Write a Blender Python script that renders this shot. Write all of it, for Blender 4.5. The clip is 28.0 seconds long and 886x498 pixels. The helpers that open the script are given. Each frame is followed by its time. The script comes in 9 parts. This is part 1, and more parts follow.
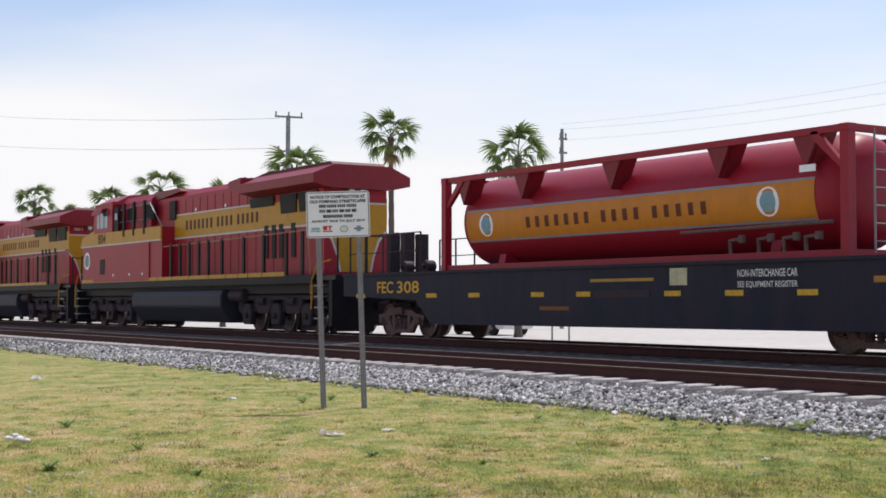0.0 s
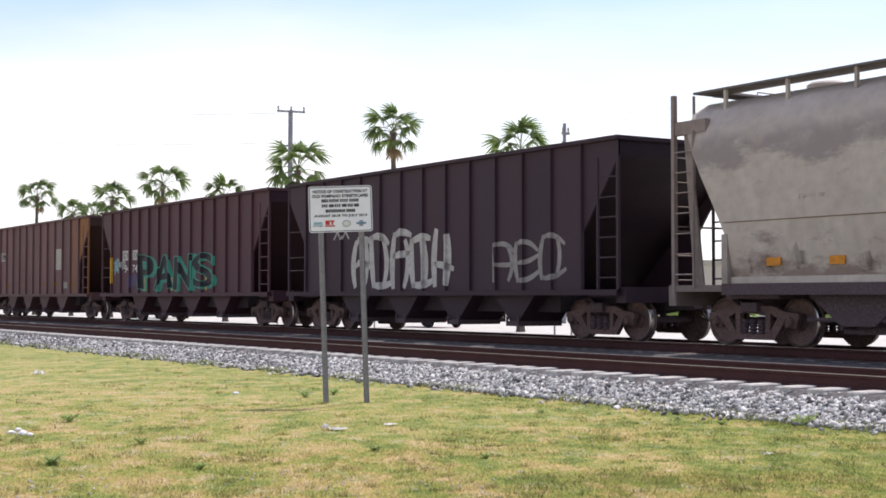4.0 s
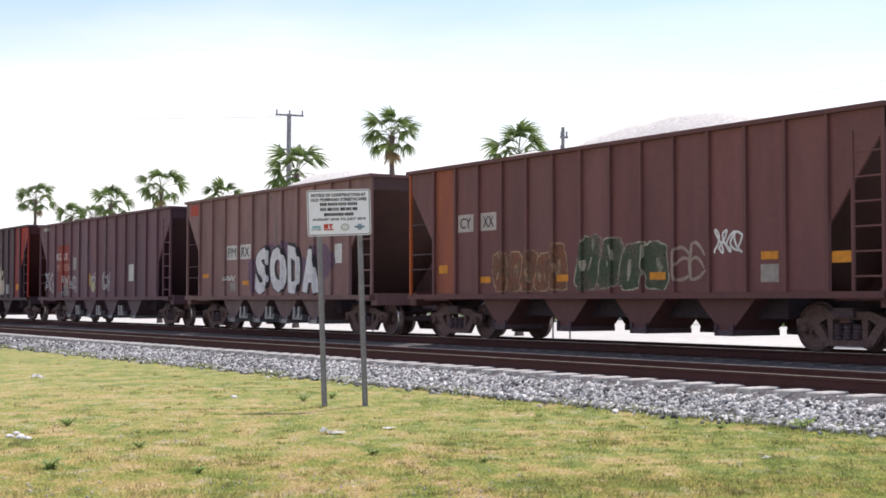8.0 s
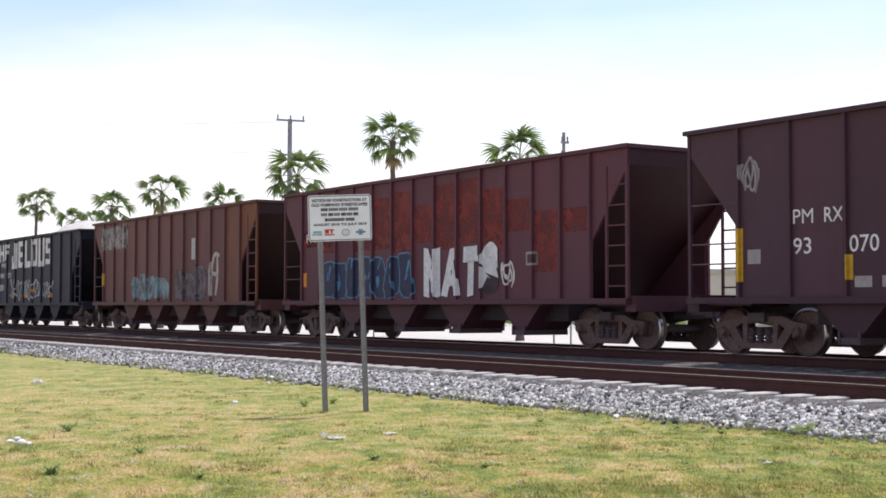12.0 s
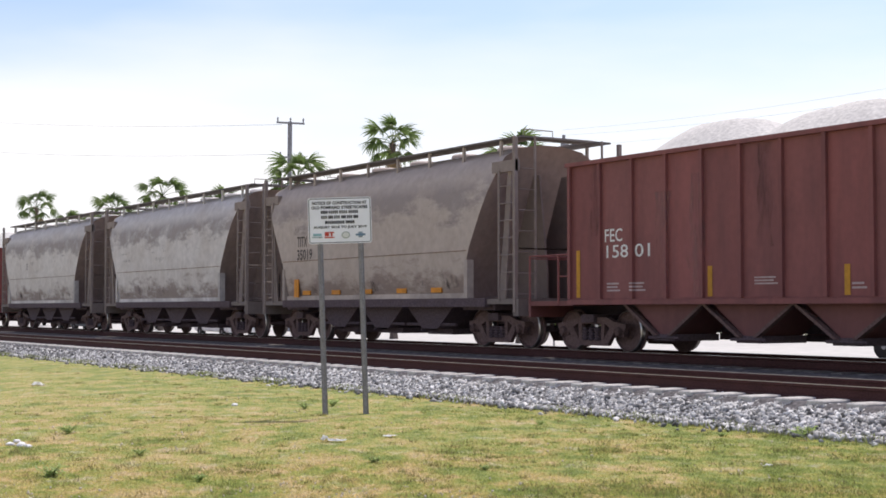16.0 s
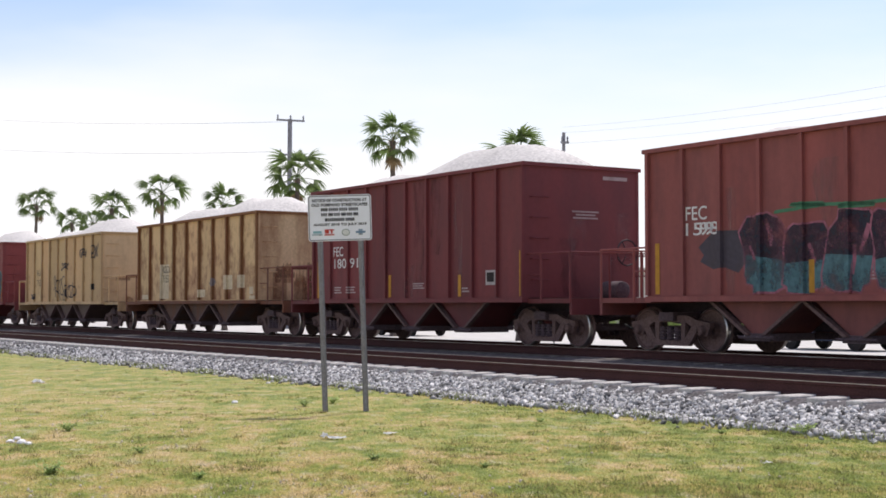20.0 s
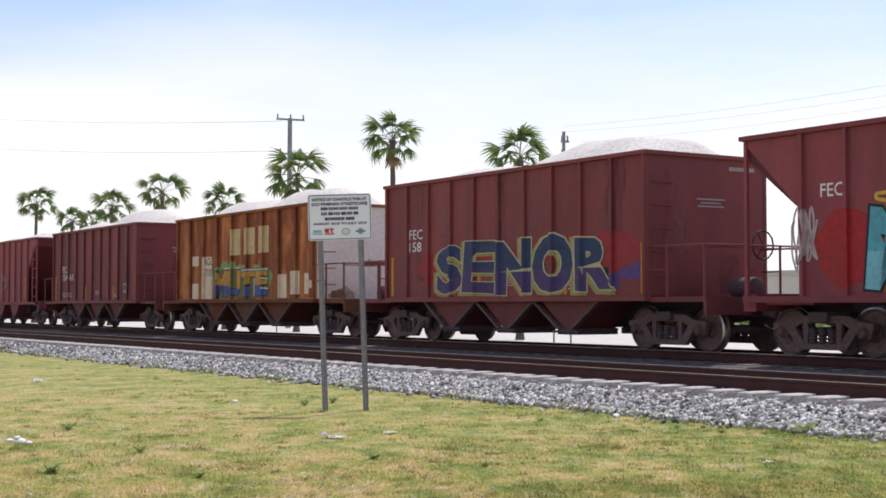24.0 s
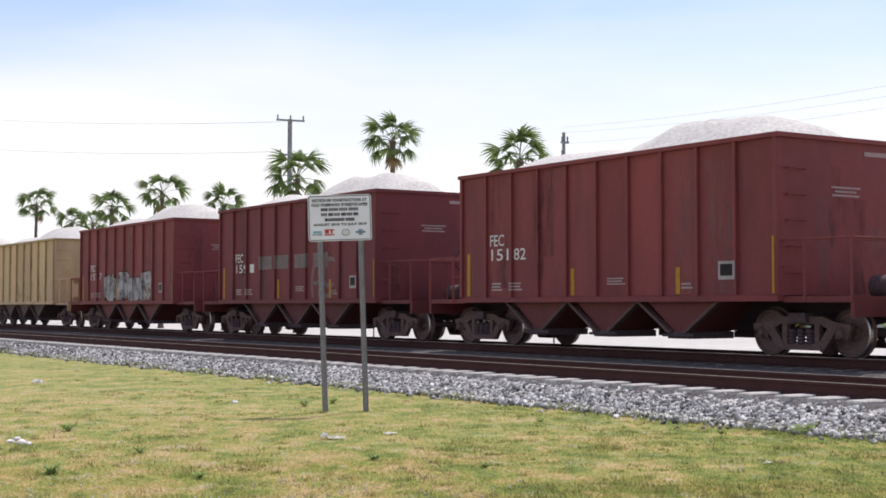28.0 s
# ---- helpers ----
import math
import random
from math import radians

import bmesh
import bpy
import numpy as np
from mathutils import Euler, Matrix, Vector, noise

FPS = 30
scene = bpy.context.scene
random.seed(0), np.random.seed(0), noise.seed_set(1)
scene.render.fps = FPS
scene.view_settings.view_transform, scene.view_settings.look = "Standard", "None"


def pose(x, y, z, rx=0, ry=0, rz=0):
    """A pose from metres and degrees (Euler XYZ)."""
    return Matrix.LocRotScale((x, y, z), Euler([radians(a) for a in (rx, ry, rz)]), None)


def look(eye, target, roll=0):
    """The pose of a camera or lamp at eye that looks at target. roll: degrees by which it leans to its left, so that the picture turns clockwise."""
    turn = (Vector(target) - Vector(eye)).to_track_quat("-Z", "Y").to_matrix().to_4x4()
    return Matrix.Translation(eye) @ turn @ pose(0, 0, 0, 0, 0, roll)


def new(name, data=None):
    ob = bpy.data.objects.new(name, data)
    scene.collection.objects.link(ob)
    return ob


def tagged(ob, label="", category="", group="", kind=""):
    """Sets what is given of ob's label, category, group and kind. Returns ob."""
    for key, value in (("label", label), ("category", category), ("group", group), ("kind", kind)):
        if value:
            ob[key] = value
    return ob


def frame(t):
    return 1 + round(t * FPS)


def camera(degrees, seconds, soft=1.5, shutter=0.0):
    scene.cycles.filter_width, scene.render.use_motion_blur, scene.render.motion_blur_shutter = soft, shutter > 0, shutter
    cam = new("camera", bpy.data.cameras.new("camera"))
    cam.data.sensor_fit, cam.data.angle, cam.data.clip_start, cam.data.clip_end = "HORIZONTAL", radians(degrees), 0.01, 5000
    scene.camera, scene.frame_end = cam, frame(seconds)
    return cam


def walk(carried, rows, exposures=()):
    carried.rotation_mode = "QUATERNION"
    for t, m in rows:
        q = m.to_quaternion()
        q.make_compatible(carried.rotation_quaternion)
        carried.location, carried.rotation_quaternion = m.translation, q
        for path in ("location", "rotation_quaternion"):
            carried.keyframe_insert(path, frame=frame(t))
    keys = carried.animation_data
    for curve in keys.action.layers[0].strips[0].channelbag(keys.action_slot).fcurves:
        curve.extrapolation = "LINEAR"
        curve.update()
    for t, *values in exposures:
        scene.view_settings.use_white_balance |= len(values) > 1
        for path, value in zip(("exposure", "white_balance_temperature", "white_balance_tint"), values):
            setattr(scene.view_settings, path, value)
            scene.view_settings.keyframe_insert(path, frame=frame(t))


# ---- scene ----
# ---------------------------------------------------------------- camera
cam = camera(35.49, 28.0, soft=1.7)
EYE = 1.5
TILT = 2.379
DEG = 0.02339
SHAKE = [
    (0, -3.1, -6.1), (0.5, -3.1, -9.2), (1, -4.6, -13.7), (1.5, -1.5, -12.2), (2, 0, -15.3), (2.5, 0, -19.9),
    (3, 1.5, -18.3), (3.5, 1.5, -18.3), (4.5, 0.8, -10), (5.5, 0, -3), (6, -1.5, -6.1), (6.5, -1.5, -4.5),
    (7, -1.5, -9.2), (7.5, -1.5, -12.2), (8, -1.5, -9.2), (8.5, -1.2, -7.6), (9, -0.5, -10.7), (9.5, 0, 3.1),
    (10, 0, -1.5), (10.5, 0, 0), (12.5, 0, 0), (14.5, 0, 0)]
SHAKE += [
    (15, 0, 1.6), (15.5, 0, -3), (16, 0, 4.6), (16.5, 0, 0), (17, 0, -1.5), (17.5, 0, 1.6), (18, 0, 0),
    (19, 0, 0), (19.5, 0, 3.1), (20, 0, 0), (21, 0, 1.6), (21.5, -1, 1.6), (23.5, 0, 0), (24, 0, -1.5),
    (24.5, 0, 0), (25, 0, 1.6), (25.5, 0, 0), (26, 0, 1.6), (27, 0, 1.6), (27.5, 0, 0), (28, 0, 0)]
walk(cam, [(t, pose(0, 0, EYE, 90 + TILT + dy * DEG, 0, dx * DEG)) for t, dx, dy in SHAKE],
     exposures=[(0, -0.35), (1, -0.35), (2, -0.02), (12, 0.0), (15, -0.12), (18, -0.17), (28, -0.2)])

# ---------------------------------------------------------------- plan numbers
TH = radians(32.768)                  # the tracks run this far to the left of straight ahead
CO, SI = math.cos(TH), math.sin(TH)
TURN = math.degrees(TH) - 90          # heading of the train
SPEED = 17.875
RAIL = 0.63                           # rail top of the train's track
W_TRAIN = 19.15                       # distance of its centre line from the camera
W_NEAR = 14.55
RAIL_NEAR = 0.53


def at(u, w, z=0.0):
    """The place u metres up the line (away from the camera) and w metres across it."""
    return Vector((-SI * u + CO * w, CO * u + SI * w, z))


def lay(u, w, z=0.0, turn=0.0):
    """A pose on the line: its x points the way the train goes, its y away from the camera."""
    return Matrix.Translation(at(u, w, z)) @ pose(0, 0, 0, 0, 0, TURN + turn)


# ---------------------------------------------------------------- sky and sun
SUN_EL, SUN_AZ = 61.0, 30.0
world = bpy.data.worlds.new("sky")
scene.world = world
world.use_nodes = True
nt = world.node_tree
nt.nodes.clear()
N = nt.nodes.new
w_out, w_bg, w_sky, w_mix = N("ShaderNodeOutputWorld"), N("ShaderNodeBackground"), N("ShaderNodeTexSky"), N("ShaderNodeMix")
w_sky.sky_type, w_sky.sun_disc = "NISHITA", False
w_sky.sun_elevation, w_sky.sun_rotation = radians(SUN_EL), radians(SUN_AZ)
w_sky.air_density, w_sky.dust_density, w_sky.ozone_density = 1.0, 1.2, 1.2
w_co, w_map, w_noise, w_ramp = N("ShaderNodeTexCoord"), N("ShaderNodeMapping"), N("ShaderNodeTexNoise"), N("ShaderNodeValToRGB")
w_map.inputs["Scale"].default_value = (1.2, 1.2, 5.0)
w_noise.inputs["Scale"].default_value, w_noise.inputs["Detail"].default_value = 1.6, 5
w_sep, w_low, w_add = N("ShaderNodeSeparateXYZ"), N("ShaderNodeMapRange"), N("ShaderNodeMath")
w_low.inputs["From Min"].default_value, w_low.inputs["From Max"].default_value = 0.07, 0.21
w_low.inputs["To Min"].default_value, w_low.inputs["To Max"].default_value = 1.0, 0.1
w_add.operation, w_add.use_clamp = "ADD", True
w_ramp.color_ramp.elements[0].position, w_ramp.color_ramp.elements[1].position = 0.45, 1.05
w_mix.data_type = "RGBA"
w_mix.inputs["B"].default_value = (9.4, 9.3, 9.5, 1)
w_bg.inputs["Strength"].default_value = 0.13
L = nt.links.new
L(w_co.outputs["Generated"], w_map.inputs["Vector"])
L(w_map.outputs["Vector"], w_noise.inputs["Vector"])
L(w_noise.outputs["Fac"], w_ramp.inputs["Fac"])
L(w_co.outputs["Generated"], w_sep.inputs["Vector"])
L(w_sep.outputs["Z"], w_low.inputs["Value"])
L(w_ramp.outputs["Color"], w_add.inputs[0])
L(w_low.outputs["Result"], w_add.inputs[1])
L(w_add.outputs["Value"], w_mix.inputs["Factor"])
w_tone = N("ShaderNodeMix")
w_tone.data_type, w_tone.blend_type = "RGBA", "MULTIPLY"
w_tone.inputs["Factor"].default_value = 1.0
w_high, w_tint = N("ShaderNodeMapRange"), N("ShaderNodeMix")
w_high.inputs["From Min"].default_value, w_high.inputs["From Max"].default_value = 0.27, 0.6
w_tint.data_type = "RGBA"
w_tint.inputs["A"].default_value, w_tint.inputs["B"].default_value = (1.3, 1.3, 1.4, 1), (1.24, 1.1, 1.4, 1)
L(w_sep.outputs["Z"], w_high.inputs["Value"])
L(w_high.outputs["Result"], w_tint.inputs["Factor"])
L(w_tint.outputs["Result"], w_tone.inputs["B"])
L(w_sky.outputs["Color"], w_tone.inputs["A"])
L(w_tone.outputs["Result"], w_mix.inputs["A"])
L(w_mix.outputs["Result"], w_bg.inputs["Color"])
L(w_bg.outputs["Background"], w_out.inputs["Surface"])

sun_dir = Vector((math.sin(radians(SUN_AZ)) * math.cos(radians(SUN_EL)), math.cos(radians(SUN_AZ)) * math.cos(radians(SUN_EL)), math.sin(radians(SUN_EL))))
sun = new("sun", bpy.data.lights.new("sun", "SUN"))
sun.data.energy, sun.data.angle, sun.data.color = 4.6, radians(0.55), (1.0, 0.94, 0.87)
sun.matrix_world = look(sun_dir * 100, (0, 0, 0))
# ---------------------------------------------------------------- materials
def material(name, color, rough=0.6, metal=0.0, grain=30.0, vary=0.25, stain=1.2, stains=0.2, dirt=(0.09, 0.06, 0.045), bump=0.15,
             tinted=False, streak=1.0, coords="Object", emit=0.0, spec=0.2, per_island=False, seeded=True, thin=0.0, crust=None):
    """A surface with fine grain and larger stains. tinted: the colour is the object's own colour. streak: below 1 stretches the stains upright."""
    m = bpy.data.materials.new(name)
    m.use_nodes = True
    t = m.node_tree
    n, l = t.nodes.new, t.links.new
    b = t.nodes["Principled BSDF"]
    co, info = n("ShaderNodeTexCoord"), n("ShaderNodeObjectInfo")
    mp = n("ShaderNodeMapping")
    mp.inputs["Scale"].default_value = (2.0 if streak < 0.5 else 1, 1, streak)
    shift = n("ShaderNodeVectorMath")
    shift.operation = "ADD"
    if seeded:
        big = n("ShaderNodeMath")
        big.operation, big.inputs[1].default_value = "MULTIPLY", 60.0
        l(info.outputs["Random"], big.inputs[0])
        l(big.outputs[0], shift.inputs[1])
    l(co.outputs[coords], shift.inputs[0])
    l(shift.outputs[0], mp.inputs["Vector"])
    fine, large = n("ShaderNodeTexNoise"), n("ShaderNodeTexNoise")
    fine.inputs["Scale"].default_value, fine.inputs["Detail"].default_value = grain, 6
    large.inputs["Scale"].default_value, large.inputs["Detail"].default_value = stain, 8
    large.inputs["Roughness"].default_value = 0.65
    l(shift.outputs[0], fine.inputs["Vector"])
    l(mp.outputs["Vector"], large.inputs["Vector"])
    ramp = n("ShaderNodeValToRGB")
    ramp.color_ramp.elements[0].position, ramp.color_ramp.elements[1].position = 0.42, 0.72
    l(large.outputs["Fac"], ramp.inputs["Fac"])
    base = n("ShaderNodeMix")
    base.data_type, base.blend_type = "RGBA", "MULTIPLY"
    base.inputs["Factor"].default_value = 1.0
    fr = n("ShaderNodeMapRange")
    fr.inputs["From Min"].default_value, fr.inputs["From Max"].default_value = 0.3, 0.7
    fr.inputs["To Min"].default_value, fr.inputs["To Max"].default_value = 1 - vary, 1 + vary
    l(fine.outputs["Fac"], fr.inputs["Value"])
    if tinted:
        l(info.outputs["Color"], base.inputs["A"])
    else:
        base.inputs["A"].default_value = (*color, 1)
    l(fr.outputs["Result"], base.inputs["B"])
    last = base.outputs["Result"]
    if per_island:
        geo, isl, mul = n("ShaderNodeNewGeometry"), n("ShaderNodeMapRange"), n("ShaderNodeMix")
        isl.inputs["To Min"].default_value, isl.inputs["To Max"].default_value = 0.18, 1.6
        l(geo.outputs["Random Per Island"], isl.inputs["Value"])
        mul.data_type, mul.blend_type = "RGBA", "MULTIPLY"
        mul.inputs["Factor"].default_value = 1.0
        l(last, mul.inputs["A"])
        l(isl.outputs["Result"], mul.inputs["B"])
        last = mul.outputs["Result"]
    if crust:
        # a ragged crust of old dirt above a height, broken up by noise
        level, tone, amount_c = crust
        sep, rag, sm, hi_, brk, prod, mixc = n("ShaderNodeSeparateXYZ"), n("ShaderNodeTexNoise"), n("ShaderNodeMath"), n("ShaderNodeMapRange"), n("ShaderNodeMapRange"), n("ShaderNodeMath"), n("ShaderNodeMix")
        mp2 = n("ShaderNodeMapping")
        mp2.inputs["Scale"].default_value = (0.55, 1.0, 1.3)
        l(shift.outputs[0], mp2.inputs["Vector"])
        l(mp2.outputs["Vector"], rag.inputs["Vector"])
        rag.inputs["Scale"].default_value, rag.inputs["Detail"].default_value = 1.5, 8
        rag.inputs["Roughness"].default_value = 0.68
        l(co.outputs["Object"], sep.inputs["Vector"])
        sm.operation = "MULTIPLY_ADD"
        sm.inputs[1].default_value = 3.2
        l(rag.outputs["Fac"], sm.inputs[0])
        l(sep.outputs["Z"], sm.inputs[2])
        hi_.inputs["From Min"].default_value, hi_.inputs["From Max"].default_value = level + 1.5, level + 1.85
        l(sm.outputs[0], hi_.inputs["Value"])
        brk.inputs["From Min"].default_value, brk.inputs["From Max"].default_value = 0.38, 0.5
        brk.inputs["To Min"].default_value = 0.55
        l(large.outputs["Fac"], brk.inputs["Value"])
        prod.operation = "MULTIPLY"
        upz, fade, band = n("ShaderNodeMath"), n("ShaderNodeMapRange"), n("ShaderNodeMath")
        upz.operation, upz.inputs[1].default_value = "MULTIPLY_ADD", 1.2
        l(large.outputs["Fac"], upz.inputs[0])
        l(sep.outputs["Z"], upz.inputs[2])
        fade.inputs["From Min"].default_value, fade.inputs["From Max"].default_value = level + 1.05, level + 1.3
        fade.inputs["To Min"].default_value, fade.inputs["To Max"].default_value = 1.0, 0.12
        l(upz.outputs[0], fade.inputs["Value"])
        band.operation = "MULTIPLY"
        l(hi_.outputs["Result"], band.inputs[0])
        l(fade.outputs["Result"], band.inputs[1])
        l(band.outputs[0], prod.inputs[0])
        l(brk.outputs["Result"], prod.inputs[1])
        k2 = n("ShaderNodeMath")
        k2.operation, k2.inputs[1].default_value = "MULTIPLY", amount_c
        l(prod.outputs[0], k2.inputs[0])
        mixc.data_type = "RGBA"
        mixc.inputs["B"].default_value = (*tone, 1)
        l(k2.outputs[0], mixc.inputs["Factor"])
        l(last, mixc.inputs["A"])
        last = mixc.outputs["Result"]
        # brown grime along the foot, also painting in the shade of the incurving side
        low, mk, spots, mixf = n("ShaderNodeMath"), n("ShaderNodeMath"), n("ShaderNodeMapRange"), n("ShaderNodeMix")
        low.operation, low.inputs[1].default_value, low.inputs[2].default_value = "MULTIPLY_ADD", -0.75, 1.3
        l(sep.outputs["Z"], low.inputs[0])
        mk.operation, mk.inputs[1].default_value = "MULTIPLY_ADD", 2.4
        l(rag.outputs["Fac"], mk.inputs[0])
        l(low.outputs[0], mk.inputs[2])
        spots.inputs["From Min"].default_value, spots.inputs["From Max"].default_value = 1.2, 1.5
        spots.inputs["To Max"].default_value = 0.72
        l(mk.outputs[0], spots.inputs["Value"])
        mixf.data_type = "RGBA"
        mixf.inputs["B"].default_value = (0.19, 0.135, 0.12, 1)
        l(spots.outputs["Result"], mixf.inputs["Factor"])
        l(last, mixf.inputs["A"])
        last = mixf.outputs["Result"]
    if stains:
        amount, mix = n("ShaderNodeMath"), n("ShaderNodeMix")
        amount.operation, amount.inputs[1].default_value = "MULTIPLY", stains
        l(ramp.outputs["Color"], amount.inputs[0])
        mix.data_type = "RGBA"
        l(amount.outputs[0], mix.inputs["Factor"])
        l(last, mix.inputs["A"])
        mix.inputs["B"].default_value = (*dirt, 1)
        last = mix.outputs["Result"]
    l(last, b.inputs["Base Color"])
    b.inputs["Roughness"].default_value, b.inputs["Metallic"].default_value = rough, metal
    b.inputs["Specular IOR Level"].default_value = spec
    if bump:
        bp = n("ShaderNodeBump")
        bp.inputs["Strength"].default_value, bp.inputs["Distance"].default_value = bump, 0.01
        l(fine.outputs["Fac"], bp.inputs["Height"])
        l(bp.outputs["Normal"], b.inputs["Normal"])
    if thin:
        # leaves let light through
        tr, both_ = n("ShaderNodeBsdfTranslucent"), n("ShaderNodeMixShader")
        l(last, tr.inputs["Color"])
        both_.inputs["Fac"].default_value = thin
        l(b.outputs[0], both_.inputs[1])
        l(tr.outputs[0], both_.inputs[2])
        l(both_.outputs[0], t.nodes["Material Output"].inputs["Surface"])
    if emit:
        b.inputs["Emission Color"].default_value = (*color, 1)
        b.inputs["Emission Strength"].default_value = emit
    return m


M = {}
M["paint"] = material("weathered car paint", (0.2, 0.05, 0.04), 0.6, tinted=True, grain=9, vary=0.05, stain=0.9, stains=0.42, streak=0.45, dirt=(0.058, 0.033, 0.038))
M["paint_rusty"] = material("rust-eaten car paint", (0.5, 0.35, 0.13), 0.75, tinted=True, grain=12, vary=0.12, stain=1.2, stains=0.9, streak=0.25, dirt=(0.19, 0.065, 0.028))
M["paint_dusty"] = material("dusty hopper paint", (0.42, 0.4, 0.36), 0.7, tinted=True, grain=6, vary=0.12, stain=0.55, stains=0.75, streak=0.6, dirt=(0.17, 0.14, 0.125))
M["paint_deeprust"] = material("deeply rusted orange paint", (0.4, 0.2, 0.07), 0.8, tinted=True, grain=10, vary=0.18, stain=0.8, stains=2.0, streak=0.6, dirt=(0.17, 0.045, 0.022))
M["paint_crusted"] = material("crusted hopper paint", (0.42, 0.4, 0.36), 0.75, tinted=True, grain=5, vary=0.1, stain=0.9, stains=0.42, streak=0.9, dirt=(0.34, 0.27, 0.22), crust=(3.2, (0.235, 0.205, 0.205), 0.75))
def rust_plate(name, seam, runs, smear, deep=(0.19, 0.075, 0.03)):
    """Tinted paint on a plate between two ribs, eaten by rust along its edges, in upright runs and in low smears."""
    m = material(name, (0.5, 0.35, 0.13), 0.75, tinted=True, grain=7, vary=0.05, stain=1.0, stains=0.22, streak=0.5, dirt=(0.3, 0.17, 0.08))
    t = m.node_tree
    n, l = t.nodes.new, t.links.new
    b = t.nodes["Principled BSDF"]
    paint = b.inputs["Base Color"].links[0].from_socket
    co, info, sep, move = n("ShaderNodeTexCoord"), n("ShaderNodeObjectInfo"), n("ShaderNodeSeparateXYZ"), n("ShaderNodeVectorMath")
    l(co.outputs["Object"], sep.inputs["Vector"])
    big = n("ShaderNodeMath")
    big.operation, big.inputs[1].default_value = "MULTIPLY", 40.0
    l(info.outputs["Random"], big.inputs[0])
    move.operation = "ADD"
    l(co.outputs["Object"], move.inputs[0])
    l(big.outputs[0], move.inputs[1])

    def field(scale, stretch, detail):
        mp, q = n("ShaderNodeMapping"), n("ShaderNodeTexNoise")
        mp.inputs["Scale"].default_value = stretch
        l(move.outputs[0], mp.inputs["Vector"])
        l(mp.outputs["Vector"], q.inputs["Vector"])
        q.inputs["Scale"].default_value, q.inputs["Detail"].default_value, q.inputs["Roughness"].default_value = scale, detail, 0.68
        return q.outputs["Fac"]

    def calc(op, a, c):
        q = n("ShaderNodeMath")
        q.operation = op
        for slot, src in ((0, a), (1, c)):
            if isinstance(src, float):
                q.inputs[slot].default_value = src
            else:
                l(src, q.inputs[slot])
        return q.outputs[0]

    def step(src, lo, hi, top):
        q = n("ShaderNodeMapRange")
        q.inputs["From Min"].default_value, q.inputs["From Max"].default_value, q.inputs["To Max"].default_value = lo, hi, top
        l(src, q.inputs["Value"])
        return q.outputs["Result"]

    def cover(under, mask, color):
        q = n("ShaderNodeMix")
        q.data_type = "RGBA"
        q.inputs["B"].default_value = (*color, 1)
        l(mask, q.inputs["Factor"])
        l(under, q.inputs["A"])
        return q.outputs["Result"]
    rag = field(3.2, (1.0, 1.0, 0.6), 7)
    edge = calc("ADD", calc("MULTIPLY", calc("ABSOLUTE", sep.outputs["X"], 0.0), 1.0), calc("MULTIPLY", rag, 0.7))
    last = cover(paint, step(edge, 0.84 - seam, 1.0 - seam, 0.9), deep)
    last = cover(last, step(field(1.1, (1.7, 1.0, 0.45), 8), 0.58 - runs, 0.76 - runs, 0.85), deep)
    low = calc("SUBTRACT", field(2.0, (1.2, 1.0, 0.9), 7), calc("MULTIPLY", sep.outputs["Z"], 0.06))
    last = cover(last, step(low, 0.45 - smear, 0.68 - smear, 0.75), (0.17, 0.06, 0.04))
    l(last, b.inputs["Base Color"])
    return m


M["plate_rusty"] = rust_plate("yellow paint with rust along the seams", 0.2, 0.03, 0.12)
M["plate_deep"] = rust_plate("orange paint eaten by deep rust", 0.22, 0.21, 0.0, (0.185, 0.045, 0.022))
M["plate_worn"] = rust_plate("cream paint with a little rust", 0.06, -0.12, 0.0)
M["loco"] = material("glossy locomotive enamel", (0.35, 0.02, 0.03), 0.44, tinted=True, grain=5, vary=0.06, stain=1.5, stains=0.15, streak=0.4, bump=0.03, spec=0.3, dirt=(0.06, 0.02, 0.025))
M["spray"] = material("spray paint", (0.8, 0.8, 0.8), 0.6, tinted=True, grain=10, vary=0.15, stain=2.2, stains=0.25, streak=0.5, bump=0.05)
M["spray_worn"] = material("worn spray paint", (0.8, 0.8, 0.8), 0.65, tinted=True, grain=10, vary=0.18, stain=2.2, stains=0.3, streak=0.5, bump=0.05)
wear = M["spray_worn"].node_tree
w_geo, w_mp, w_nz, w_rng = (wear.nodes.new(q) for q in ("ShaderNodeTexCoord", "ShaderNodeMapping", "ShaderNodeTexNoise", "ShaderNodeMapRange"))
w_mp.inputs["Scale"].default_value = (1.0, 1.0, 0.9)
w_nz.inputs["Scale"].default_value, w_nz.inputs["Detail"].default_value, w_nz.inputs["Roughness"].default_value = 2.4, 8, 0.72
w_rng.inputs["From Min"].default_value, w_rng.inputs["From Max"].default_value = 0.36, 0.58
w_rng.inputs["To Min"].default_value, w_rng.inputs["To Max"].default_value = 0.25, 0.95
wear.links.new(w_geo.outputs["Object"], w_mp.inputs["Vector"])
wear.links.new(w_mp.outputs["Vector"], w_nz.inputs["Vector"])
wear.links.new(w_nz.outputs["Fac"], w_rng.inputs["Value"])
wear.links.new(w_rng.outputs["Result"], wear.nodes["Principled BSDF"].inputs["Alpha"])
M["streak"] = M["spray_worn"].copy()
M["streak"].name = "thin washed-out streaks"
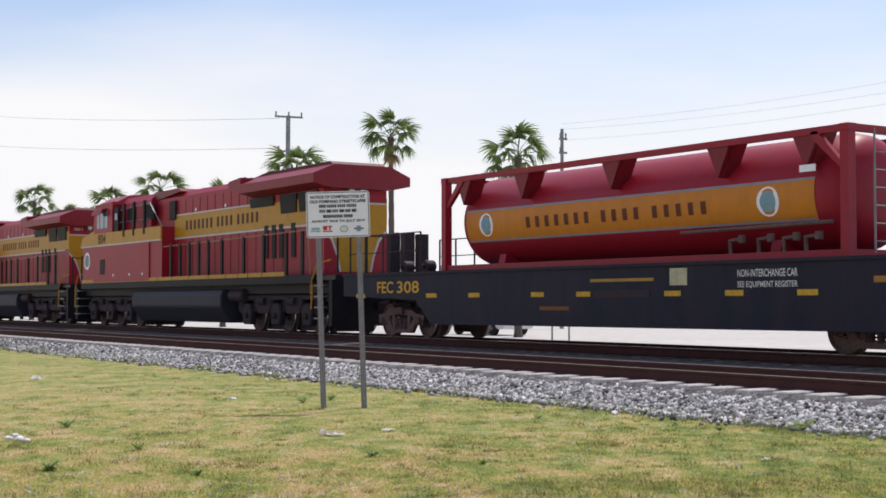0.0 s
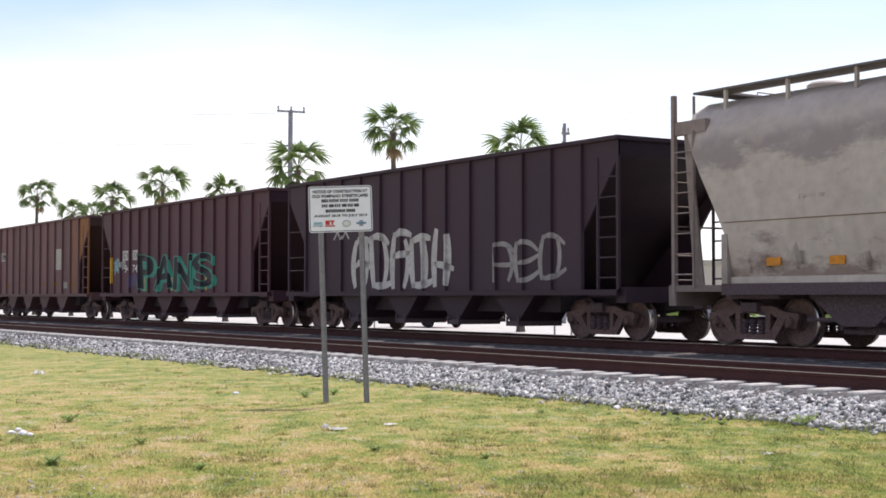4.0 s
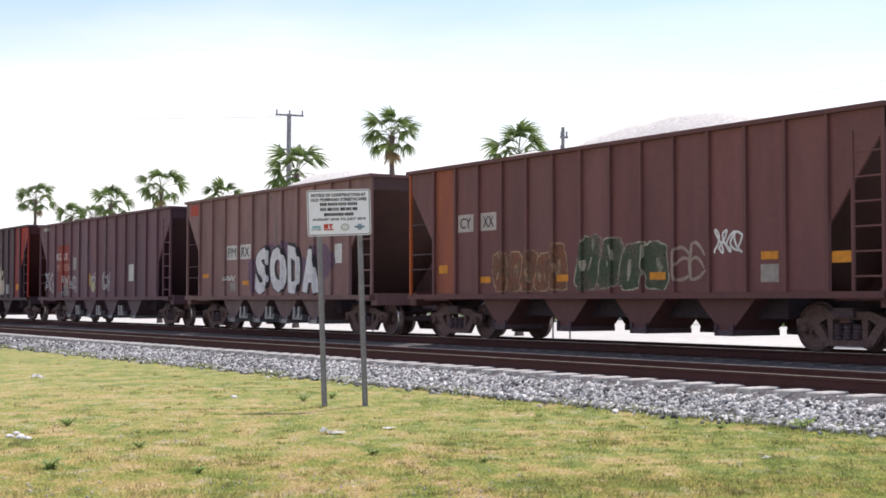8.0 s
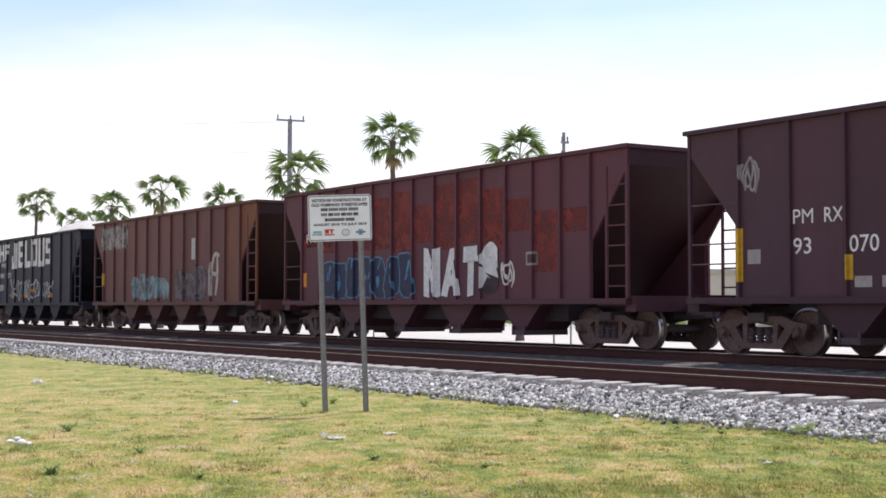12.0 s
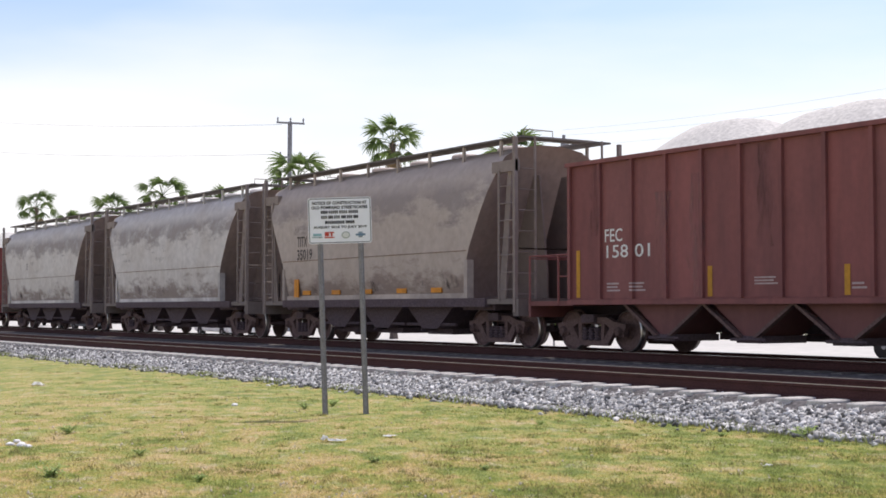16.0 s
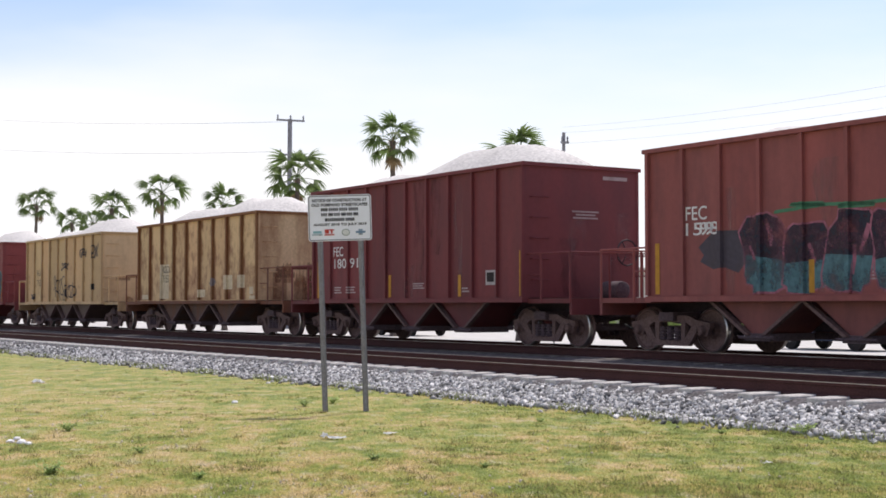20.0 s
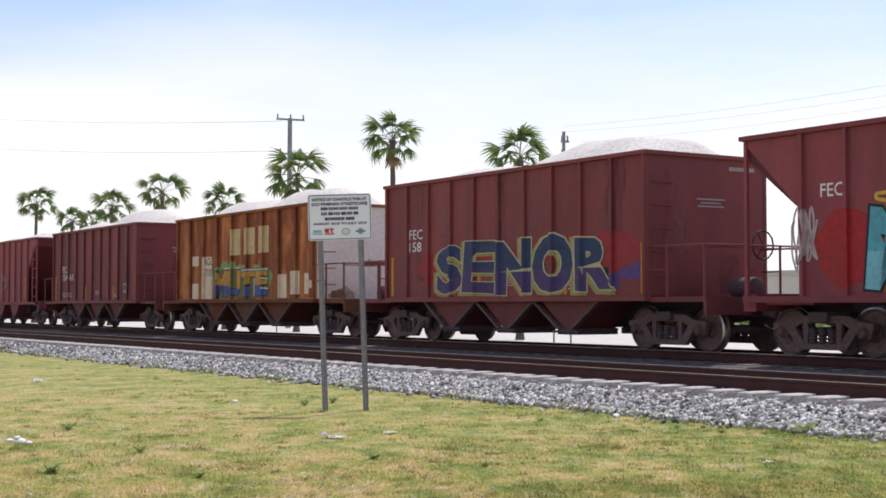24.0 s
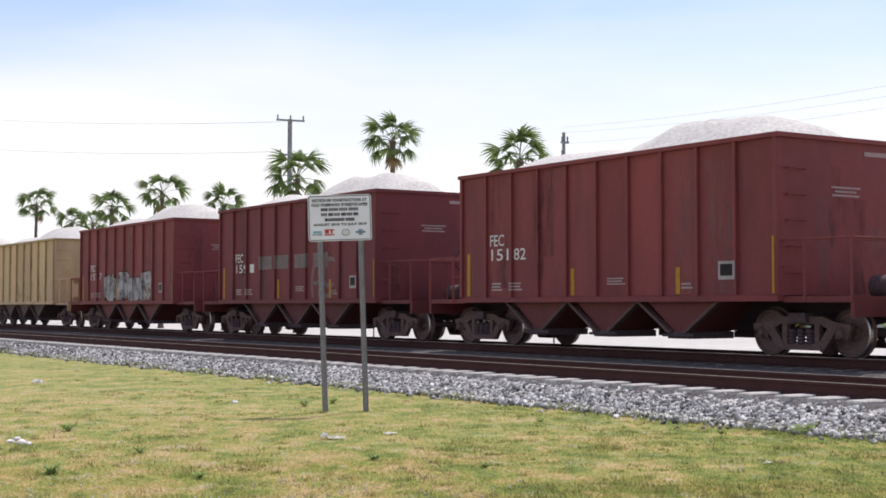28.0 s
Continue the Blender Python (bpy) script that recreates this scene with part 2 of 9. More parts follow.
for q in M["streak"].node_tree.nodes:
    if q.type == "MAP_RANGE" and abs(q.inputs["From Min"].default_value - 0.36) < 1e-4:
        q.inputs["From Min"].default_value, q.inputs["From Max"].default_value = 0.44, 0.78
        q.inputs["To Min"].default_value, q.inputs["To Max"].default_value = 0.0, 0.6
    if q.type == "MAPPING" and abs(q.inputs["Scale"].default_value[2] - 0.9) < 1e-4:
        q.inputs["Scale"].default_value = (2.6, 1.0, 0.35)
M["rust_soak"] = M["spray_worn"].copy()
M["rust_soak"].name = "soaked rust"
for q in M["rust_soak"].node_tree.nodes:
    if q.type == "MAP_RANGE" and abs(q.inputs["From Min"].default_value - 0.36) < 1e-4:
        q.inputs["From Min"].default_value, q.inputs["From Max"].default_value = 0.3, 0.75
        q.inputs["To Min"].default_value, q.inputs["To Max"].default_value = 0.1, 0.75
# greasy underbody steels, lifted and tinted lilac: haze over the darks is in them
M["under"] = material("grimy cast steel", (0.1, 0.073, 0.082), 0.8, grain=22, vary=0.3, stain=3, stains=0.4, dirt=(0.09, 0.06, 0.055))
M["under_dark"] = material("black greasy steel", (0.042, 0.031, 0.038), 0.7, grain=22, vary=0.3, stain=3, stains=0.3, dirt=(0.045, 0.03, 0.03))
M["truck"] = material("dusty cast truck frame", (0.15, 0.097, 0.088), 0.8, grain=22, vary=0.3, stain=3, stains=0.4, dirt=(0.05, 0.034, 0.034))
M["wheel"] = material("brown wheel steel", (0.17, 0.112, 0.105), 0.7, metal=0.2, grain=20, vary=0.3, stain=4, stains=0.3)
M["tread"] = material("polished wheel tread", (0.5, 0.48, 0.46), 0.3, metal=1.0, grain=30, vary=0.1, stains=0.1)
M["rust"] = material("brown rail rust", (0.075, 0.032, 0.03), 0.85, grain=40, vary=0.3, stain=3, stains=0.3, dirt=(0.03, 0.02, 0.017))
M["railtop"] = material("worn rail head", (0.55, 0.53, 0.5), 0.28, metal=1.0, grain=40, vary=0.1, stains=0.25, dirt=(0.2, 0.15, 0.12))
M["tie"] = material("weathered timber tie", (0.2, 0.18, 0.165), 0.9, grain=18, vary=0.4, stain=3, stains=0.3)
M["tie_pale"] = material("pale dusty concrete tie", (0.5, 0.48, 0.45), 0.9, grain=14, vary=0.25, stain=2.5, stains=0.5, dirt=(0.3, 0.26, 0.23))
M["stone"] = material("crushed grey limestone", (0.44, 0.43, 0.42), 0.9, grain=14, vary=0.4, stains=0.15, dirt=(0.2, 0.18, 0.17), per_island=True, stain=0.8)
# bed kept dark: the shade in the gaps between stones is in its colour
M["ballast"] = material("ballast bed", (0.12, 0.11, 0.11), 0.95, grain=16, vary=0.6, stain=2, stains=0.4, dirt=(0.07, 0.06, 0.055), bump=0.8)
M["sand"] = material("heaped pale aggregate", (0.62, 0.595, 0.555), 0.95, grain=14, vary=0.2, stain=1.2, stains=0.15, dirt=(0.42, 0.39, 0.36), bump=0.5)
M["concrete"] = material("pale concrete", (0.52, 0.5, 0.46), 0.9, grain=2, vary=0.12, stain=0.15, stains=0.3, dirt=(0.36, 0.34, 0.31), bump=0.1)
M["galv"] = material("galvanised steel post", (0.27, 0.27, 0.28), 0.5, metal=0.6, grain=30, vary=0.15, stain=4, stains=0.3, dirt=(0.16, 0.15, 0.15))
M["signpost"] = material("dull zinc sign post", (0.25, 0.245, 0.265), 0.55, metal=0.3, grain=30, vary=0.2, stain=4, stains=0.3, dirt=(0.1, 0.07, 0.05))
M["white"] = material("white reflective sheet", (0.86, 0.87, 0.92), 0.4, grain=8, vary=0.04, stain=2, stains=0.12, dirt=(0.6, 0.6, 0.58), bump=0.0)
M["glass"] = material("blue-grey cab glass", (0.1, 0.17, 0.25), 0.08, grain=2, vary=0.05, stains=0.0, bump=0, spec=0.8)
M["rubber"] = material("black rubber", (0.02, 0.02, 0.02), 0.8)
M["pole"] = material("weathered utility pole", (0.27, 0.27, 0.285), 0.9, grain=8, vary=0.3)
M["trunk"] = material("fibrous palm trunk", (0.13, 0.105, 0.09), 0.95, grain=14, vary=0.4, stain=2, stains=0.3)
M["frond"] = material("green palm leaf", (0.12, 0.175, 0.055), 0.45, grain=6, vary=0.3, stain=1.5, stains=0.3, dirt=(0.2, 0.23, 0.08), thin=0.6)
M["deadfrond"] = material("dry brown palm leaf", (0.3, 0.22, 0.12), 0.8, grain=6, vary=0.3, thin=0.3)
M["paper"] = material("white paper litter", (0.85, 0.85, 0.84), 0.7, grain=10, vary=0.06, stains=0.1)
M["plain"] = material("plain tinted", (0.5, 0.5, 0.5), 0.55, tinted=True, grain=10, vary=0.08, stains=0.1, bump=0.05)
M["tuft"] = material("green grass blade", (0.29, 0.335, 0.1), 0.8, grain=3, vary=0.3, stain=0.5, stains=0.5, dirt=(0.26, 0.25, 0.09), per_island=True, seeded=False, bump=0, thin=0.45)
M["clump"] = material("coarse dull grass", (0.34, 0.31, 0.13), 0.8, grain=3, vary=0.3, stain=0.5, stains=0.4, dirt=(0.3, 0.22, 0.11), per_island=True, seeded=False, bump=0, thin=0.45)
M["grit"] = material("pale grit", (0.5, 0.44, 0.36), 0.9, grain=14, vary=0.3, stains=0.1)
M["weed"] = material("green weed leaf", (0.4, 0.5, 0.2), 0.6, grain=9, vary=0.3, stains=0.2, dirt=(0.3, 0.32, 0.14), thin=0.6)
# ---------------------------------------------------------------- mesh tools
ONE = Matrix.Identity(4)


def box(bm, x0, x1, y0, y1, z0, z1):
    v = [bm.verts.new(p) for p in ((x0, y0, z0), (x1, y0, z0), (x1, y1, z0), (x0, y1, z0), (x0, y0, z1), (x1, y0, z1), (x1, y1, z1), (x0, y1, z1))]
    for f in ((3, 2, 1, 0), (4, 5, 6, 7), (0, 1, 5, 4), (1, 2, 6, 5), (2, 3, 7, 6), (3, 0, 4, 7)):
        bm.faces.new([v[i] for i in f])
    return bm


def prism(bm, outline, lo, hi, axis="y"):
    """An outline drawn on two axes, pushed through along the third. The outline runs in (x, z), (y, z) or (x, y)."""
    def put(a, b, c):
        return {"y": (a, c, b), "x": (c, a, b), "z": (a, b, c)}[axis]
    p = [bm.verts.new(put(a, b, lo)) for a, b in outline]
    q = [bm.verts.new(put(a, b, hi)) for a, b in outline]
    bm.faces.new(p)
    bm.faces.new(q[::-1])
    k = len(p)
    for i in range(k):
        bm.faces.new((p[i], q[i], q[(i + 1) % k], p[(i + 1) % k]))
    return bm


def rod(bm, a, b, r, sides=6, r2=None):
    """A round bar from a to b."""
    a, b = Vector(a), Vector(b)
    m = (b - a).to_track_quat("Z", "Y").to_matrix().to_4x4()
    rings = []
    for c, q in ((a, r), (b, r if r2 is None else r2)):
        rings.append([bm.verts.new(c + m @ Vector((q * math.cos(2 * math.pi * i / sides), q * math.sin(2 * math.pi * i / sides), 0))) for i in range(sides)])
    bm.faces.new(rings[0][::-1])
    bm.faces.new(rings[1])
    for i in range(sides):
        j = (i + 1) % sides
        bm.faces.new((rings[0][i], rings[0][j], rings[1][j], rings[1][i]))
    return bm


def path(bm, points, r, sides=6):
    """A bent round bar through the points, in one piece."""
    pts = [Vector(p) for p in points]
    rings = []
    up = None
    for i, p in enumerate(pts):
        d = (pts[min(i + 1, len(pts) - 1)] - pts[max(i - 1, 0)]).normalized()
        if up is None:
            up = Vector((0, 0, 1)) if abs(d.z) < 0.9 else Vector((0, 1, 0))
        e = d.cross(up).normalized()
        up = e.cross(d).normalized()
        rings.append([bm.verts.new(p + (e * math.cos(2 * math.pi * k / sides) + up * math.sin(2 * math.pi * k / sides)) * r) for k in range(sides)])
    for p, q in zip(rings, rings[1:]):
        for k in range(sides):
            j = (k + 1) % sides
            bm.faces.new((p[k], p[j], q[j], q[k]))
    bm.faces.new(rings[0][::-1])
    bm.faces.new(rings[-1])
    return bm


def lathe(bm, profile, sides=24, axis="y", caps=True):
    """A turned body: the profile gives (distance along the axis, radius)."""
    rings = []
    for s, r in profile:
        ring = []
        for i in range(sides):
            a = 2 * math.pi * i / sides
            c, d = r * math.cos(a), r * math.sin(a)
            ring.append(bm.verts.new({"y": (c, s, d), "x": (s, c, d), "z": (c, d, s)}[axis]))
        rings.append(ring)
    for p, q in zip(rings, rings[1:]):
        for i in range(sides):
            j = (i + 1) % sides
            bm.faces.new((p[i], p[j], q[j], q[i]))
    if caps:
        bm.faces.new(rings[0][::-1])
        bm.faces.new(rings[-1])
    return bm


def bevel(bm, width=0.02, segments=1):
    bmesh.ops.recalc_face_normals(bm, faces=bm.faces)
    sharp = [e for e in bm.edges if len(e.link_faces) == 2 and e.calc_face_angle(0) > 0.5]
    bmesh.ops.bevel(bm, geom=sharp, offset=width, segments=segments, affect="EDGES", clamp_overlap=True)
    return bm


def mesh(name, bm, mat, smooth=False):
    bmesh.ops.recalc_face_normals(bm, faces=bm.faces)
    me = bpy.data.meshes.new(name)
    bm.to_mesh(me)
    bm.free()
    me.materials.append(mat)
    if smooth:
        me.shade_smooth()
        me.set_sharp_from_angle(angle=radians(35))
    return me


KEPT = {}


def kept(key, name, make, mat, smooth=False):
    """One mesh for all alike parts; make(bm) draws it the first time."""
    k = (key, mat.name)
    if k not in KEPT:
        bm = bmesh.new()
        make(bm)
        KEPT[k] = mesh(name, bm, mat, smooth)
    return KEPT[k]


def islands(bm):
    """Split a drawing into its connected pieces, each a bmesh of its own, in the order drawn."""
    bm.verts.index_update()
    left, out = set(bm.verts), []
    for v0 in list(bm.verts):
        if v0 not in left:
            continue
        group, todo = [], [v0]
        left.discard(v0)
        while todo:
            v = todo.pop()
            group.append(v)
            for e in v.link_edges:
                o = e.other_vert(v)
                if o in left:
                    left.discard(o)
                    todo.append(o)
        b = bmesh.new()
        back = {v: b.verts.new(v.co) for v in sorted(group, key=lambda q: q.index)}
        for f in bm.faces:
            if f.verts[0] in back:
                b.faces.new([back[v] for v in f.verts])
        out.append(b)
    bm.free()
    return out


def part(name, data, parent, m=ONE, color=None, label=""):
    ob = new(name, data)
    ob.parent = parent
    ob.matrix_basis = m
    if color:
        ob.color = (*color, 1)
    if label:
        tagged(ob, label)
    return ob


def thing(name, label, category, m=ONE, group="", kind="", data=None, color=None):
    ob = new(name, data)
    ob.matrix_basis = m
    if color:
        ob.color = (*color, 1)
    return tagged(ob, label, category, group, kind)


def numpy_mesh(name, verts, faces, mat):
    """A large joined mesh out of arrays: verts (n, 3), faces (k, 3 or 4)."""
    me = bpy.data.meshes.new(name)
    k = faces.shape[1]
    me.vertices.add(len(verts))
    me.vertices.foreach_set("co", verts.astype(np.float32).ravel())
    me.loops.add(faces.size)
    me.loops.foreach_set("vertex_index", faces.astype(np.int32).ravel())
    me.polygons.add(len(faces))
    me.polygons.foreach_set("loop_start", np.arange(0, faces.size, k, dtype=np.int32))
    me.update(calc_edges=True)
    me.materials.append(mat)
    return me


def lettering(text, size, mat, depth=0.006, fat=0.0, spacing=1.0, align="LEFT"):
    """Flat raised letters as a mesh, standing in x and z, facing -y."""
    key = ("text", text, size, mat.name, depth, fat, spacing, align)
    if key not in KEPT:
        c = bpy.data.curves.new("letters", "FONT")
        c.body, c.size, c.extrude, c.offset, c.space_character, c.align_x = text, size, depth, fat, spacing, align
        c.resolution_u = 3
        ob = bpy.data.objects.new("letters", c)
        me = bpy.data.meshes.new_from_object(ob)
        bpy.data.objects.remove(ob)
        me.transform(pose(0, 0, 0, 90, 0, 0))
        me.materials.clear()
        me.materials.append(mat)
        KEPT[key] = me
    return KEPT[key]
# ---------------------------------------------------------------- ground, tracks, road
def ground_material(thin=0.0, tone=1.0):
    """Patchy mown grass: straw, dull green, fresh green and bare soil mixed at hand and stride size."""
    m = bpy.data.materials.new("patchy mown grass")
    m.use_nodes = True
    t = m.node_tree
    n, l = t.nodes.new, t.links.new
    b = t.nodes["Principled BSDF"]
    geo = n("ShaderNodeNewGeometry")
    flat = n("ShaderNodeMapping")
    flat.inputs["Scale"].default_value = (1, 0.6, 0)
    l(geo.outputs["Position"], flat.inputs["Vector"])

    def field(scale, detail, rough, offset):
        mp, q = n("ShaderNodeMapping"), n("ShaderNodeTexNoise")
        mp.inputs["Location"].default_value = (offset, offset * 0.7, 0)
        l(flat.outputs["Vector"], mp.inputs["Vector"])
        q.inputs["Scale"].default_value, q.inputs["Detail"].default_value, q.inputs["Roughness"].default_value = scale, detail, rough
        l(mp.outputs["Vector"], q.inputs["Vector"])
        return q.outputs["Fac"]

    def combine(op, a, c):
        q = n("ShaderNodeMath")
        q.operation = op
        for slot, src in ((0, a), (1, c)):
            if isinstance(src, float):
                q.inputs[slot].default_value = src
            else:
                l(src, q.inputs[slot])
        return q.outputs[0]

    wide, tuft, hand, fine = field(0.4, 3, 0.5, 0.0), field(1.9, 4, 0.55, 11.0), field(2.6, 7, 0.75, 31.0), field(34.0, 3, 0.6, 5.0)
    blot = field(7.0, 5, 0.65, 47.0)
    green = combine("ADD", combine("ADD", combine("MULTIPLY", wide, 0.5), combine("MULTIPLY", tuft, 1.7)), combine("MULTIPLY", blot, 1.3))
    green = combine("SUBTRACT", green, 1.15)
    # greener towards the ballast's nearer end
    sep = n("ShaderNodeSeparateXYZ")
    l(geo.outputs["Position"], sep.inputs["Vector"])
    green = combine("ADD", green, combine("ADD", combine("MULTIPLY", sep.outputs["X"], 0.02), combine("MULTIPLY", combine("SUBTRACT", sep.outputs["Y"], 12.0), 0.012)))
    r1 = n("ShaderNodeValToRGB")
    e = r1.color_ramp.elements
    e[0].position, e[0].color = 0.30, (0.52, 0.41, 0.22, 1)
    e[1].position, e[1].color = 0.95, (0.2, 0.245, 0.07, 1)
    for at_, col in ((0.45, (0.455, 0.375, 0.16, 1)), (0.58, (0.385, 0.355, 0.125, 1)), (0.74, (0.305, 0.33, 0.1, 1))):
        e.new(at_).color = col
    l(green, r1.inputs["Fac"])
    r2 = n("ShaderNodeValToRGB")
    r2.color_ramp.elements[0].position, r2.color_ramp.elements[1].position = 0.55, 0.66
    l(hand, r2.inputs["Fac"])
    m1 = n("ShaderNodeMix")
    m1.data_type = "RGBA"
    m1.inputs["B"].default_value = (0.6, 0.53, 0.42, 1)
    l(combine("MULTIPLY", r2.outputs["Color"], 0.6), m1.inputs["Factor"])
    l(r1.outputs["Color"], m1.inputs["A"])
    last = m1.outputs["Result"]
    isl, fr = n("ShaderNodeMapRange"), n("ShaderNodeMapRange")
    isl.inputs["To Min"].default_value, isl.inputs["To Max"].default_value = 0.92 * tone, 1.5 * tone
    l(geo.outputs["Random Per Island"], isl.inputs["Value"])
    fr.inputs["From Min"].default_value, fr.inputs["From Max"].default_value = 0.3, 0.7
    fr.inputs["To Min"].default_value, fr.inputs["To Max"].default_value = 0.7, 1.3
    l(fine, fr.inputs["Value"])
    for src in (isl, fr):
        q = n("ShaderNodeMix")
        q.data_type, q.blend_type = "RGBA", "MULTIPLY"
        q.inputs["Factor"].default_value = 1.0
        l(last, q.inputs["A"])
        l(src.outputs["Result"], q.inputs["B"])
        last = q.outputs["Result"]
    l(last, b.inputs["Base Color"])
    b.inputs["Roughness"].default_value = 0.9
    b.inputs["Specular IOR Level"].default_value = 0.15
    if thin:
        tr, both_ = n("ShaderNodeBsdfTranslucent"), n("ShaderNodeMixShader")
        l(last, tr.inputs["Color"])
        both_.inputs["Fac"].default_value = thin
        l(b.outputs[0], both_.inputs[1])
        l(tr.outputs[0], both_.inputs[2])
        l(both_.outputs[0], t.nodes["Material Output"].inputs["Surface"])
    return m


# sheet toned down: the shade blades throw among themselves is in its colour
M["grass"] = ground_material(0.0, 0.74)
M["blade"] = ground_material(0.6)
EDGE = 12.55                           # where the grass meets the ballast


BED = [(EDGE - 0.15, -0.1), (EDGE + 0.1, 0.03), (13.3, 0.33), (15.9, 0.33), (16.9, 0.25), (17.5, 0.43), (20.8, 0.43), (22.5, -0.1)]


def swell(x, y):
    """Height of the uneven lawn at a place."""
    u, w = -SI * x + CO * y, CO * x + SI * y
    if w > 12.4 or w < -12 or abs(u) > 44:
        return 0.0
    return 0.03 * noise.noise(Vector((u * 0.35, w * 0.35, 3))) * min(1.0, (12.4 - w) / 0.8)


def make_ground():
    bm = bmesh.new()
    # one sheet on the line's own axes: across w, with a finer strip near the camera
    ws = [-2500, -300, -60, -20] + [-10 + 0.5 * i for i in range(45)] + [14, 24, 27, 40, 120, 500, 2500]
    us = [-2500, -300, -80, -40] + [-20 + 1.0 * i for i in range(60)] + [60, 100, 200, 500, 2500]
    grid = []
    for u in us:
        row = []
        for w in ws:
            q = at(u, w, 0)
            q.z = -0.05 if w > 13 else swell(q.x, q.y)
            row.append(bm.verts.new(q))
        grid.append(row)
    for i in range(len(us) - 1):
        for j in range(len(ws) - 1):
            bm.faces.new((grid[i][j], grid[i + 1][j], grid[i + 1][j + 1], grid[i][j + 1]))
    g = thing("ground", "patchy mown dry grass with green and straw tufts", "ground", kind="structure", data=mesh("ground", bm, M["grass"], True))
    # bed of the two tracks
    bm = bmesh.new()
    lo = [bm.verts.new(at(-400, w, z)) for w, z in BED]
    hi = [bm.verts.new(at(900, w, z)) for w, z in BED]
    for i in range(len(BED) - 1):
        bm.faces.new((lo[i], hi[i], hi[i + 1], lo[i + 1]))
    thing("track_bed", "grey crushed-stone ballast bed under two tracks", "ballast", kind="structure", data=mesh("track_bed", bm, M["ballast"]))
    # pale paved strip behind the tracks
    bm = bmesh.new()
    for w0, w1, z in ((22.7, 84, 0.02),):
        bm.faces.new([bm.verts.new(at(u, w, z)) for u, w in ((-400, w0), (900, w0), (900, w1), (-400, w1))])
    thing("road", "wide pale sunlit concrete road behind the tracks", "road", kind="structure", data=mesh("road", bm, M["concrete"]))


def make_rails():
    def section(bm, x0, x1):
        prism(bm, [(-0.07, 0), (0.07, 0), (0.07, 0.012), (0.012, 0.03), (0.012, 0.13), (0.036, 0.145), (0.036, 0.178), (-0.036, 0.178), (-0.036, 0.145), (-0.012, 0.13), (-0.012, 0.03), (-0.07, 0.012)], x0, x1, "x")
    for centre, top, name in ((W_NEAR, RAIL_NEAR, "near"), (W_TRAIN, RAIL, "train")):
        for side in (-0.755, 0.755):
            bm = bmesh.new()
            section(bm, -900, 400)
            r = thing("rail", "rusty steel rail with a worn bright head", "rail", lay(0, centre + side, top - 0.182), group="rails", kind="structure", data=mesh("rail", bm, M["rust"]))
            bm = bmesh.new()
            box(bm, -900, 400, -0.03, 0.03, 0.1785, 0.182)
            part("rail_head", mesh("rail_head", bm, M["railtop"]), r, label="polished rail head")


make_ground()
make_rails()
# ---------------------------------------------------------------- train: running gear
WHEELS, CARS = [], []
RED, DULLRED = (0.235, 0.058, 0.056), (0.18, 0.043, 0.045)
YEL, BLK, WHT, ORG = (0.62, 0.36, 0.035), (0.012, 0.012, 0.014), (0.72, 0.71, 0.68), (0.62, 0.25, 0.03)
PAN, RIB = -1.575, -1.645               # the plane of the side panels, and of the rib faces


def wheelset(parent, x, r):
    def wheel(bm):
        lathe(bm, [(-0.68, r + 0.028), (-0.712, r + 0.028), (-0.72, r), (-0.815, r - 0.006), (-0.825, r - 0.05), (-0.79, r - 0.07), (-0.775, 0.16), (-0.85, 0.13), (-0.85, 0.06)], 28)
    def rim(bm):
        lathe(bm, [(-0.722, r + 0.002), (-0.816, r + 0.001), (-0.829, r - 0.022)], 28, caps=False)
    def axle(bm):
        lathe(bm, [(-0.95, 0.07), (0.95, 0.07)], 10)
    ob = part("wheelset", kept(("axle", 0), "axle", axle, M["under"], True), parent, pose(x, 0, r))
    for turn in (0, 180):
        m = pose(0, 0, 0, 0, 0, turn)
        part("wheel", kept(("wheel", r), "wheel", wheel, M["wheel"], True), ob, m)
        part("tread", kept(("tread", r), "tread", rim, M["tread"], True), ob, m)
    WHEELS.append((ob, Vector((x, 0, r)), r, parent))


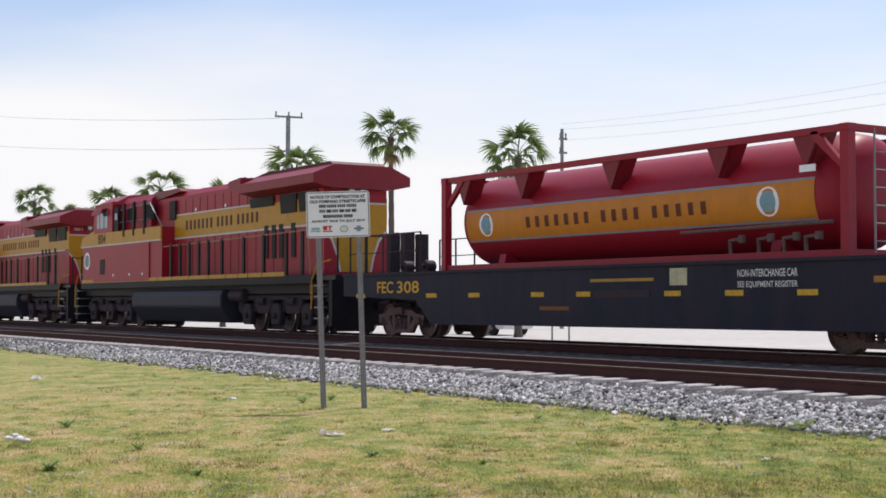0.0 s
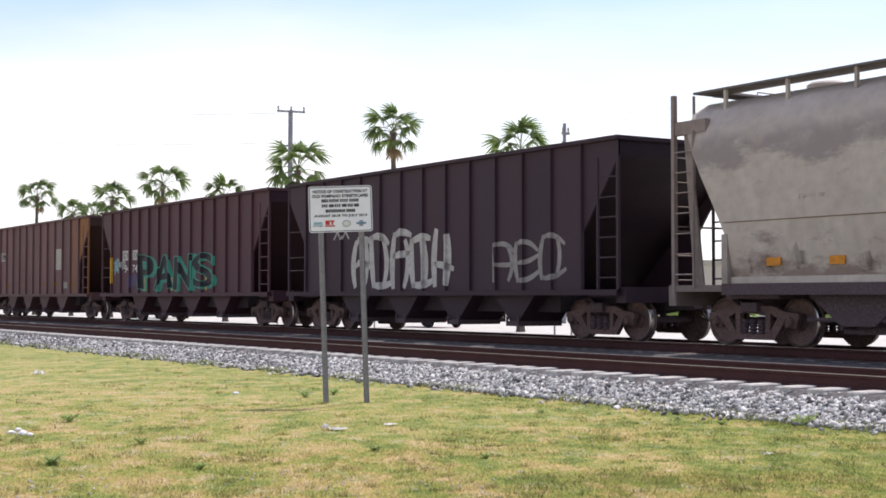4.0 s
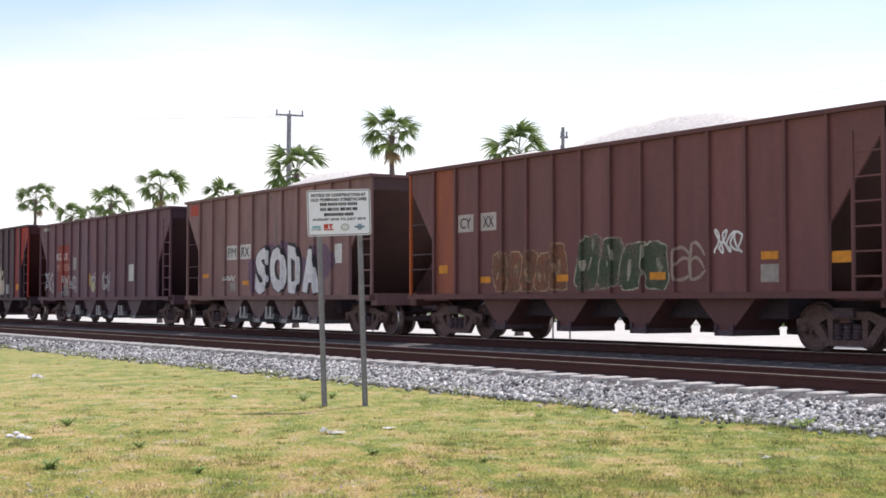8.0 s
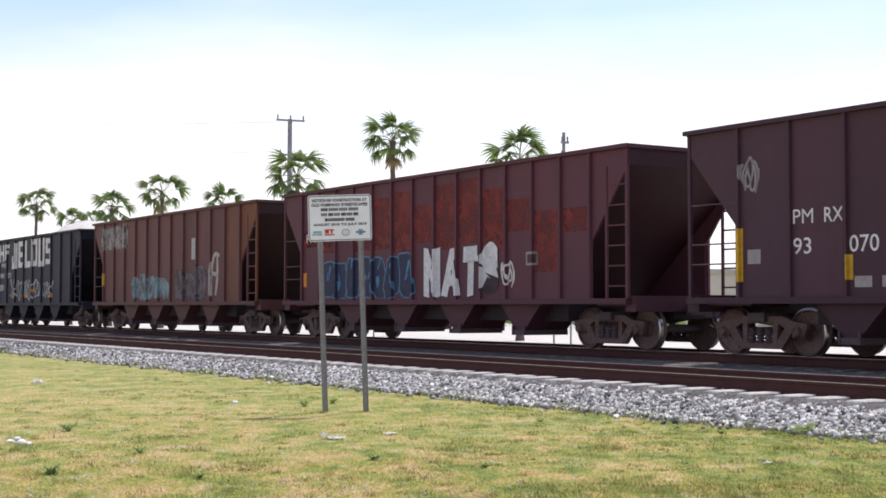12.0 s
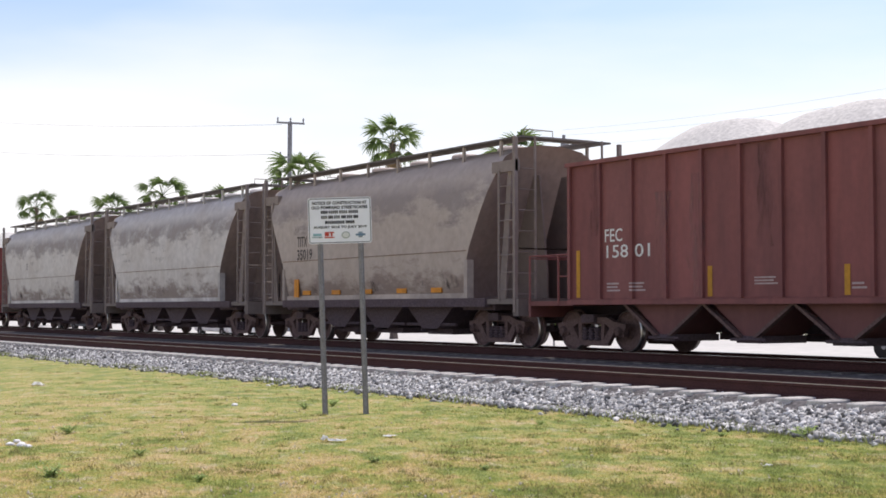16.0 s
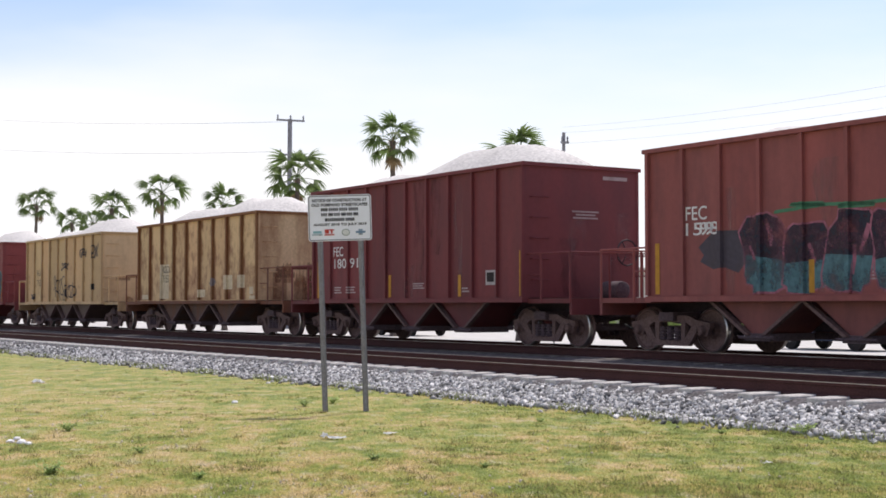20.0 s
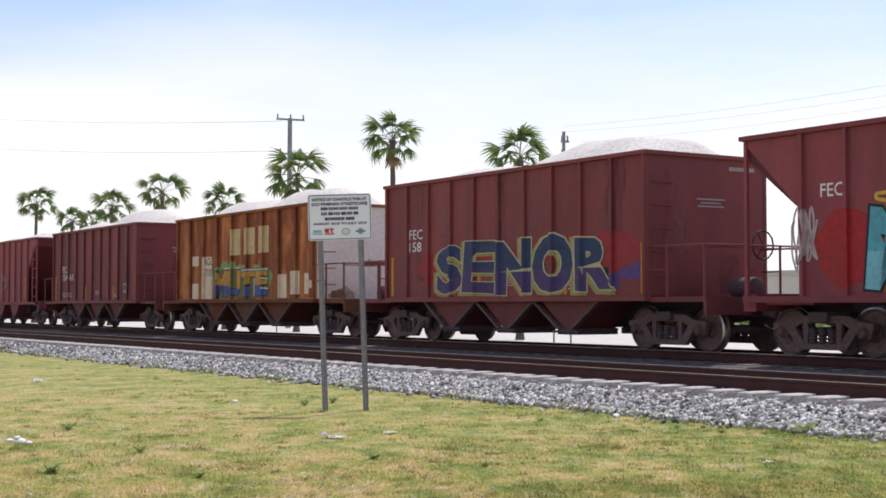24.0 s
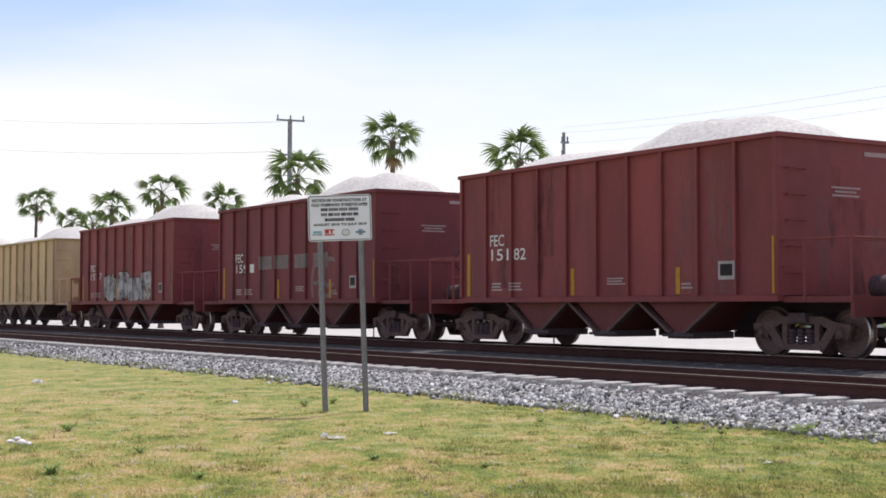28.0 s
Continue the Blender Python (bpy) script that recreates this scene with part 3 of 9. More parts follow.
def truck(parent, x, r=0.42, base=1.8):
    """A freight bogie: bolster, two side frames with springs and bearing caps, two wheelsets."""
    h = base / 2
    def frame_draw(bm):
        # an arched top chord, a spring seat, columns and diagonals, with open windows between
        for outline in ([(-h - 0.2, r + 0.04), (-h - 0.2, r + 0.15), (-h + 0.15, r + 0.19), (-0.5, r + 0.28), (0.5, r + 0.28), (h - 0.15, r + 0.19), (h + 0.2, r + 0.15), (h + 0.2, r + 0.04), (h - 0.24, r + 0.04), (0.45, r + 0.15), (-0.45, r + 0.15), (-h + 0.24, r + 0.04)],
                        [(-0.5, 0.12), (0.5, 0.12), (0.42, 0.23), (-0.42, 0.23)]):
            prism(bm, outline, -1.06, -0.95)
        for s in (-1, 1):
            prism(bm, [(s * (h - 0.3), r + 0.08), (s * (h - 0.1), r + 0.06), (s * 0.52, 0.125), (s * 0.4, 0.24)], -1.055, -0.955)
            prism(bm, [(s * 0.31, 0.2), (s * 0.41, 0.2), (s * 0.43, r + 0.2), (s * 0.31, r + 0.2)], -1.05, -0.96)
            prism(bm, [(s * h - 0.17, r + 0.06), (s * h - 0.13, r - 0.1), (s * h + 0.13, r - 0.1), (s * h + 0.17, r + 0.06)], -1.05, -0.96)
    def spring(bm):
        coil(bm, 0, -1.03, 0.22, 0.085, 5, 0.06)
    def cap(bm):
        lathe(bm, [(-1.13, 0.09), (-1.15, 0.06), (-1.0, 0.13)], 10)
    def bolster_draw(bm):
        prism(bm, [(-1.15, r + 0.18), (-0.5, r + 0.1), (0.5, r + 0.1), (1.15, r + 0.18), (1.15, r + 0.34), (-1.15, r + 0.34)], -0.2, 0.2, "x")
        box(bm, -0.3, 0.3, -0.3, 0.3, r + 0.3, 0.95)
    t = part("truck", kept(("bolster", r), "bolster", bolster_draw, M["under"]), parent, pose(x, 0, 0))
    fr = kept(("sideframe", r, base), "side_frame", frame_draw, M["truck"])
    for turn in (0, 180):
        m = pose(0, 0, 0, 0, 0, turn)
        part("side_frame", fr, t, m)
        for s in (-0.2, 0.0, 0.2):
            part("spring", kept(("spring", r), "spring", spring, M["under"]), t, m @ pose(s, 0, 0))
        for s in (-h, h):
            part("bearing_cap", kept(("cap", 1), "bearing_cap", cap, M["truck"], True), t, m @ pose(s, 0, r))
    for s in (-h, h):
        wheelset(t, s, r)
    return t


def lathe_at(bm, x, y, z, r, h):
    k = 8
    a = [bm.verts.new((x + r * math.cos(6.2832 * i / k), y + r * math.sin(6.2832 * i / k), z)) for i in range(k)]
    b = [bm.verts.new((v.co.x, v.co.y, z + h)) for v in a]
    bm.faces.new(a[::-1])
    bm.faces.new(b)
    for i in range(k):
        bm.faces.new((a[i], a[(i + 1) % k], b[(i + 1) % k], b[i]))


def coil(bm, x, y, z0, r, n, step):
    """A coil spring as one ridged body."""
    rings = []
    for i in range(2 * n):
        q, z = (r if i % 2 else r * 0.72), z0 + step * 0.5 * i
        rings.append([bm.verts.new((x + q * math.cos(k * 0.7854), y + q * math.sin(k * 0.7854), z)) for k in range(8)])
    for a, b in zip(rings, rings[1:]):
        for k in range(8):
            bm.faces.new((a[k], a[(k + 1) % 8], b[(k + 1) % 8], b[k]))


def couplers(car, end, mat):
    def draw(bm):
        box(bm, -0.1, 0.55, -0.09, 0.09, 0.68, 0.9)
        prism(bm, [(0.5, -0.16), (0.72, -0.2), (0.82, -0.05), (0.74, 0.12), (0.56, 0.18)], 0.64, 0.94, "z")
        bevel(bm, 0.02)
    def hose(bm):
        path(bm, [(0.1, 0.35, 0.8), (0.2, 0.36, 0.55), (0.4, 0.36, 0.42), (0.62, 0.36, 0.5)], 0.025)
    me, ho = kept(("coupler", 1), "coupler", draw, mat), kept(("hose", 1), "air_hose", hose, M["rubber"])
    for turn in (0, 180):
        part("coupler", me, car, pose(0, 0, 0, 0, 0, turn) @ pose(end, 0, 0))
        part("air_hose", ho, car, pose(0, 0, 0, 0, 0, turn) @ pose(end, 0, 0))


def start_car(name, label, category, centre, group="cars of the train"):
    car = thing(name, label, category, lay(centre, W_TRAIN, RAIL), group)
    CARS.append((car, centre))
    return car


# ---------------------------------------------------------------- paint work on the car sides
MARK = [0.0]                            # how far the paint work of the next car is moved along its side


def drape(bm, ribs, gap, flat=False):
    """Lay a flat drawing in x and z over the panels and the rib faces."""
    def cut(x):
        bmesh.ops.bisect_plane(bm, geom=bm.verts[:] + bm.edges[:] + bm.faces[:], plane_co=(x, 0, 0), plane_no=(1, 0, 0))
    for v in bm.verts:
        v.co.x += MARK[0]
    for r in ribs:
        for d in (-0.05, -0.042, 0.042, 0.05):
            cut(r + d)
    for v in bm.verts:
        on = any(abs(v.co.x - r) < 0.044 for r in ribs)
        v.co.y = (RIB if on else PAN) - gap


def fitted(text, x0, x1, z0, z1, fat=0.0):
    """A bmesh of flat letters stretched to fill the box."""
    me = lettering(text, 1.0, M["spray"], 0.0, fat)
    bm = bmesh.new()
    bm.from_mesh(me)
    bmesh.ops.remove_doubles(bm, verts=bm.verts, dist=0.0005)
    base = lettering(text, 1.0, M["spray"], 0.0, 0.0)
    co = np.array([v.co for v in base.vertices])
    lo, hi = co.min(0), co.max(0)
    for v in bm.verts:
        v.co.x = x0 + (v.co.x - lo[0]) / (hi[0] - lo[0]) * (x1 - x0)
        v.co.z = z0 + (v.co.z - lo[2]) / (hi[2] - lo[2]) * (z1 - z0)
    return bm


def flat_part(name, bm, mat, car, color, label=""):
    me = bpy.data.meshes.new(name)
    for f in bm.faces:
        f.normal_update()
        if f.normal.y > 0:
            f.normal_flip()
    bm.to_mesh(me)
    bm.free()
    me.materials.append(mat)
    return part(name, me, car, color=color, label=label)


def mark(car, ribs, text, x0, x1, z0, z1, color=WHT, back=None, name="lettering"):
    if " " in text and x1 - x0 >= 0.75:
        # two groups of letters, one on each side of a rib
        a, b = text.split(" ")
        k = (x1 - x0) / (len(a) + len(b) + 0.8)
        mark(car, ribs, a, x0, x0 + k * len(a), z0, z1, color, back, name)
        mark(car, ribs, b, x1 - k * len(b), x1, z0, z1, color, back, name)
        return
    # keep short marks clear of the ribs
    pad = 0.16 if back else 0.06
    if x1 - x0 < 0.75:
        for q in ribs:
            q -= MARK[0]
            if x0 - pad < q < x1 + pad:
                d = q + pad - x0 if q < (x0 + x1) / 2 else q - pad - x1
                x0, x1 = x0 + d, x1 + d
                break
    if back:
        patch(car, ribs, x0 - 0.1, x1 + 0.1, z0 - 0.08, z1 + 0.08, back)
    bm = fitted(text, x0, x1, z0, z1, 0.0 if "M" in text else 0.006)
    drape(bm, ribs, 0.008)
    flat_part(name, bm, M["spray"], car, color)


def patch(car, ribs, x0, x1, z0, z1, color, name="painted_patch", gap=0.003, label="", mat="spray"):
    bm = bmesh.new()
    bm.faces.new([bm.verts.new((x, 0, z)) for x, z in ((x0, z0), (x1, z0), (x1, z1), (x0, z1))])
    drape(bm, ribs, gap)
    flat_part(name, bm, M[mat], car, color, label)


def stencil(car, ribs, x0, x1, z0, z1, color, lines=3):
    """Small unreadable lettering as thin bars."""
    step = (z1 - z0) / lines
    for i in range(lines):
        cut = 0.18 * (x1 - x0) * ((i * 2) % 3) / 2
        patch(car, ribs, x0, x1 - cut, z0 + step * i, z0 + step * (i + 0.5), color, "stencil_line", 0.006)


def letter(ch, x0, x1, z0, z1, fat, lean, bend, phase):
    """One swollen, leaning letter as a flat bmesh; fat widens its strokes by that many metres."""
    base = np.array([v.co for v in lettering(ch, 1.0, M["spray"], 0.0, 0.0).vertices])
    size = base.max(0) - base.min(0)
    w, h = x1 - x0, z1 - z0
    bm = fitted(ch, x0, x1, z0, z1, fat / max(w / size[0], h / size[2]))
    for v in bm.verts:
        b = (v.co.z - z0) / h
        v.co.x += lean * h * (b - 0.5) + bend * w * math.sin(3.1 * b + phase)
        v.co.z = max(1.075, v.co.z + 0.03 * h * math.sin(4.0 * (v.co.x - x0) / w + phase))
    return bm


def throwup(car, ribs, text, x0, x1, z0, z1, upper, lower, rim_color, rim=0.06, fat=0.04, seed=1, shade=None, shift=(0.0, 0.0), mat="spray"):
    """A sprayed piece: overlapping letters of uneven size in two tones, each with an outline, over a cast shade."""
    rnd = random.Random(seed)
    n = len(text)
    wide = [rnd.uniform(0.85, 1.15) * (0.55 if ch == "I" else 1.0) for ch in text]
    k = (x1 - x0) / sum(wide)
    tone = {"shade": shade, "rim": rim_color, "upper": upper, "lower": lower}
    x = x0
    for i, ch in enumerate(text):
        a, b = x + fat + rim * 0.6, x + wide[i] * k - fat - rim * 0.6
        x += wide[i] * k
        lo, hi = z0 + fat + rnd.uniform(0, 0.05) * (z1 - z0), z1 - fat - rim - rnd.uniform(0, 0.1) * (z1 - z0)
        form = (rnd.uniform(-0.05, 0.1), rnd.uniform(-0.06, 0.06), rnd.uniform(0, 6.28))
        near = [q for q in ribs if a - 0.6 < q - MARK[0] < b + 0.6]
        mid = lo + (hi - lo) * rnd.uniform(0.38, 0.52)
        draws = [("rim", letter(ch, a, b, lo, hi, fat + rim, *form), 0.0), ("upper", letter(ch, a, b, lo, hi, fat, *form), 0.0008)]
        if shade:
            draws.insert(0, ("shade", letter(ch, a + shift[0], b + shift[0], max(1.08, lo + shift[1]), hi + shift[1], fat + rim * 1.9, *form), -0.0015 * n - 0.001))
        if lower:
            low = draws[-1][1].copy()
            for bm, gone in ((draws[-1][1], "in"), (low, "out")):
                bmesh.ops.bisect_plane(bm, geom=bm.verts[:] + bm.edges[:] + bm.faces[:], plane_co=(a, 0, mid), plane_no=(rnd.uniform(-0.2, 0.2) if gone == "in" else 0.0, 0, 1), clear_inner=gone == "in", clear_outer=gone == "out")
            draws.append(("lower", low, 0.0006))
        for name, bm, up in draws:
            drape(bm, near, 0.006 + 0.0016 * i + up + 0.0016 * n)
            flat_part({"shade": "graffiti_shade", "rim": "graffiti_outline"}.get(name, "graffiti_letter"), bm, M[mat], car, tone[name], "letter of a large sprayed word" if name == "upper" else "")


def bubbles(car, ribs, n, x0, x1, z0, z1, fill, edge, seed=1, mat="spray", second=None, tips=0):
    """Unreadable sprayed piece: swollen letter-like bodies that lean on each other, with gaps and strokes cut in."""
    rnd = random.Random(seed)
    w = (x1 - x0) / n
    tone = {"edge": edge, "fill": fill, "second": second, "cut": edge}
    for i in range(n):
        cx, lean = x0 + (i + 0.5) * w, rnd.uniform(-0.12, 0.2) * w
        hi, lo = z1 - rnd.uniform(0, 0.22) * (z1 - z0), z0 + rnd.uniform(0, 0.05)
        h, cz = (hi - lo) / 2, (hi + lo) / 2
        wob = [rnd.uniform(0.86, 1.16) for _ in range(22)]
        near = [q for q in ribs if cx - w - 0.4 < q - MARK[0] < cx + w + 0.4]

        def body(grow, floor_z=None):
            bm = bmesh.new()
            ring = []
            for j in range(22):
                a = 2 * math.pi * j / 22
                c, s_ = math.cos(a), math.sin(a)
                px = math.copysign(abs(c) ** 0.55, c) * (w * 0.5 * wob[j] + grow)
                pz = math.copysign(abs(s_) ** 0.5, s_) * (h * (0.5 + 0.5 * wob[j]) + grow)
                ring.append(bm.verts.new((cx + px + lean * pz / h, 0, max(1.076, cz + pz))))
            mid_v = bm.verts.new((cx, 0, cz))
            for j in range(22):
                bm.faces.new((ring[j], ring[(j + 1) % 22], mid_v))
            return bm
        base = 0.0045 + 0.0012 * i
        draws = [("edge", body(0.035), base), ("fill", body(0.0), base + 0.0005)]
        if second:
            low = body(0.0)
            bmesh.ops.bisect_plane(low, geom=low.verts[:] + low.edges[:] + low.faces[:], plane_co=(cx, 0, cz - 0.1 * h), plane_no=(rnd.uniform(-0.3, 0.3), 0, 1), clear_outer=True)
            draws.append(("second", low, base + 0.0008))
        lines = bmesh.new()
        if tips:
            # flame-like points licking up from the letter
            for q in range(rnd.randint(1, tips)):
                px, pw, ph = cx + rnd.uniform(-0.36, 0.36) * w, rnd.uniform(0.06, 0.12), rnd.uniform(0.12, 0.3)
                for bm, g in ((draws[0][1], 0.022), (draws[1][1], 0.0)):
                    bm.faces.new([bm.verts.new((px + dx, 0, hi + dz)) for dx, dz in ((-pw - g, -0.2), (pw + g, -0.2), (pw * 0.5 + g, ph * 0.45), (pw * 0.9, ph + g * 2), (-pw * 0.2 - g, ph * 0.5))])
        for q in range(rnd.choice((2, 2, 3)) + (2 if tips else 0)):
            # counters and inner lines
            sx, sz = cx + rnd.uniform(-0.25, 0.25) * w, cz + rnd.uniform(-0.65, 0.55) * h
            ex, ez = sx + rnd.uniform(-0.22, 0.22) * w, sz + rnd.uniform(0.3, 0.75) * h
            d = Vector((ex - sx, ez - sz)).normalized()
            side, t0, t1 = Vector((-d.y, d.x)), rnd.uniform(0.014, 0.03), rnd.uniform(0.02, 0.06) * (1.6 if q == 0 else 1.0)
            pts = [(sx + side.x * t0, sz + side.y * t0), (sx - side.x * t0, sz - side.y * t0), ((sx + ex) / 2 - side.x * t1 * 1.3, (sz + ez) / 2 - side.y * t1), (ex - side.x * t1, ez - side.y * t1), (ex + side.x * t1 * 0.4, ez + side.y * t1 * 0.4), ((sx + ex) / 2 + side.x * t1 * 0.5, (sz + ez) / 2 + side.y * t1 * 0.5)]
            lines.faces.new([lines.verts.new((px, 0, max(1.08, pz))) for px, pz in pts])
        draws.append(("cut", lines, base + 0.001))
        for name, bm, up in draws:
            drape(bm, near, up)
            flat_part({"edge": "graffiti_outline", "cut": "graffiti_line"}.get(name, "graffiti_letter"), bm, M[mat], car, tone[name], "unreadable sprayed letter" if name == "fill" else "")


BLOCKS = {"H": ((0, 0, 0.3, 1), (0.7, 0, 1, 1), (0.3, 0.4, 0.7, 0.62)), "F": ((0, 0, 0.32, 1), (0.32, 0.76, 1, 1), (0.32, 0.38, 0.85, 0.6)),
          "J": ((0.62, 0, 1, 1), (0, 0, 0.62, 0.22), (0, 0.22, 0.25, 0.5)), "E": ((0, 0, 0.34, 1), (0.34, 0.8, 1, 1), (0.34, 0.4, 0.9, 0.58), (0.34, 0, 1, 0.2)),
          "L": ((0, 0, 0.36, 1), (0.36, 0, 1, 0.22)), "O": ((0, 0, 0.3, 1), (0.7, 0, 1, 1), (0.3, 0.8, 0.7, 1), (0.3, 0, 0.7, 0.2)),
          "U": ((0, 0, 0.3, 1), (0.7, 0, 1, 1), (0.3, 0, 0.7, 0.2)), "S": ((0, 0.8, 1, 1), (0, 0.42, 1, 0.6), (0, 0, 1, 0.2), (0, 0.6, 0.32, 0.8), (0.68, 0.2, 1, 0.42))}


def block_word(car, ribs, text, x0, x1, z0, z1, color, seed=1):
    """Tall square-cut white capitals laid on with a roller."""
    rnd = random.Random(seed)
    step = (x1 - x0) / len(text)
    for i, ch in enumerate(text):
        a, w = x0 + i * step, step * 0.84
        lo, hi = z0 + rnd.uniform(-0.05, 0.05), z1 + rnd.uniform(-0.05, 0.04)
        bm = bmesh.new()
        for p0, q0, p1, q1 in BLOCKS[ch]:
            bm.faces.new([bm.verts.new((a + w * p + rnd.uniform(-0.012, 0.012), 0, lo + (hi - lo) * q + rnd.uniform(-0.012, 0.012))) for p, q in ((p0, q0), (p1, q0), (p1, q1), (p0, q1))])
        drape(bm, [q for q in ribs if a - 0.3 < q < a + w + 0.3], 0.006)
        flat_part("graffiti_letter", bm, M["spray"], car, color, "tall square white sprayed capital")


def blots(car, ribs, x0, x1, z0, z1, color, n=5):
    rnd = random.Random(int(abs(x0) * 100 + z1 * 10))
    for i in range(n):
        bm = bmesh.new()
        cx, cz = x0 + (i + 0.5) * (x1 - x0) / n, z0 + (z1 - z0) * rnd.uniform(0.35, 0.8)
        rx, rz = (x1 - x0) / n * rnd.uniform(0.45, 0.7), (z1 - z0) * rnd.uniform(0.25, 0.45)
        bm.faces.new([bm.verts.new((cx + rx * math.cos(a) * rnd.uniform(0.8, 1.15), 0, max(1.08, cz + rz * math.sin(a) * rnd.uniform(0.8, 1.15)))) for a in [k * 0.4189 for k in range(15)]])
        drape(bm, ribs, 0.003 + 0.0004 * i)
        flat_part("sprayed_cloud", bm, M["spray"], car, color)


def strokes(car, ribs, n, x0, x1, z0, z1, fill, edge=None, seed=1, thick=0.28):
    """Unreadable sprayed lettering: n chunky letter-sized shapes out of bars."""
    rnd = random.Random(seed)
    w = (x1 - x0) / n
    for layer, color, grow in ((0, edge, 0.045), (1, fill, 0.0)):
        if color is None:
            continue
        rnd.seed(seed)
        for i in range(n):
            bm = bmesh.new()
            a = x0 + i * w
            t = w * thick
            lean = rnd.uniform(-0.12, 0.16) * (z1 - z0)
            hi, lo = z1 - rnd.uniform(0, 0.15) * (z1 - z0), z0 + rnd.uniform(0, 0.06)
            kind = rnd.randrange(4)
            # curved, tapering ribbons: two uprights, a bow between them, a spike now and then
            gap_w = w * 0.62
            bows = [((a + t * 0.5, lo), (a - w * rnd.uniform(0.0, 0.2), (lo + hi) / 2), (a + t * 0.5 + lean, hi), 1.0)]
            if kind != 1:
                bows.append(((a + gap_w, lo + rnd.uniform(0, 0.1)), (a + gap_w + w * rnd.uniform(0.1, 0.4), (lo + hi) * 0.5), (a + gap_w + lean * 0.7, hi - rnd.uniform(0, 0.2)), 0.9))
            if kind in (0, 1, 3):
                bows.append(((a + t * 0.3 + lean, hi - t * 0.4), (a + w * 0.5, hi + 0.1), (a + w * 0.95 + lean * 0.6, hi - rnd.uniform(0, 0.3)), 0.75))
            if kind in (0, 1, 2):
                m = lo + (hi - lo) * rnd.uniform(0.35, 0.6)
                bows.append(((a + t * 0.3, m), (a + w * 0.5, m + rnd.uniform(-0.3, 0.3)), (a + w * 0.95, m + rnd.uniform(-0.2, 0.2)), 0.7))
            if kind in (1, 3):
                bows.append(((a + t * 0.2, lo + t * 0.4), (a + w * 0.5, lo - 0.02), (a + w * 1.05, lo + rnd.uniform(0.1, 0.35)), 0.75))
            for p0, p1, p2, size in bows:
                p0, p1, p2 = Vector(p0), Vector(p1), Vector(p2)
                edge_v = []
                for q in range(7):
                    s_ = q / 6
                    c = p0 * (1 - s_) ** 2 + p1 * 2 * s_ * (1 - s_) + p2 * s_ ** 2
                    d = ((p1 - p0) * (1 - s_) + (p2 - p1) * s_).normalized()
                    k = (t * 0.5 * size) * (0.55 + 0.75 * math.sin(math.pi * (0.12 + 0.76 * s_))) + grow
                    n_ = Vector((-d.y, d.x)) * k
                    if q in (0, 6):
                        c = c + d * (grow if q else -grow)
                    edge_v.append([bm.verts.new((x, 0, max(z, 1.075))) for x, z in (c + n_, c - n_)])
                for e0, e1 in zip(edge_v, edge_v[1:]):
                    bm.faces.new((e0[0], e1[0], e1[1], e0[1]))
            drape(bm, ribs, 0.004 + 0.004 * layer + 0.0002 * (i % 3))
            flat_part("graffiti" if layer else "graffiti_outline", bm, M["spray"], car, color, "unreadable sprayed lettering" if layer and i == 0 else "")


def scribble(car, ribs, x0, x1, z0, z1, color=WHT, seed=1, turns=5, r=0.022):
    """A thin hand-sprayed line."""
    rnd = random.Random(seed)
    pts = []
    tall = [rnd.uniform(0.45, 1.0) for _ in range(turns * 6 + 2)]
    for j in range(turns * 30):
        i = j / 5
        a, f, k = i / (turns * 6), i % 1, int(i)
        rise = tall[k] * (1 - f) + tall[k + 1] * f
        pts.append(Vector((x0 + (x1 - x0) * min(1, max(0, a + 0.11 * math.sin(i * 1.9 + seed))), z0 + (z1 - z0) * (0.5 + 0.5 * math.sin(i * 1.05 + seed) * rise))))
    bm = bmesh.new()
    edge = []
    for i, p in enumerate(pts):
        d = (pts[min(i + 1, len(pts) - 1)] - pts[max(i - 1, 0)]).normalized()
        s = Vector((-d.y, d.x)) * r
        edge.append([bm.verts.new((c.x, 0, c.y)) for c in (p + s, p - s)])
    for a, b in zip(edge, edge[1:]):
        bm.faces.new((a[0], b[0], b[1], a[1]))
    drape(bm, ribs, 0.009)
    flat_part("sprayed_line", bm, M["spray"], car, color)


def runs(car, ribs, spots, color, seed=1):
    """Pale runs of washed-out paint down a panel: x, width, foot and head of each."""
    rnd = random.Random(seed)
    for x, w, z0, z1 in spots:
        bm = bmesh.new()
        n = 7
        left = [(x - w / 2 * rnd.uniform(0.5, 1.1), z0 + (z1 - z0) * i / n) for i in range(n + 1)]
        right = [(x + w / 2 * rnd.uniform(0.5, 1.1), z0 + (z1 - z0) * i / n) for i in range(n + 1)]
        bm.faces.new([bm.verts.new((p, 0, q)) for p, q in left + right[::-1]])
        drape(bm, [q for q in ribs if abs(q - x) < w + 0.2], 0.0025)
        flat_part("washed_streak", bm, M["streak"], car, color)


def stripe(car, ribs, x0, x1, z0, z1, color=YEL):
    patch(car, ribs, x0, x1, z0, z1, color, "reflective_stripe", 0.011)


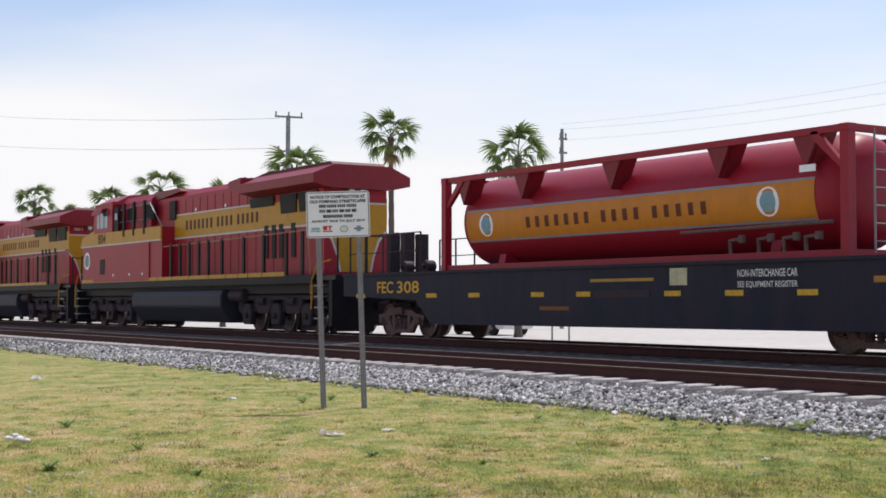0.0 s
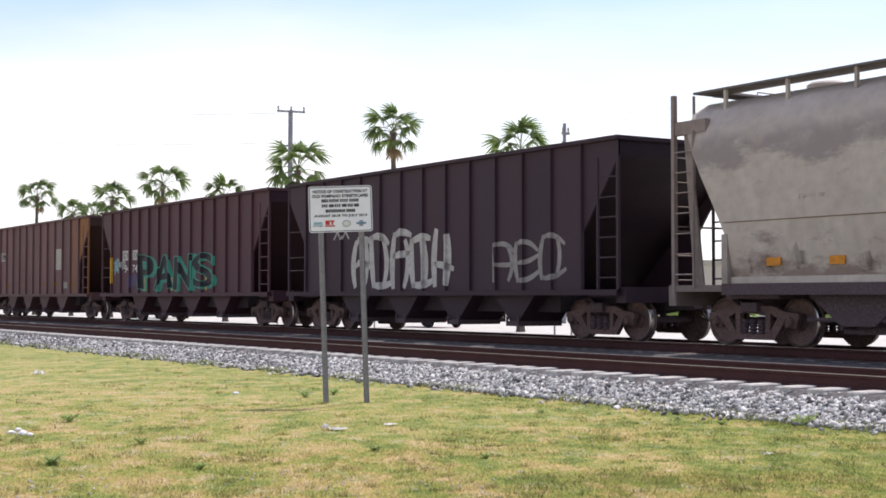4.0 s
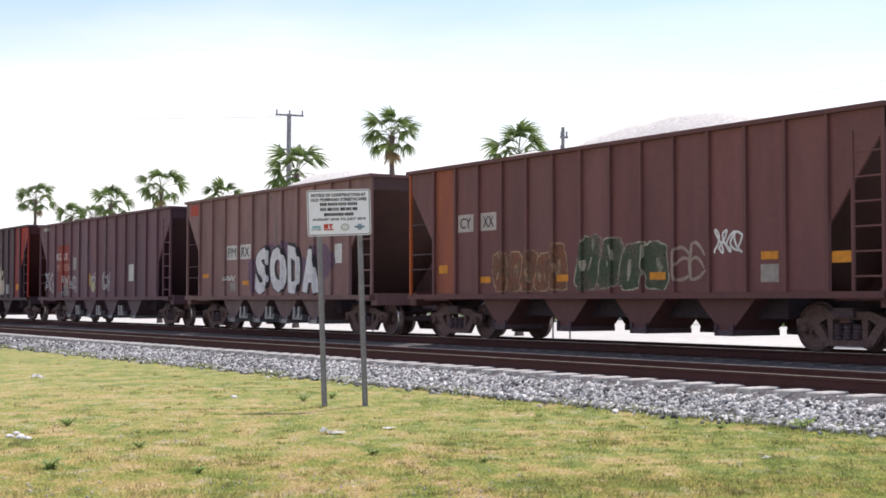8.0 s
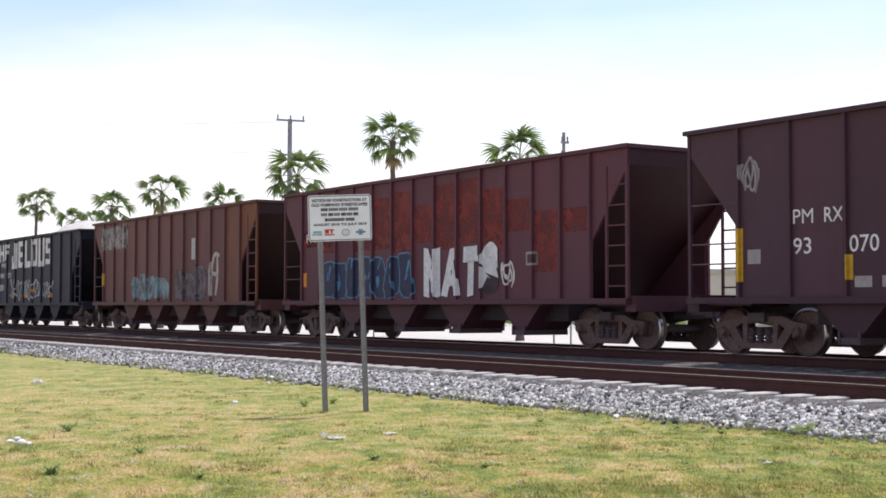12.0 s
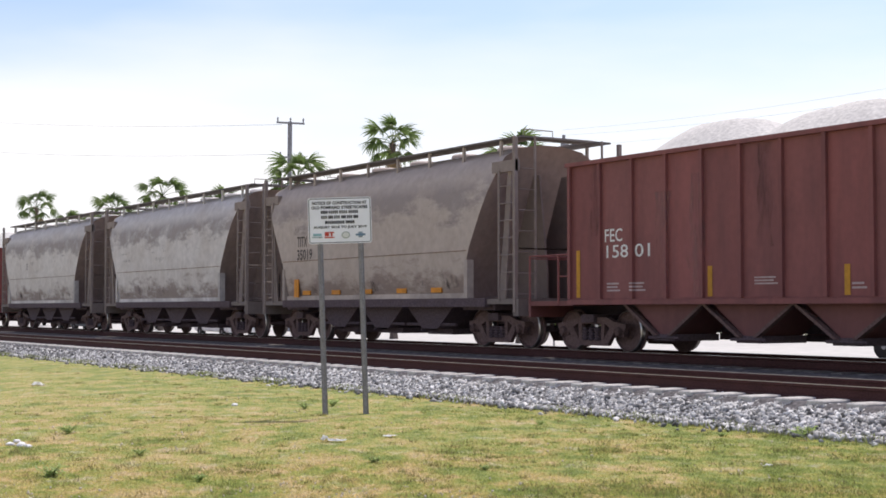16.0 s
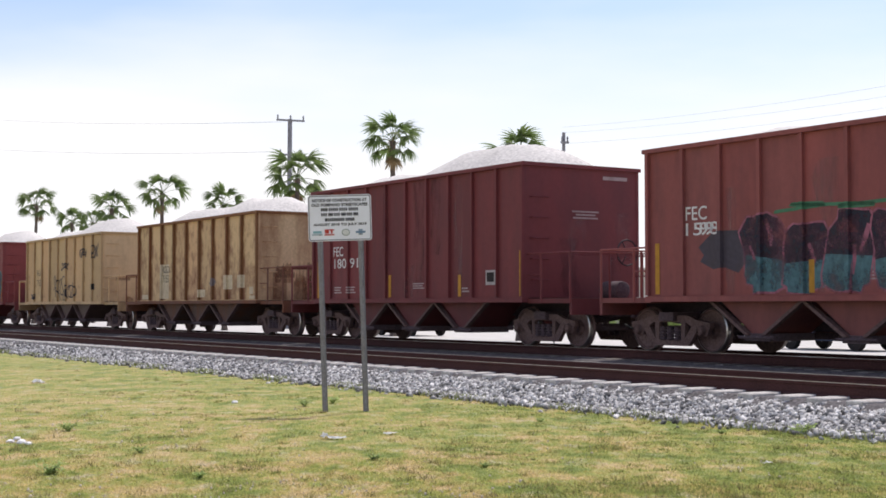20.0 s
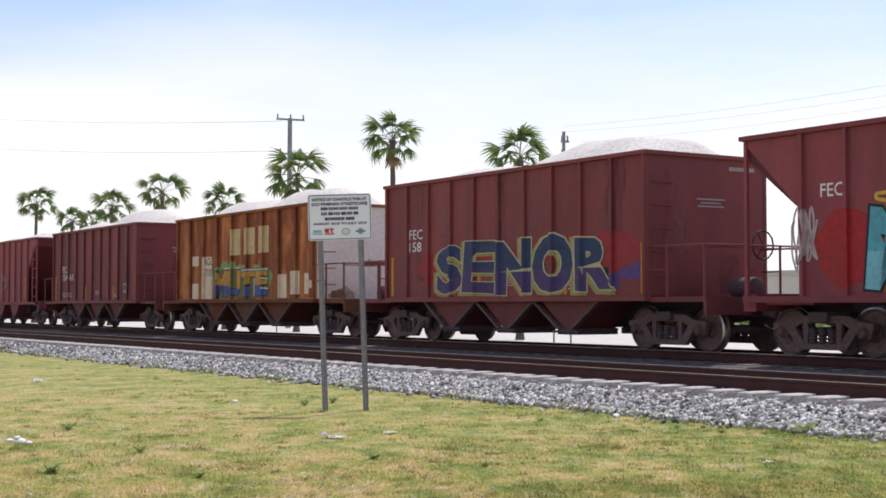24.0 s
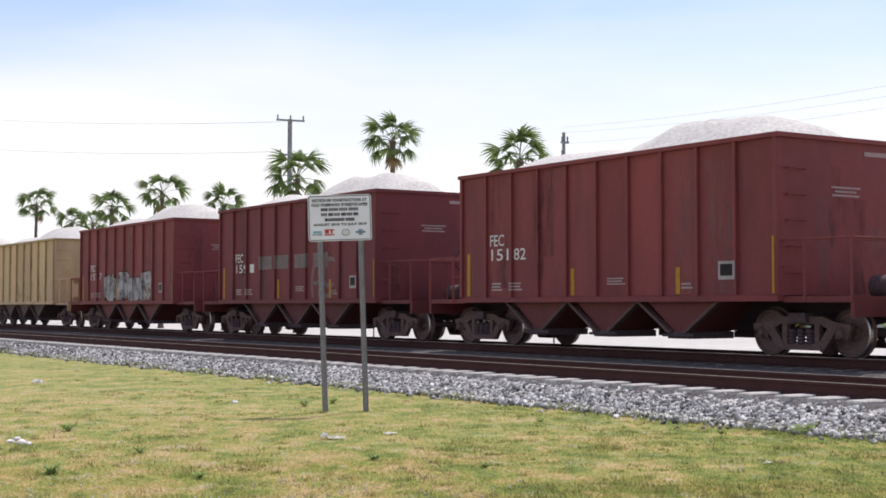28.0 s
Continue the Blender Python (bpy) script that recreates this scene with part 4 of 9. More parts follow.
# ---------------------------------------------------------------- hopper cars
def heap(centre, h, top, humps, seed):
    """A load of crushed stone standing above the sides."""
    rnd = random.Random(seed)
    nx, ny = 60, 16
    bm = bmesh.new()
    rows = []
    for i in range(nx + 1):
        x = -h + 0.1 + (2 * h - 0.2) * i / nx
        row = []
        for j in range(ny + 1):
            y = -1.5 + 3.0 * j / ny
            z = 0.0
            for hx, hz, hw in humps:
                d = math.hypot((x - hx) / (hw * 1.5), y / 1.45)
                lump = 0.9 + 0.16 * noise.noise(Vector((x * 0.9, y * 0.8, seed + 5)))
                z = max(z, hz * max(0.0, min(lump, 1.24 * (1 - d ** 1.35))))
            edge = min(1.0, (1.5 - abs(y)) / 0.3, (h - 0.1 - abs(x)) / 0.4)
            z = z * edge + 0.07 * noise.noise(Vector((x * 1.3, y * 1.3, seed))) * edge + 0.02 * noise.noise(Vector((x * 6, y * 6, seed)))
            row.append(bm.verts.new((x, y, top - 0.06 + z)))
        rows.append(row)
    for i in range(nx):
        for j in range(ny):
            bm.faces.new((rows[i][j], rows[i + 1][j], rows[i + 1][j + 1], rows[i][j + 1]))
    box(bm, -h + 0.15, h - 0.15, -1.48, 1.48, top - 0.6, top - 0.13)
    ob = thing("stone_load", "mound of pale grey crushed stone filling a hopper car", "stone load", lay(centre, W_TRAIN, RAIL), "loads of stone", data=mesh("stone_load", bm, M["sand"], True))
    CARS.append((ob, centre))


def panels(car, xs, lo, top, color, mat, seed, first=None, last=None):
    """The plates between the ribs on the side seen, each faded in its own way."""
    rnd = random.Random(seed * 7 + 1)
    for i, (a, b) in enumerate(zip(xs, xs[1:])):
        w = b - a - 0.08
        def plate(bm):
            box(bm, -w / 2, w / 2, PAN - 0.002, PAN + 0.01, lo + 0.03, top - 0.085)
        k, red = rnd.uniform(0.88, 1.14), rnd.uniform(0.95, 1.06)
        col = (color[0] * k * red, color[1] * k, color[2] * k)
        if i == 0 and first:
            col = tuple(0.5 * (p + q) for p, q in zip(col, first))
        if i == len(xs) - 2 and last:
            col = tuple(0.5 * (p + q) for p, q in zip(col, last))
        part("side_panel", kept(("plate", round(w, 3), top, lo), "side_panel", plate, mat), car, pose((a + b) / 2, 0, 0), col)


def open_hopper(centre, length, top, color, label, mat="paint", ribs=10, humps=(), end_color=None, seed=1, chutes=3, chute_color=None, rail_color=None, trim_color=None, plate_mat=None):
    """A short stone hopper: upright ends, a platform with railings at each end."""
    car = start_car("hopper_car", label, "hopper car", centre)
    h, m, lo = length / 2, M[mat], 1.06
    xs = [-h + 0.03 + (length - 0.06) * i / ribs for i in range(ribs + 1)]
    def side(bm):
        box(bm, -h, h, PAN, PAN + 0.06, lo, top - 0.08)
    def endw(bm):
        box(bm, h - 0.06, h, PAN + 0.06, -PAN - 0.06, lo, top - 0.08)
    def rib(bm):
        prism(bm, [(-0.04, PAN), (-0.04, RIB), (0.04, RIB), (0.04, PAN)], lo + 0.02, top - 0.08, "z")
    def rail(bm):
        for a, b, c, d in ((-h - 0.07, h + 0.07, PAN - 0.09, PAN + 0.08), (-h - 0.07, h + 0.07, -PAN - 0.08, -PAN + 0.09), (-h - 0.07, -h + 0.08, PAN + 0.08, -PAN - 0.08), (h - 0.08, h + 0.07, PAN + 0.08, -PAN - 0.08)):
            box(bm, a, b, c, d, top - 0.08, top)
    def sill(bm):
        box(bm, -h - 0.02, h + 0.02, PAN - 0.07, PAN + 0.1, lo - 0.1, lo - 0.002)
    key = (length, top, ribs)
    for turn in (0, 180):
        r = pose(0, 0, 0, 0, 0, turn)
        part("side_wall", kept(("aggside", key), "side_wall", side, m), car, r, color)
        em = M["plain"] if m is M["paint_deeprust"] else m
        part("end_wall", kept(("aggend", key, em.name), "end_wall", endw, em), car, r, end_color or color)
        part("side_sill", kept(("aggsill", length), "side_sill", sill, m), car, r, trim_color or color)
        for x in xs:
            part("rib", kept(("aggrib", top), "rib", rib, m), car, r @ pose(x, 0, 0), rail_color or color)
    panels(car, xs, lo, top, color, plate_mat or m, seed)
    part("top_rail", kept(("aggrail", key), "top_rail", rail, m), car, ONE, rail_color or color)
    # inner floor and hopper chutes
    def floor(bm):
        box(bm, -h + 0.1, h - 0.1, -1.45, 1.45, lo, lo + 0.1)
    part("floor", kept(("aggfloor", length), "floor", floor, M["under"]), car)
    def chute(bm):
        prism(bm, [(-1.05, lo - 0.002), (1.05, lo - 0.002), (0.17, 0.4), (-0.17, 0.4)], PAN + 0.2, -0.25)
    def gate(bm):
        box(bm, -0.3, 0.3, PAN + 0.15, -0.3, 0.27, 0.4)
        rod(bm, (-0.42, PAN + 0.14, 0.33), (0.42, PAN + 0.14, 0.33), 0.03, 6)
    def brace(bm):
        for x0, x1 in ((1.08, 0.2), (-1.08, -0.2)):
            prism(bm, [(x0 - 0.05, lo - 0.1), (x0 + 0.05, lo - 0.1), (x1 + 0.05, 0.38), (x1 - 0.05, 0.38)], PAN + 0.08, PAN + 0.2)
    for i in range(chutes):
        x = (i - (chutes - 1) / 2) * 2.2
        for turn in (0, 180):
            r = pose(0, 0, 0, 0, 0, turn) @ pose(x if turn == 0 else -x, 0, 0)
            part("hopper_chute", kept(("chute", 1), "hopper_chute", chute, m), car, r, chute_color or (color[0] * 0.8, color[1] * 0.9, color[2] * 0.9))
            part("discharge_gate", kept(("gate", 1), "discharge_gate", gate, M["under"]), car, r)
            part("chute_brace", kept(("brace", 1), "chute_brace", brace, M["truck"]), car, r)
    def spine(bm):
        box(bm, -h - 1.55, h + 1.55, -0.35, 0.35, 0.66, 0.96)
        # added dark block that fills the voids between the chutes
        box(bm, -2.9, 2.9, -0.24, 0.24, 0.42, 0.66)
    part("centre_sill", kept(("spine", length), "centre_sill", spine, M["under_dark"]), car)
    # end platforms
    def deck(bm):
        box(bm, h + 0.02, h + 1.55, -1.5, 1.5, lo - 0.12, lo - 0.02)
        box(bm, h + 1.47, h + 1.55, -1.5, 1.5, lo - 0.36, lo - 0.12)
    def post(bm):
        rod(bm, (0, 0, lo - 0.1), (0, 0, 2.0), 0.025)
    def hand(bm):
        path(bm, [(h, -1.5, 2.0), (h + 1.5, -1.5, 2.0)], 0.02)
        path(bm, [(h, -1.5, 1.55), (h + 0.5, -1.5, 1.55)], 0.016)
    def cross(bm):
        rod(bm, (h + 1.5, -1.48, 2.0), (h + 1.5, 1.48, 2.0), 0.02)
        rod(bm, (h + 1.5, -1.48, 1.95), (h + 1.5, 1.48, 1.95), 0.014)
    def brakew(bm):
        path(bm, [(0, 0.28 * math.cos(k * 0.5236), 0.28 * math.sin(k * 0.5236)) for k in range(13)], 0.018, 5)
        for k in range(3):
            rod(bm, (0, 0, 0), (0, 0.28 * math.cos(k * 2.094), 0.28 * math.sin(k * 2.094)), 0.014, 4)
    def cylinder(bm):
        lathe(bm, [(-0.3, 0.17), (-0.28, 0.2), (0.28, 0.2), (0.3, 0.17)], 12, "x")
    for turn in (0, 180):
        r = pose(0, 0, 0, 0, 0, turn)
        part("end_platform", kept(("deck", length), "end_platform", deck, m), car, r, trim_color or (color[0] * 0.8, color[1] * 0.8, color[2] * 0.8))
        for x, y in ((h + 0.5, -1.5), (h + 1.5, -1.5), (h + 1.5, -0.45), (h + 1.5, 0.45), (h + 1.5, 1.5), (h + 0.5, 1.5)):
            part("railing_post", kept(("post", 1), "railing_post", post, m), car, r @ pose(x, y, 0), trim_color or color)
        part("handrail", kept(("hand", length), "handrail", hand, m), car, r, trim_color or color)
        part("handrail", kept(("hand", length), "handrail", hand, m), car, r @ Matrix.Diagonal((1, -1, 1, 1)), trim_color or color)
        part("cross_rail", kept(("cross", length), "cross_rail", cross, m), car, r, trim_color or color)
        part("brake_cylinder", kept(("cyl", 1), "brake_cylinder", cylinder, M["under"], True), car, r @ pose(h + 0.75, 0.3, 1.22))
        for z in (1.45, 1.9, 2.35, 2.8, 3.25):
            def rung(bm):
                path(bm, [(0, -0.22, 0), (0.09, -0.22, 0), (0.09, 0.22, 0), (0, 0.22, 0)], 0.014, 4)
            part("rung", kept(("rung", 1), "rung", rung, m), car, r @ pose(h, -1.2, z), color)
    part("brake_wheel", kept(("brakew", 1), "brake_wheel", brakew, M["under_dark"]), car, pose(h + 1.3, 0.2, 2.02))
    couplers(car, h + 1.5, M["under"])
    for s in (-1, 1):
        truck(car, s * (h - 0.02))
    if humps:
        heap(centre, h, top, humps, seed)
    return car, [x for x in xs]


def slope_hopper(centre, length, top, color, label, mat="paint", ribs=12, humps=(), seed=1, cut=1.15, chutes=4, fancy=False, left_color=None, right_color=None):
    """A longer hopper: the floor slopes up to the ends, which stand open behind corner posts and ladders."""
    car = start_car("hopper_car", label, "hopper car", centre)
    top -= 0.03
    lift = 1.14 if max(color) < 0.13 else 1.0
    color = (color[0] * 1.22 * lift, color[1] * 1.18 * lift, color[2] * 1.34 * lift)
    h, m, lo = length / 2, M[mat], 1.02
    hi_cut, lo_cut = (0.12, 1.4) if chutes == 3 else (0.4, 1.9)
    inner = h - cut
    xs = [-inner + 2 * inner * i / ribs for i in range(ribs + 1)]
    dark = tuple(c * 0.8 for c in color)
    def side(bm):
        prism(bm, [(-h, top - 0.08), (-h, top - hi_cut), (-inner, top - lo_cut), (-inner, lo), (inner, lo), (inner, top - lo_cut), (h, top - hi_cut), (h, top - 0.08)], PAN, PAN + 0.05)
    def rib(bm):
        prism(bm, [(-0.04, PAN), (-0.035, RIB), (0.035, RIB), (0.04, PAN)], lo + 0.01, top - 0.08, "z")
    def rail(bm):
        for a, b, c, d in ((-h - 0.05, h + 0.05, PAN - 0.09, PAN + 0.07), (-h - 0.05, h + 0.05, -PAN - 0.07, -PAN + 0.09), (-h - 0.05, -h + 0.08, PAN + 0.07, -PAN - 0.07), (h - 0.08, h + 0.05, PAN + 0.07, -PAN - 0.07)):
            box(bm, a, b, c, d, top - 0.08, top)
    def sill(bm):
        box(bm, -h, h, PAN - 0.075, PAN + 0.08, lo - 0.1, lo + 0.012)
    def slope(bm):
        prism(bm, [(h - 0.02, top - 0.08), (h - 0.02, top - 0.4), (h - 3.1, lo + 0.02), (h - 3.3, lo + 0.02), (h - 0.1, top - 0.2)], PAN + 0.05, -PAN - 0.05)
    def post(bm):
        box(bm, h - 0.07, h, PAN - 0.02, PAN + 0.04, lo - 0.05, top - 0.08)
    def rung(bm):
        rod(bm, (-cut / 2 + 0.02, 0, 0), (cut / 2 - 0.1, 0, 0), 0.014, 5)
    def endsill(bm):
        box(bm, h - 0.18, h + 0.12, -1.5, 1.5, lo - 0.25, lo + 0.06)
        box(bm, h - 1.3, h - 0.2, -1.3, 1.3, lo - 0.14, lo - 0.06)
    key = (length, top, cut)
    for turn in (0, 180):
        r = pose(0, 0, 0, 0, 0, turn)
        endc = (right_color, left_color)[turn > 0] or color
        part("side_wall", kept(("slside", key, chutes), "side_wall", side, m), car, r, color)
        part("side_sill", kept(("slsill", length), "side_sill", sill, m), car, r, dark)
        # slope sheets darkened in colour: grime, plus the shade inside the open ends
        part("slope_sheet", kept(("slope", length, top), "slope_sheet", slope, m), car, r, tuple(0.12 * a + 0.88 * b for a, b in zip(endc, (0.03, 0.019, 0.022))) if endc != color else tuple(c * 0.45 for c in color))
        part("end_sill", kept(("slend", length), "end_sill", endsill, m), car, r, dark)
        for x in xs:
            part("rib", kept(("slrib", top), "rib", rib, m), car, r @ pose(x, 0, 0), color)
        for fl in (1, -1):
            part("corner_post", kept(("slpost", length, top), "corner_post", post, m), car, r @ Matrix.Diagonal((1, fl, 1, 1)), endc)
            if turn == 0:
                def ladder_rail(bm):
                    box(bm, h - 0.68, h - 0.63, PAN - 0.02, PAN + 0.03, lo + 0.02, top - 0.4)
                part("ladder_rail", kept(("slladder", length, top), "ladder_rail", ladder_rail, m), car, Matrix.Diagonal((1, fl, 1, 1)), color)
                def step_bar(bm):
                    rod(bm, (h - 0.65, 0, 0), (h - 0.03, 0, 0), 0.02, 5)
                for k in range(6):
                    part("rung", kept(("slstep", length), "rung", step_bar, m), car, pose(0, fl * (PAN + 0.005), lo + 0.25 + k * 0.4), color)
            for k in () if chutes == 3 or turn == 0 else (1, 2, 4):
                part("rung", kept(("slrung", cut), "rung", rung, M["under"]), car, r @ pose(h - cut / 2 + 0.05, fl * (PAN + 0.01), lo + 0.25 + k * 0.36))
        if endc != color:
            # the end bay of the side in its own colour
            def bay(bm):
                prism(bm, [(inner + 0.042, top - lo_cut + 0.07), (h - 0.08, top - hi_cut - 0.03), (h - 0.08, top - 0.09), (inner + 0.042, top - 0.09)], PAN - 0.004, PAN - 0.001)
            part("end_panel", kept(("bay", key, ribs), "end_panel", bay, m), car, r, endc)
    panels(car, xs, lo, top, color, m, seed, left_color, right_color)
    part("top_rail", kept(("slrail", key), "top_rail", rail, m), car, ONE, dark)
    def chute(bm):
        prism(bm, [(-0.75, lo - 0.09), (0.75, lo - 0.09), (0.17, 0.36), (-0.17, 0.36)], PAN + 0.12, -0.3)
    def gate(bm):
        box(bm, -0.2, 0.2, PAN + 0.08, -0.3, 0.25, 0.36)
        for s in (-1, 1):
            box(bm, s * 0.21 - 0.02, s * 0.21 + 0.02, PAN + 0.06, PAN + 0.1, 0.25, 0.46)
    def vibrator(bm):
        box(bm, -0.3, 0.3, PAN + 0.05, PAN + 0.2, 0.36, 0.5)
        box(bm, -0.2, -0.08, PAN + 0.02, PAN + 0.1, 0.42, 0.72)
        box(bm, 0.08, 0.2, PAN + 0.02, PAN + 0.1, 0.42, 0.72)
    span = 2 * (inner - 1.35)
    for i in range(chutes):
        x = -span / 2 + span * (i + 0.5) / chutes
        for turn in (0, 180):
            r = pose(0, 0, 0, 0, 0, turn) @ pose(x if turn == 0 else -x, 0, 0)
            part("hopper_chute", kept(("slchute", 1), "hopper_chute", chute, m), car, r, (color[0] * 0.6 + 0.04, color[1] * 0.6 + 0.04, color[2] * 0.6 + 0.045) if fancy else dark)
            part("discharge_gate", kept(("slgate", 1), "discharge_gate", gate, M["galv"] if fancy else M["under"]), car, r)
            if fancy and i < chutes - 1:
                part("gate_bracket", kept(("vibr", 1), "gate_bracket", vibrator, M["galv"]), car, r @ pose((span / chutes) / 2 * (1 if turn == 0 else -1), 0, 0))
    def spine(bm):
        box(bm, -h, h, -0.4, 0.4, 0.62, 0.96)
        box(bm, -span / 2, span / 2, -1.1, 1.1, 0.56, lo - 0.1)
    part("centre_sill", kept(("slspine", length, chutes), "centre_sill", spine, M["under_dark"]), car)
    couplers(car, h + 0.1, M["under"])
    for s in (-1, 1):
        truck(car, s * (h - 1.25))
    if humps:
        heap(centre, inner, top, humps, seed)
    return car, xs


def covered(centre, label, color, seed):
    """A covered hopper: bulging steel sides, sloping ends, a roof walkway and end cages."""
    car = start_car("covered_hopper_car", label, "covered hopper", centre)
    h, m = 6.2, M["paint_dusty"]
    half = [(1.42, 1.12), (1.5, 1.35), (1.575, 1.8), (1.6, 2.3), (1.6, 3.05), (1.57, 3.5), (1.48, 3.92), (1.28, 4.28), (0.9, 4.5), (0.3, 4.6)]
    outline = [(-y, z) for y, z in half] + [(y, z) for y, z in reversed(half)]
    def reach(z):
        return 4.6 + 1.2 * min(1, max(0, (z - 1.9) / 2.1)) if z > 1.9 else 4.6
    def body(bm):
        a = [bm.verts.new((-reach(z), y, z)) for y, z in outline]
        b = [bm.verts.new((reach(z), y, z)) for y, z in outline]
        for i in range(len(outline) - 1):
            bm.faces.new((a[i], a[i + 1], b[i + 1], b[i]))
        bm.faces.new((a[-1], a[0], b[0], b[-1]))
    def end(bm):
        # the slope sheet: from the roof's end down and inward under the car
        a = [bm.verts.new((reach(z), y, z)) for y, z in outline]
        c = bm.verts.new((4.0, 0, 1.2))
        k = len(a)
        for i in range(k):
            bm.faces.new((a[i], a[(i + 1) % k], c))
    def sill(bm):
        box(bm, -5.1, 5.1, -1.56, -1.4, 0.92, 1.12)
    def lip(bm):
        box(bm, -4.6, 4.6, -1.515, -1.43, 1.122, 1.24)
    def stub(bm):
        box(bm, 4.61, 4.75, -1.6, -1.42, 1.12, 2.0)
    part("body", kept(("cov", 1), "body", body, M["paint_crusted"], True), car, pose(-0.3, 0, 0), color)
    rnd = random.Random(seed * 31)
    ys, zs = [-y for y, z in half], [z for y, z in half]
    for k in range(15):
        low = k < 10
        x, z0 = rnd.uniform(-4.4, 3.9), rnd.uniform(1.38, 1.6) if low else rnd.uniform(2.5, 3.5)
        w, hgt = (rnd.uniform(0.1, 0.42), rnd.uniform(0.1, 0.28)) if low else (rnd.uniform(0.12, 0.5), rnd.uniform(0.06, 0.2))
        bm = bmesh.new()
        ring = []
        for q in range(14):
            a = q * math.tau / 14
            d = rnd.uniform(0.45, 1.15)
            p, z = x + w * d * math.cos(a), max(1.26, z0 + hgt * d * math.sin(a) * (1.0 if math.sin(a) < 0 or low else 0.4))
            ring.append(bm.verts.new((p, float(np.interp(z, zs, ys)) - 0.004, z)))
        hub = bm.verts.new((x, float(np.interp(z0, zs, ys)) - 0.005, z0))
        for q in range(14):
            bm.faces.new((ring[q], ring[(q + 1) % 14], hub))
        flat_part("grease_stain" if low else "flaked_patch", bm, M["streak"], car, (0.13, 0.09, 0.08) if low else (0.17, 0.15, 0.155))
    def weld(bm):
        box(bm, -4.7, 4.7, -1.606, -1.58, 2.2, 2.215)
    part("weld_seam", kept(("covweld", 1), "weld_seam", weld, M["paint_rusty"]), car, pose(-0.3, 0, 0), (0.16, 0.12, 0.1))
    for turn in (0, 180):
        r = pose(0, 0, 0, 0, 0, turn)
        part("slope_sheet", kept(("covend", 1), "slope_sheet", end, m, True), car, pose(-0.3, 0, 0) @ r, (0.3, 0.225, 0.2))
        part("side_sill", kept(("covsill", 1), "side_sill", sill, M["under"]), car, r)
        part("bottom_lip", kept(("covlip", 1), "bottom_lip", lip, m), car, pose(-0.3, 0, 0) @ r, tuple(c * 1.1 for c in color))
        for fl in (1, -1):
            part("corner_gusset", kept(("covstub", 1), "corner_gusset", stub, m), car, pose(-0.3, 0, 0) @ r @ Matrix.Diagonal((1, fl, 1, 1)), tuple(c * 0.9 for c in color))
        # added dark plates that keep the sky from showing through the open end
        def web(bm):
            prism(bm, [(4.25, 1.12), (h - 0.3, 1.12), (h - 0.3, 1.75), (5.62, 3.9), (5.4, 3.9)], -0.02, 0.02)
        for y in (-0.4, 0.4):
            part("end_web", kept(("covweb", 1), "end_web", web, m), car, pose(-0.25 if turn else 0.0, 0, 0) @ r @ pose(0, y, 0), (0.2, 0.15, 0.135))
        # end cage
        def cage_post(bm):
            box(bm, h - 0.08, h, -1.52, -1.43, 0.8, 4.66)
        def ladder_post(bm):
            rod(bm, (h - 0.6, -1.52, 1.05), (h - 0.6, -1.52, 3.95), 0.028)
        def end_post(bm):
            rod(bm, (h - 0.02, -0.95, 0.95), (h - 0.02, -0.95, 4.7), 0.028)
        def rung_x(bm):
            rod(bm, (h - 0.6, -1.52, 0), (h - 0.04, -1.5, 0), 0.013, 4)
        def rung_y(bm):
            rod(bm, (h - 0.02, -1.45, 0), (h - 0.02, -0.95, 0), 0.013, 4)
        def head(bm):
            box(bm, 5.3, h, -1.5, -1.38, 3.9, 4.15)
        def brace(bm):
            prism(bm, [(h - 0.75, 1.1), (h - 0.5, 1.1), (h - 0.25, 3.9), (h - 0.4, 3.9)], -1.42, -1.38)
            rod(bm, (h - 0.02, -1.4, 2.2), (h - 0.02, 1.4, 2.2), 0.02)
        def shelf(bm):
            box(bm, 4.3, h + 0.1, -1.5, 1.5, 0.98, 1.1)
            box(bm, h - 0.1, h + 0.1, -1.5, 1.5, 0.72, 0.98)
        rusty = (0.27, 0.22, 0.2)
        for fl in (1, -1):
            q = pose(-0.25 if turn else 0.0, 0, 0) @ r @ Matrix.Diagonal((1, fl, 1, 1))
            for no, (nm, fn) in enumerate((("corner_post", cage_post), ("ladder_rail", ladder_post), ("ladder_rail", end_post), ("top_gusset", head), ("end_brace", brace))):
                part(nm, kept(("covcage", no), nm, fn, m), car, q, rusty)
            for k in range(7):
                part("rung", kept(("covrx", 1), "rung", rung_x, m), car, q @ pose(0, 0, 1.3 + k * 0.38), rusty)
                part("rung", kept(("covry", 1), "rung", rung_y, m), car, q @ pose(0, 0, 1.2 + k * 0.46), rusty)
        part("end_shelf", kept(("covshelf", 1), "end_shelf", shelf, m), car, pose(-0.25 if turn else 0.0, 0, 0) @ r, (0.2, 0.165, 0.15))
        # roof walkway
        def side_walk(bm):
            box(bm, -h + 0.1, h - 0.1, -1.28, -0.72, 4.66, 4.7)
        def stanchion(bm):
            box(bm, -0.03, 0.03, -1.25, -1.19, 4.2, 4.66)
        part("roof_walkway", kept(("covwalk", 1), "roof_walkway", side_walk, m), car, r, (0.13, 0.118, 0.115))
        for i in range(8):
            part("walkway_bracket", kept(("covst", 1), "walkway_bracket", stanchion, m), car, r @ pose(-5.3 + i * 1.51, 0, 0), color)
        def cross_walk(bm):
            box(bm, h - 0.55, h - 0.05, -0.72, 0.72, 4.66, 4.7)
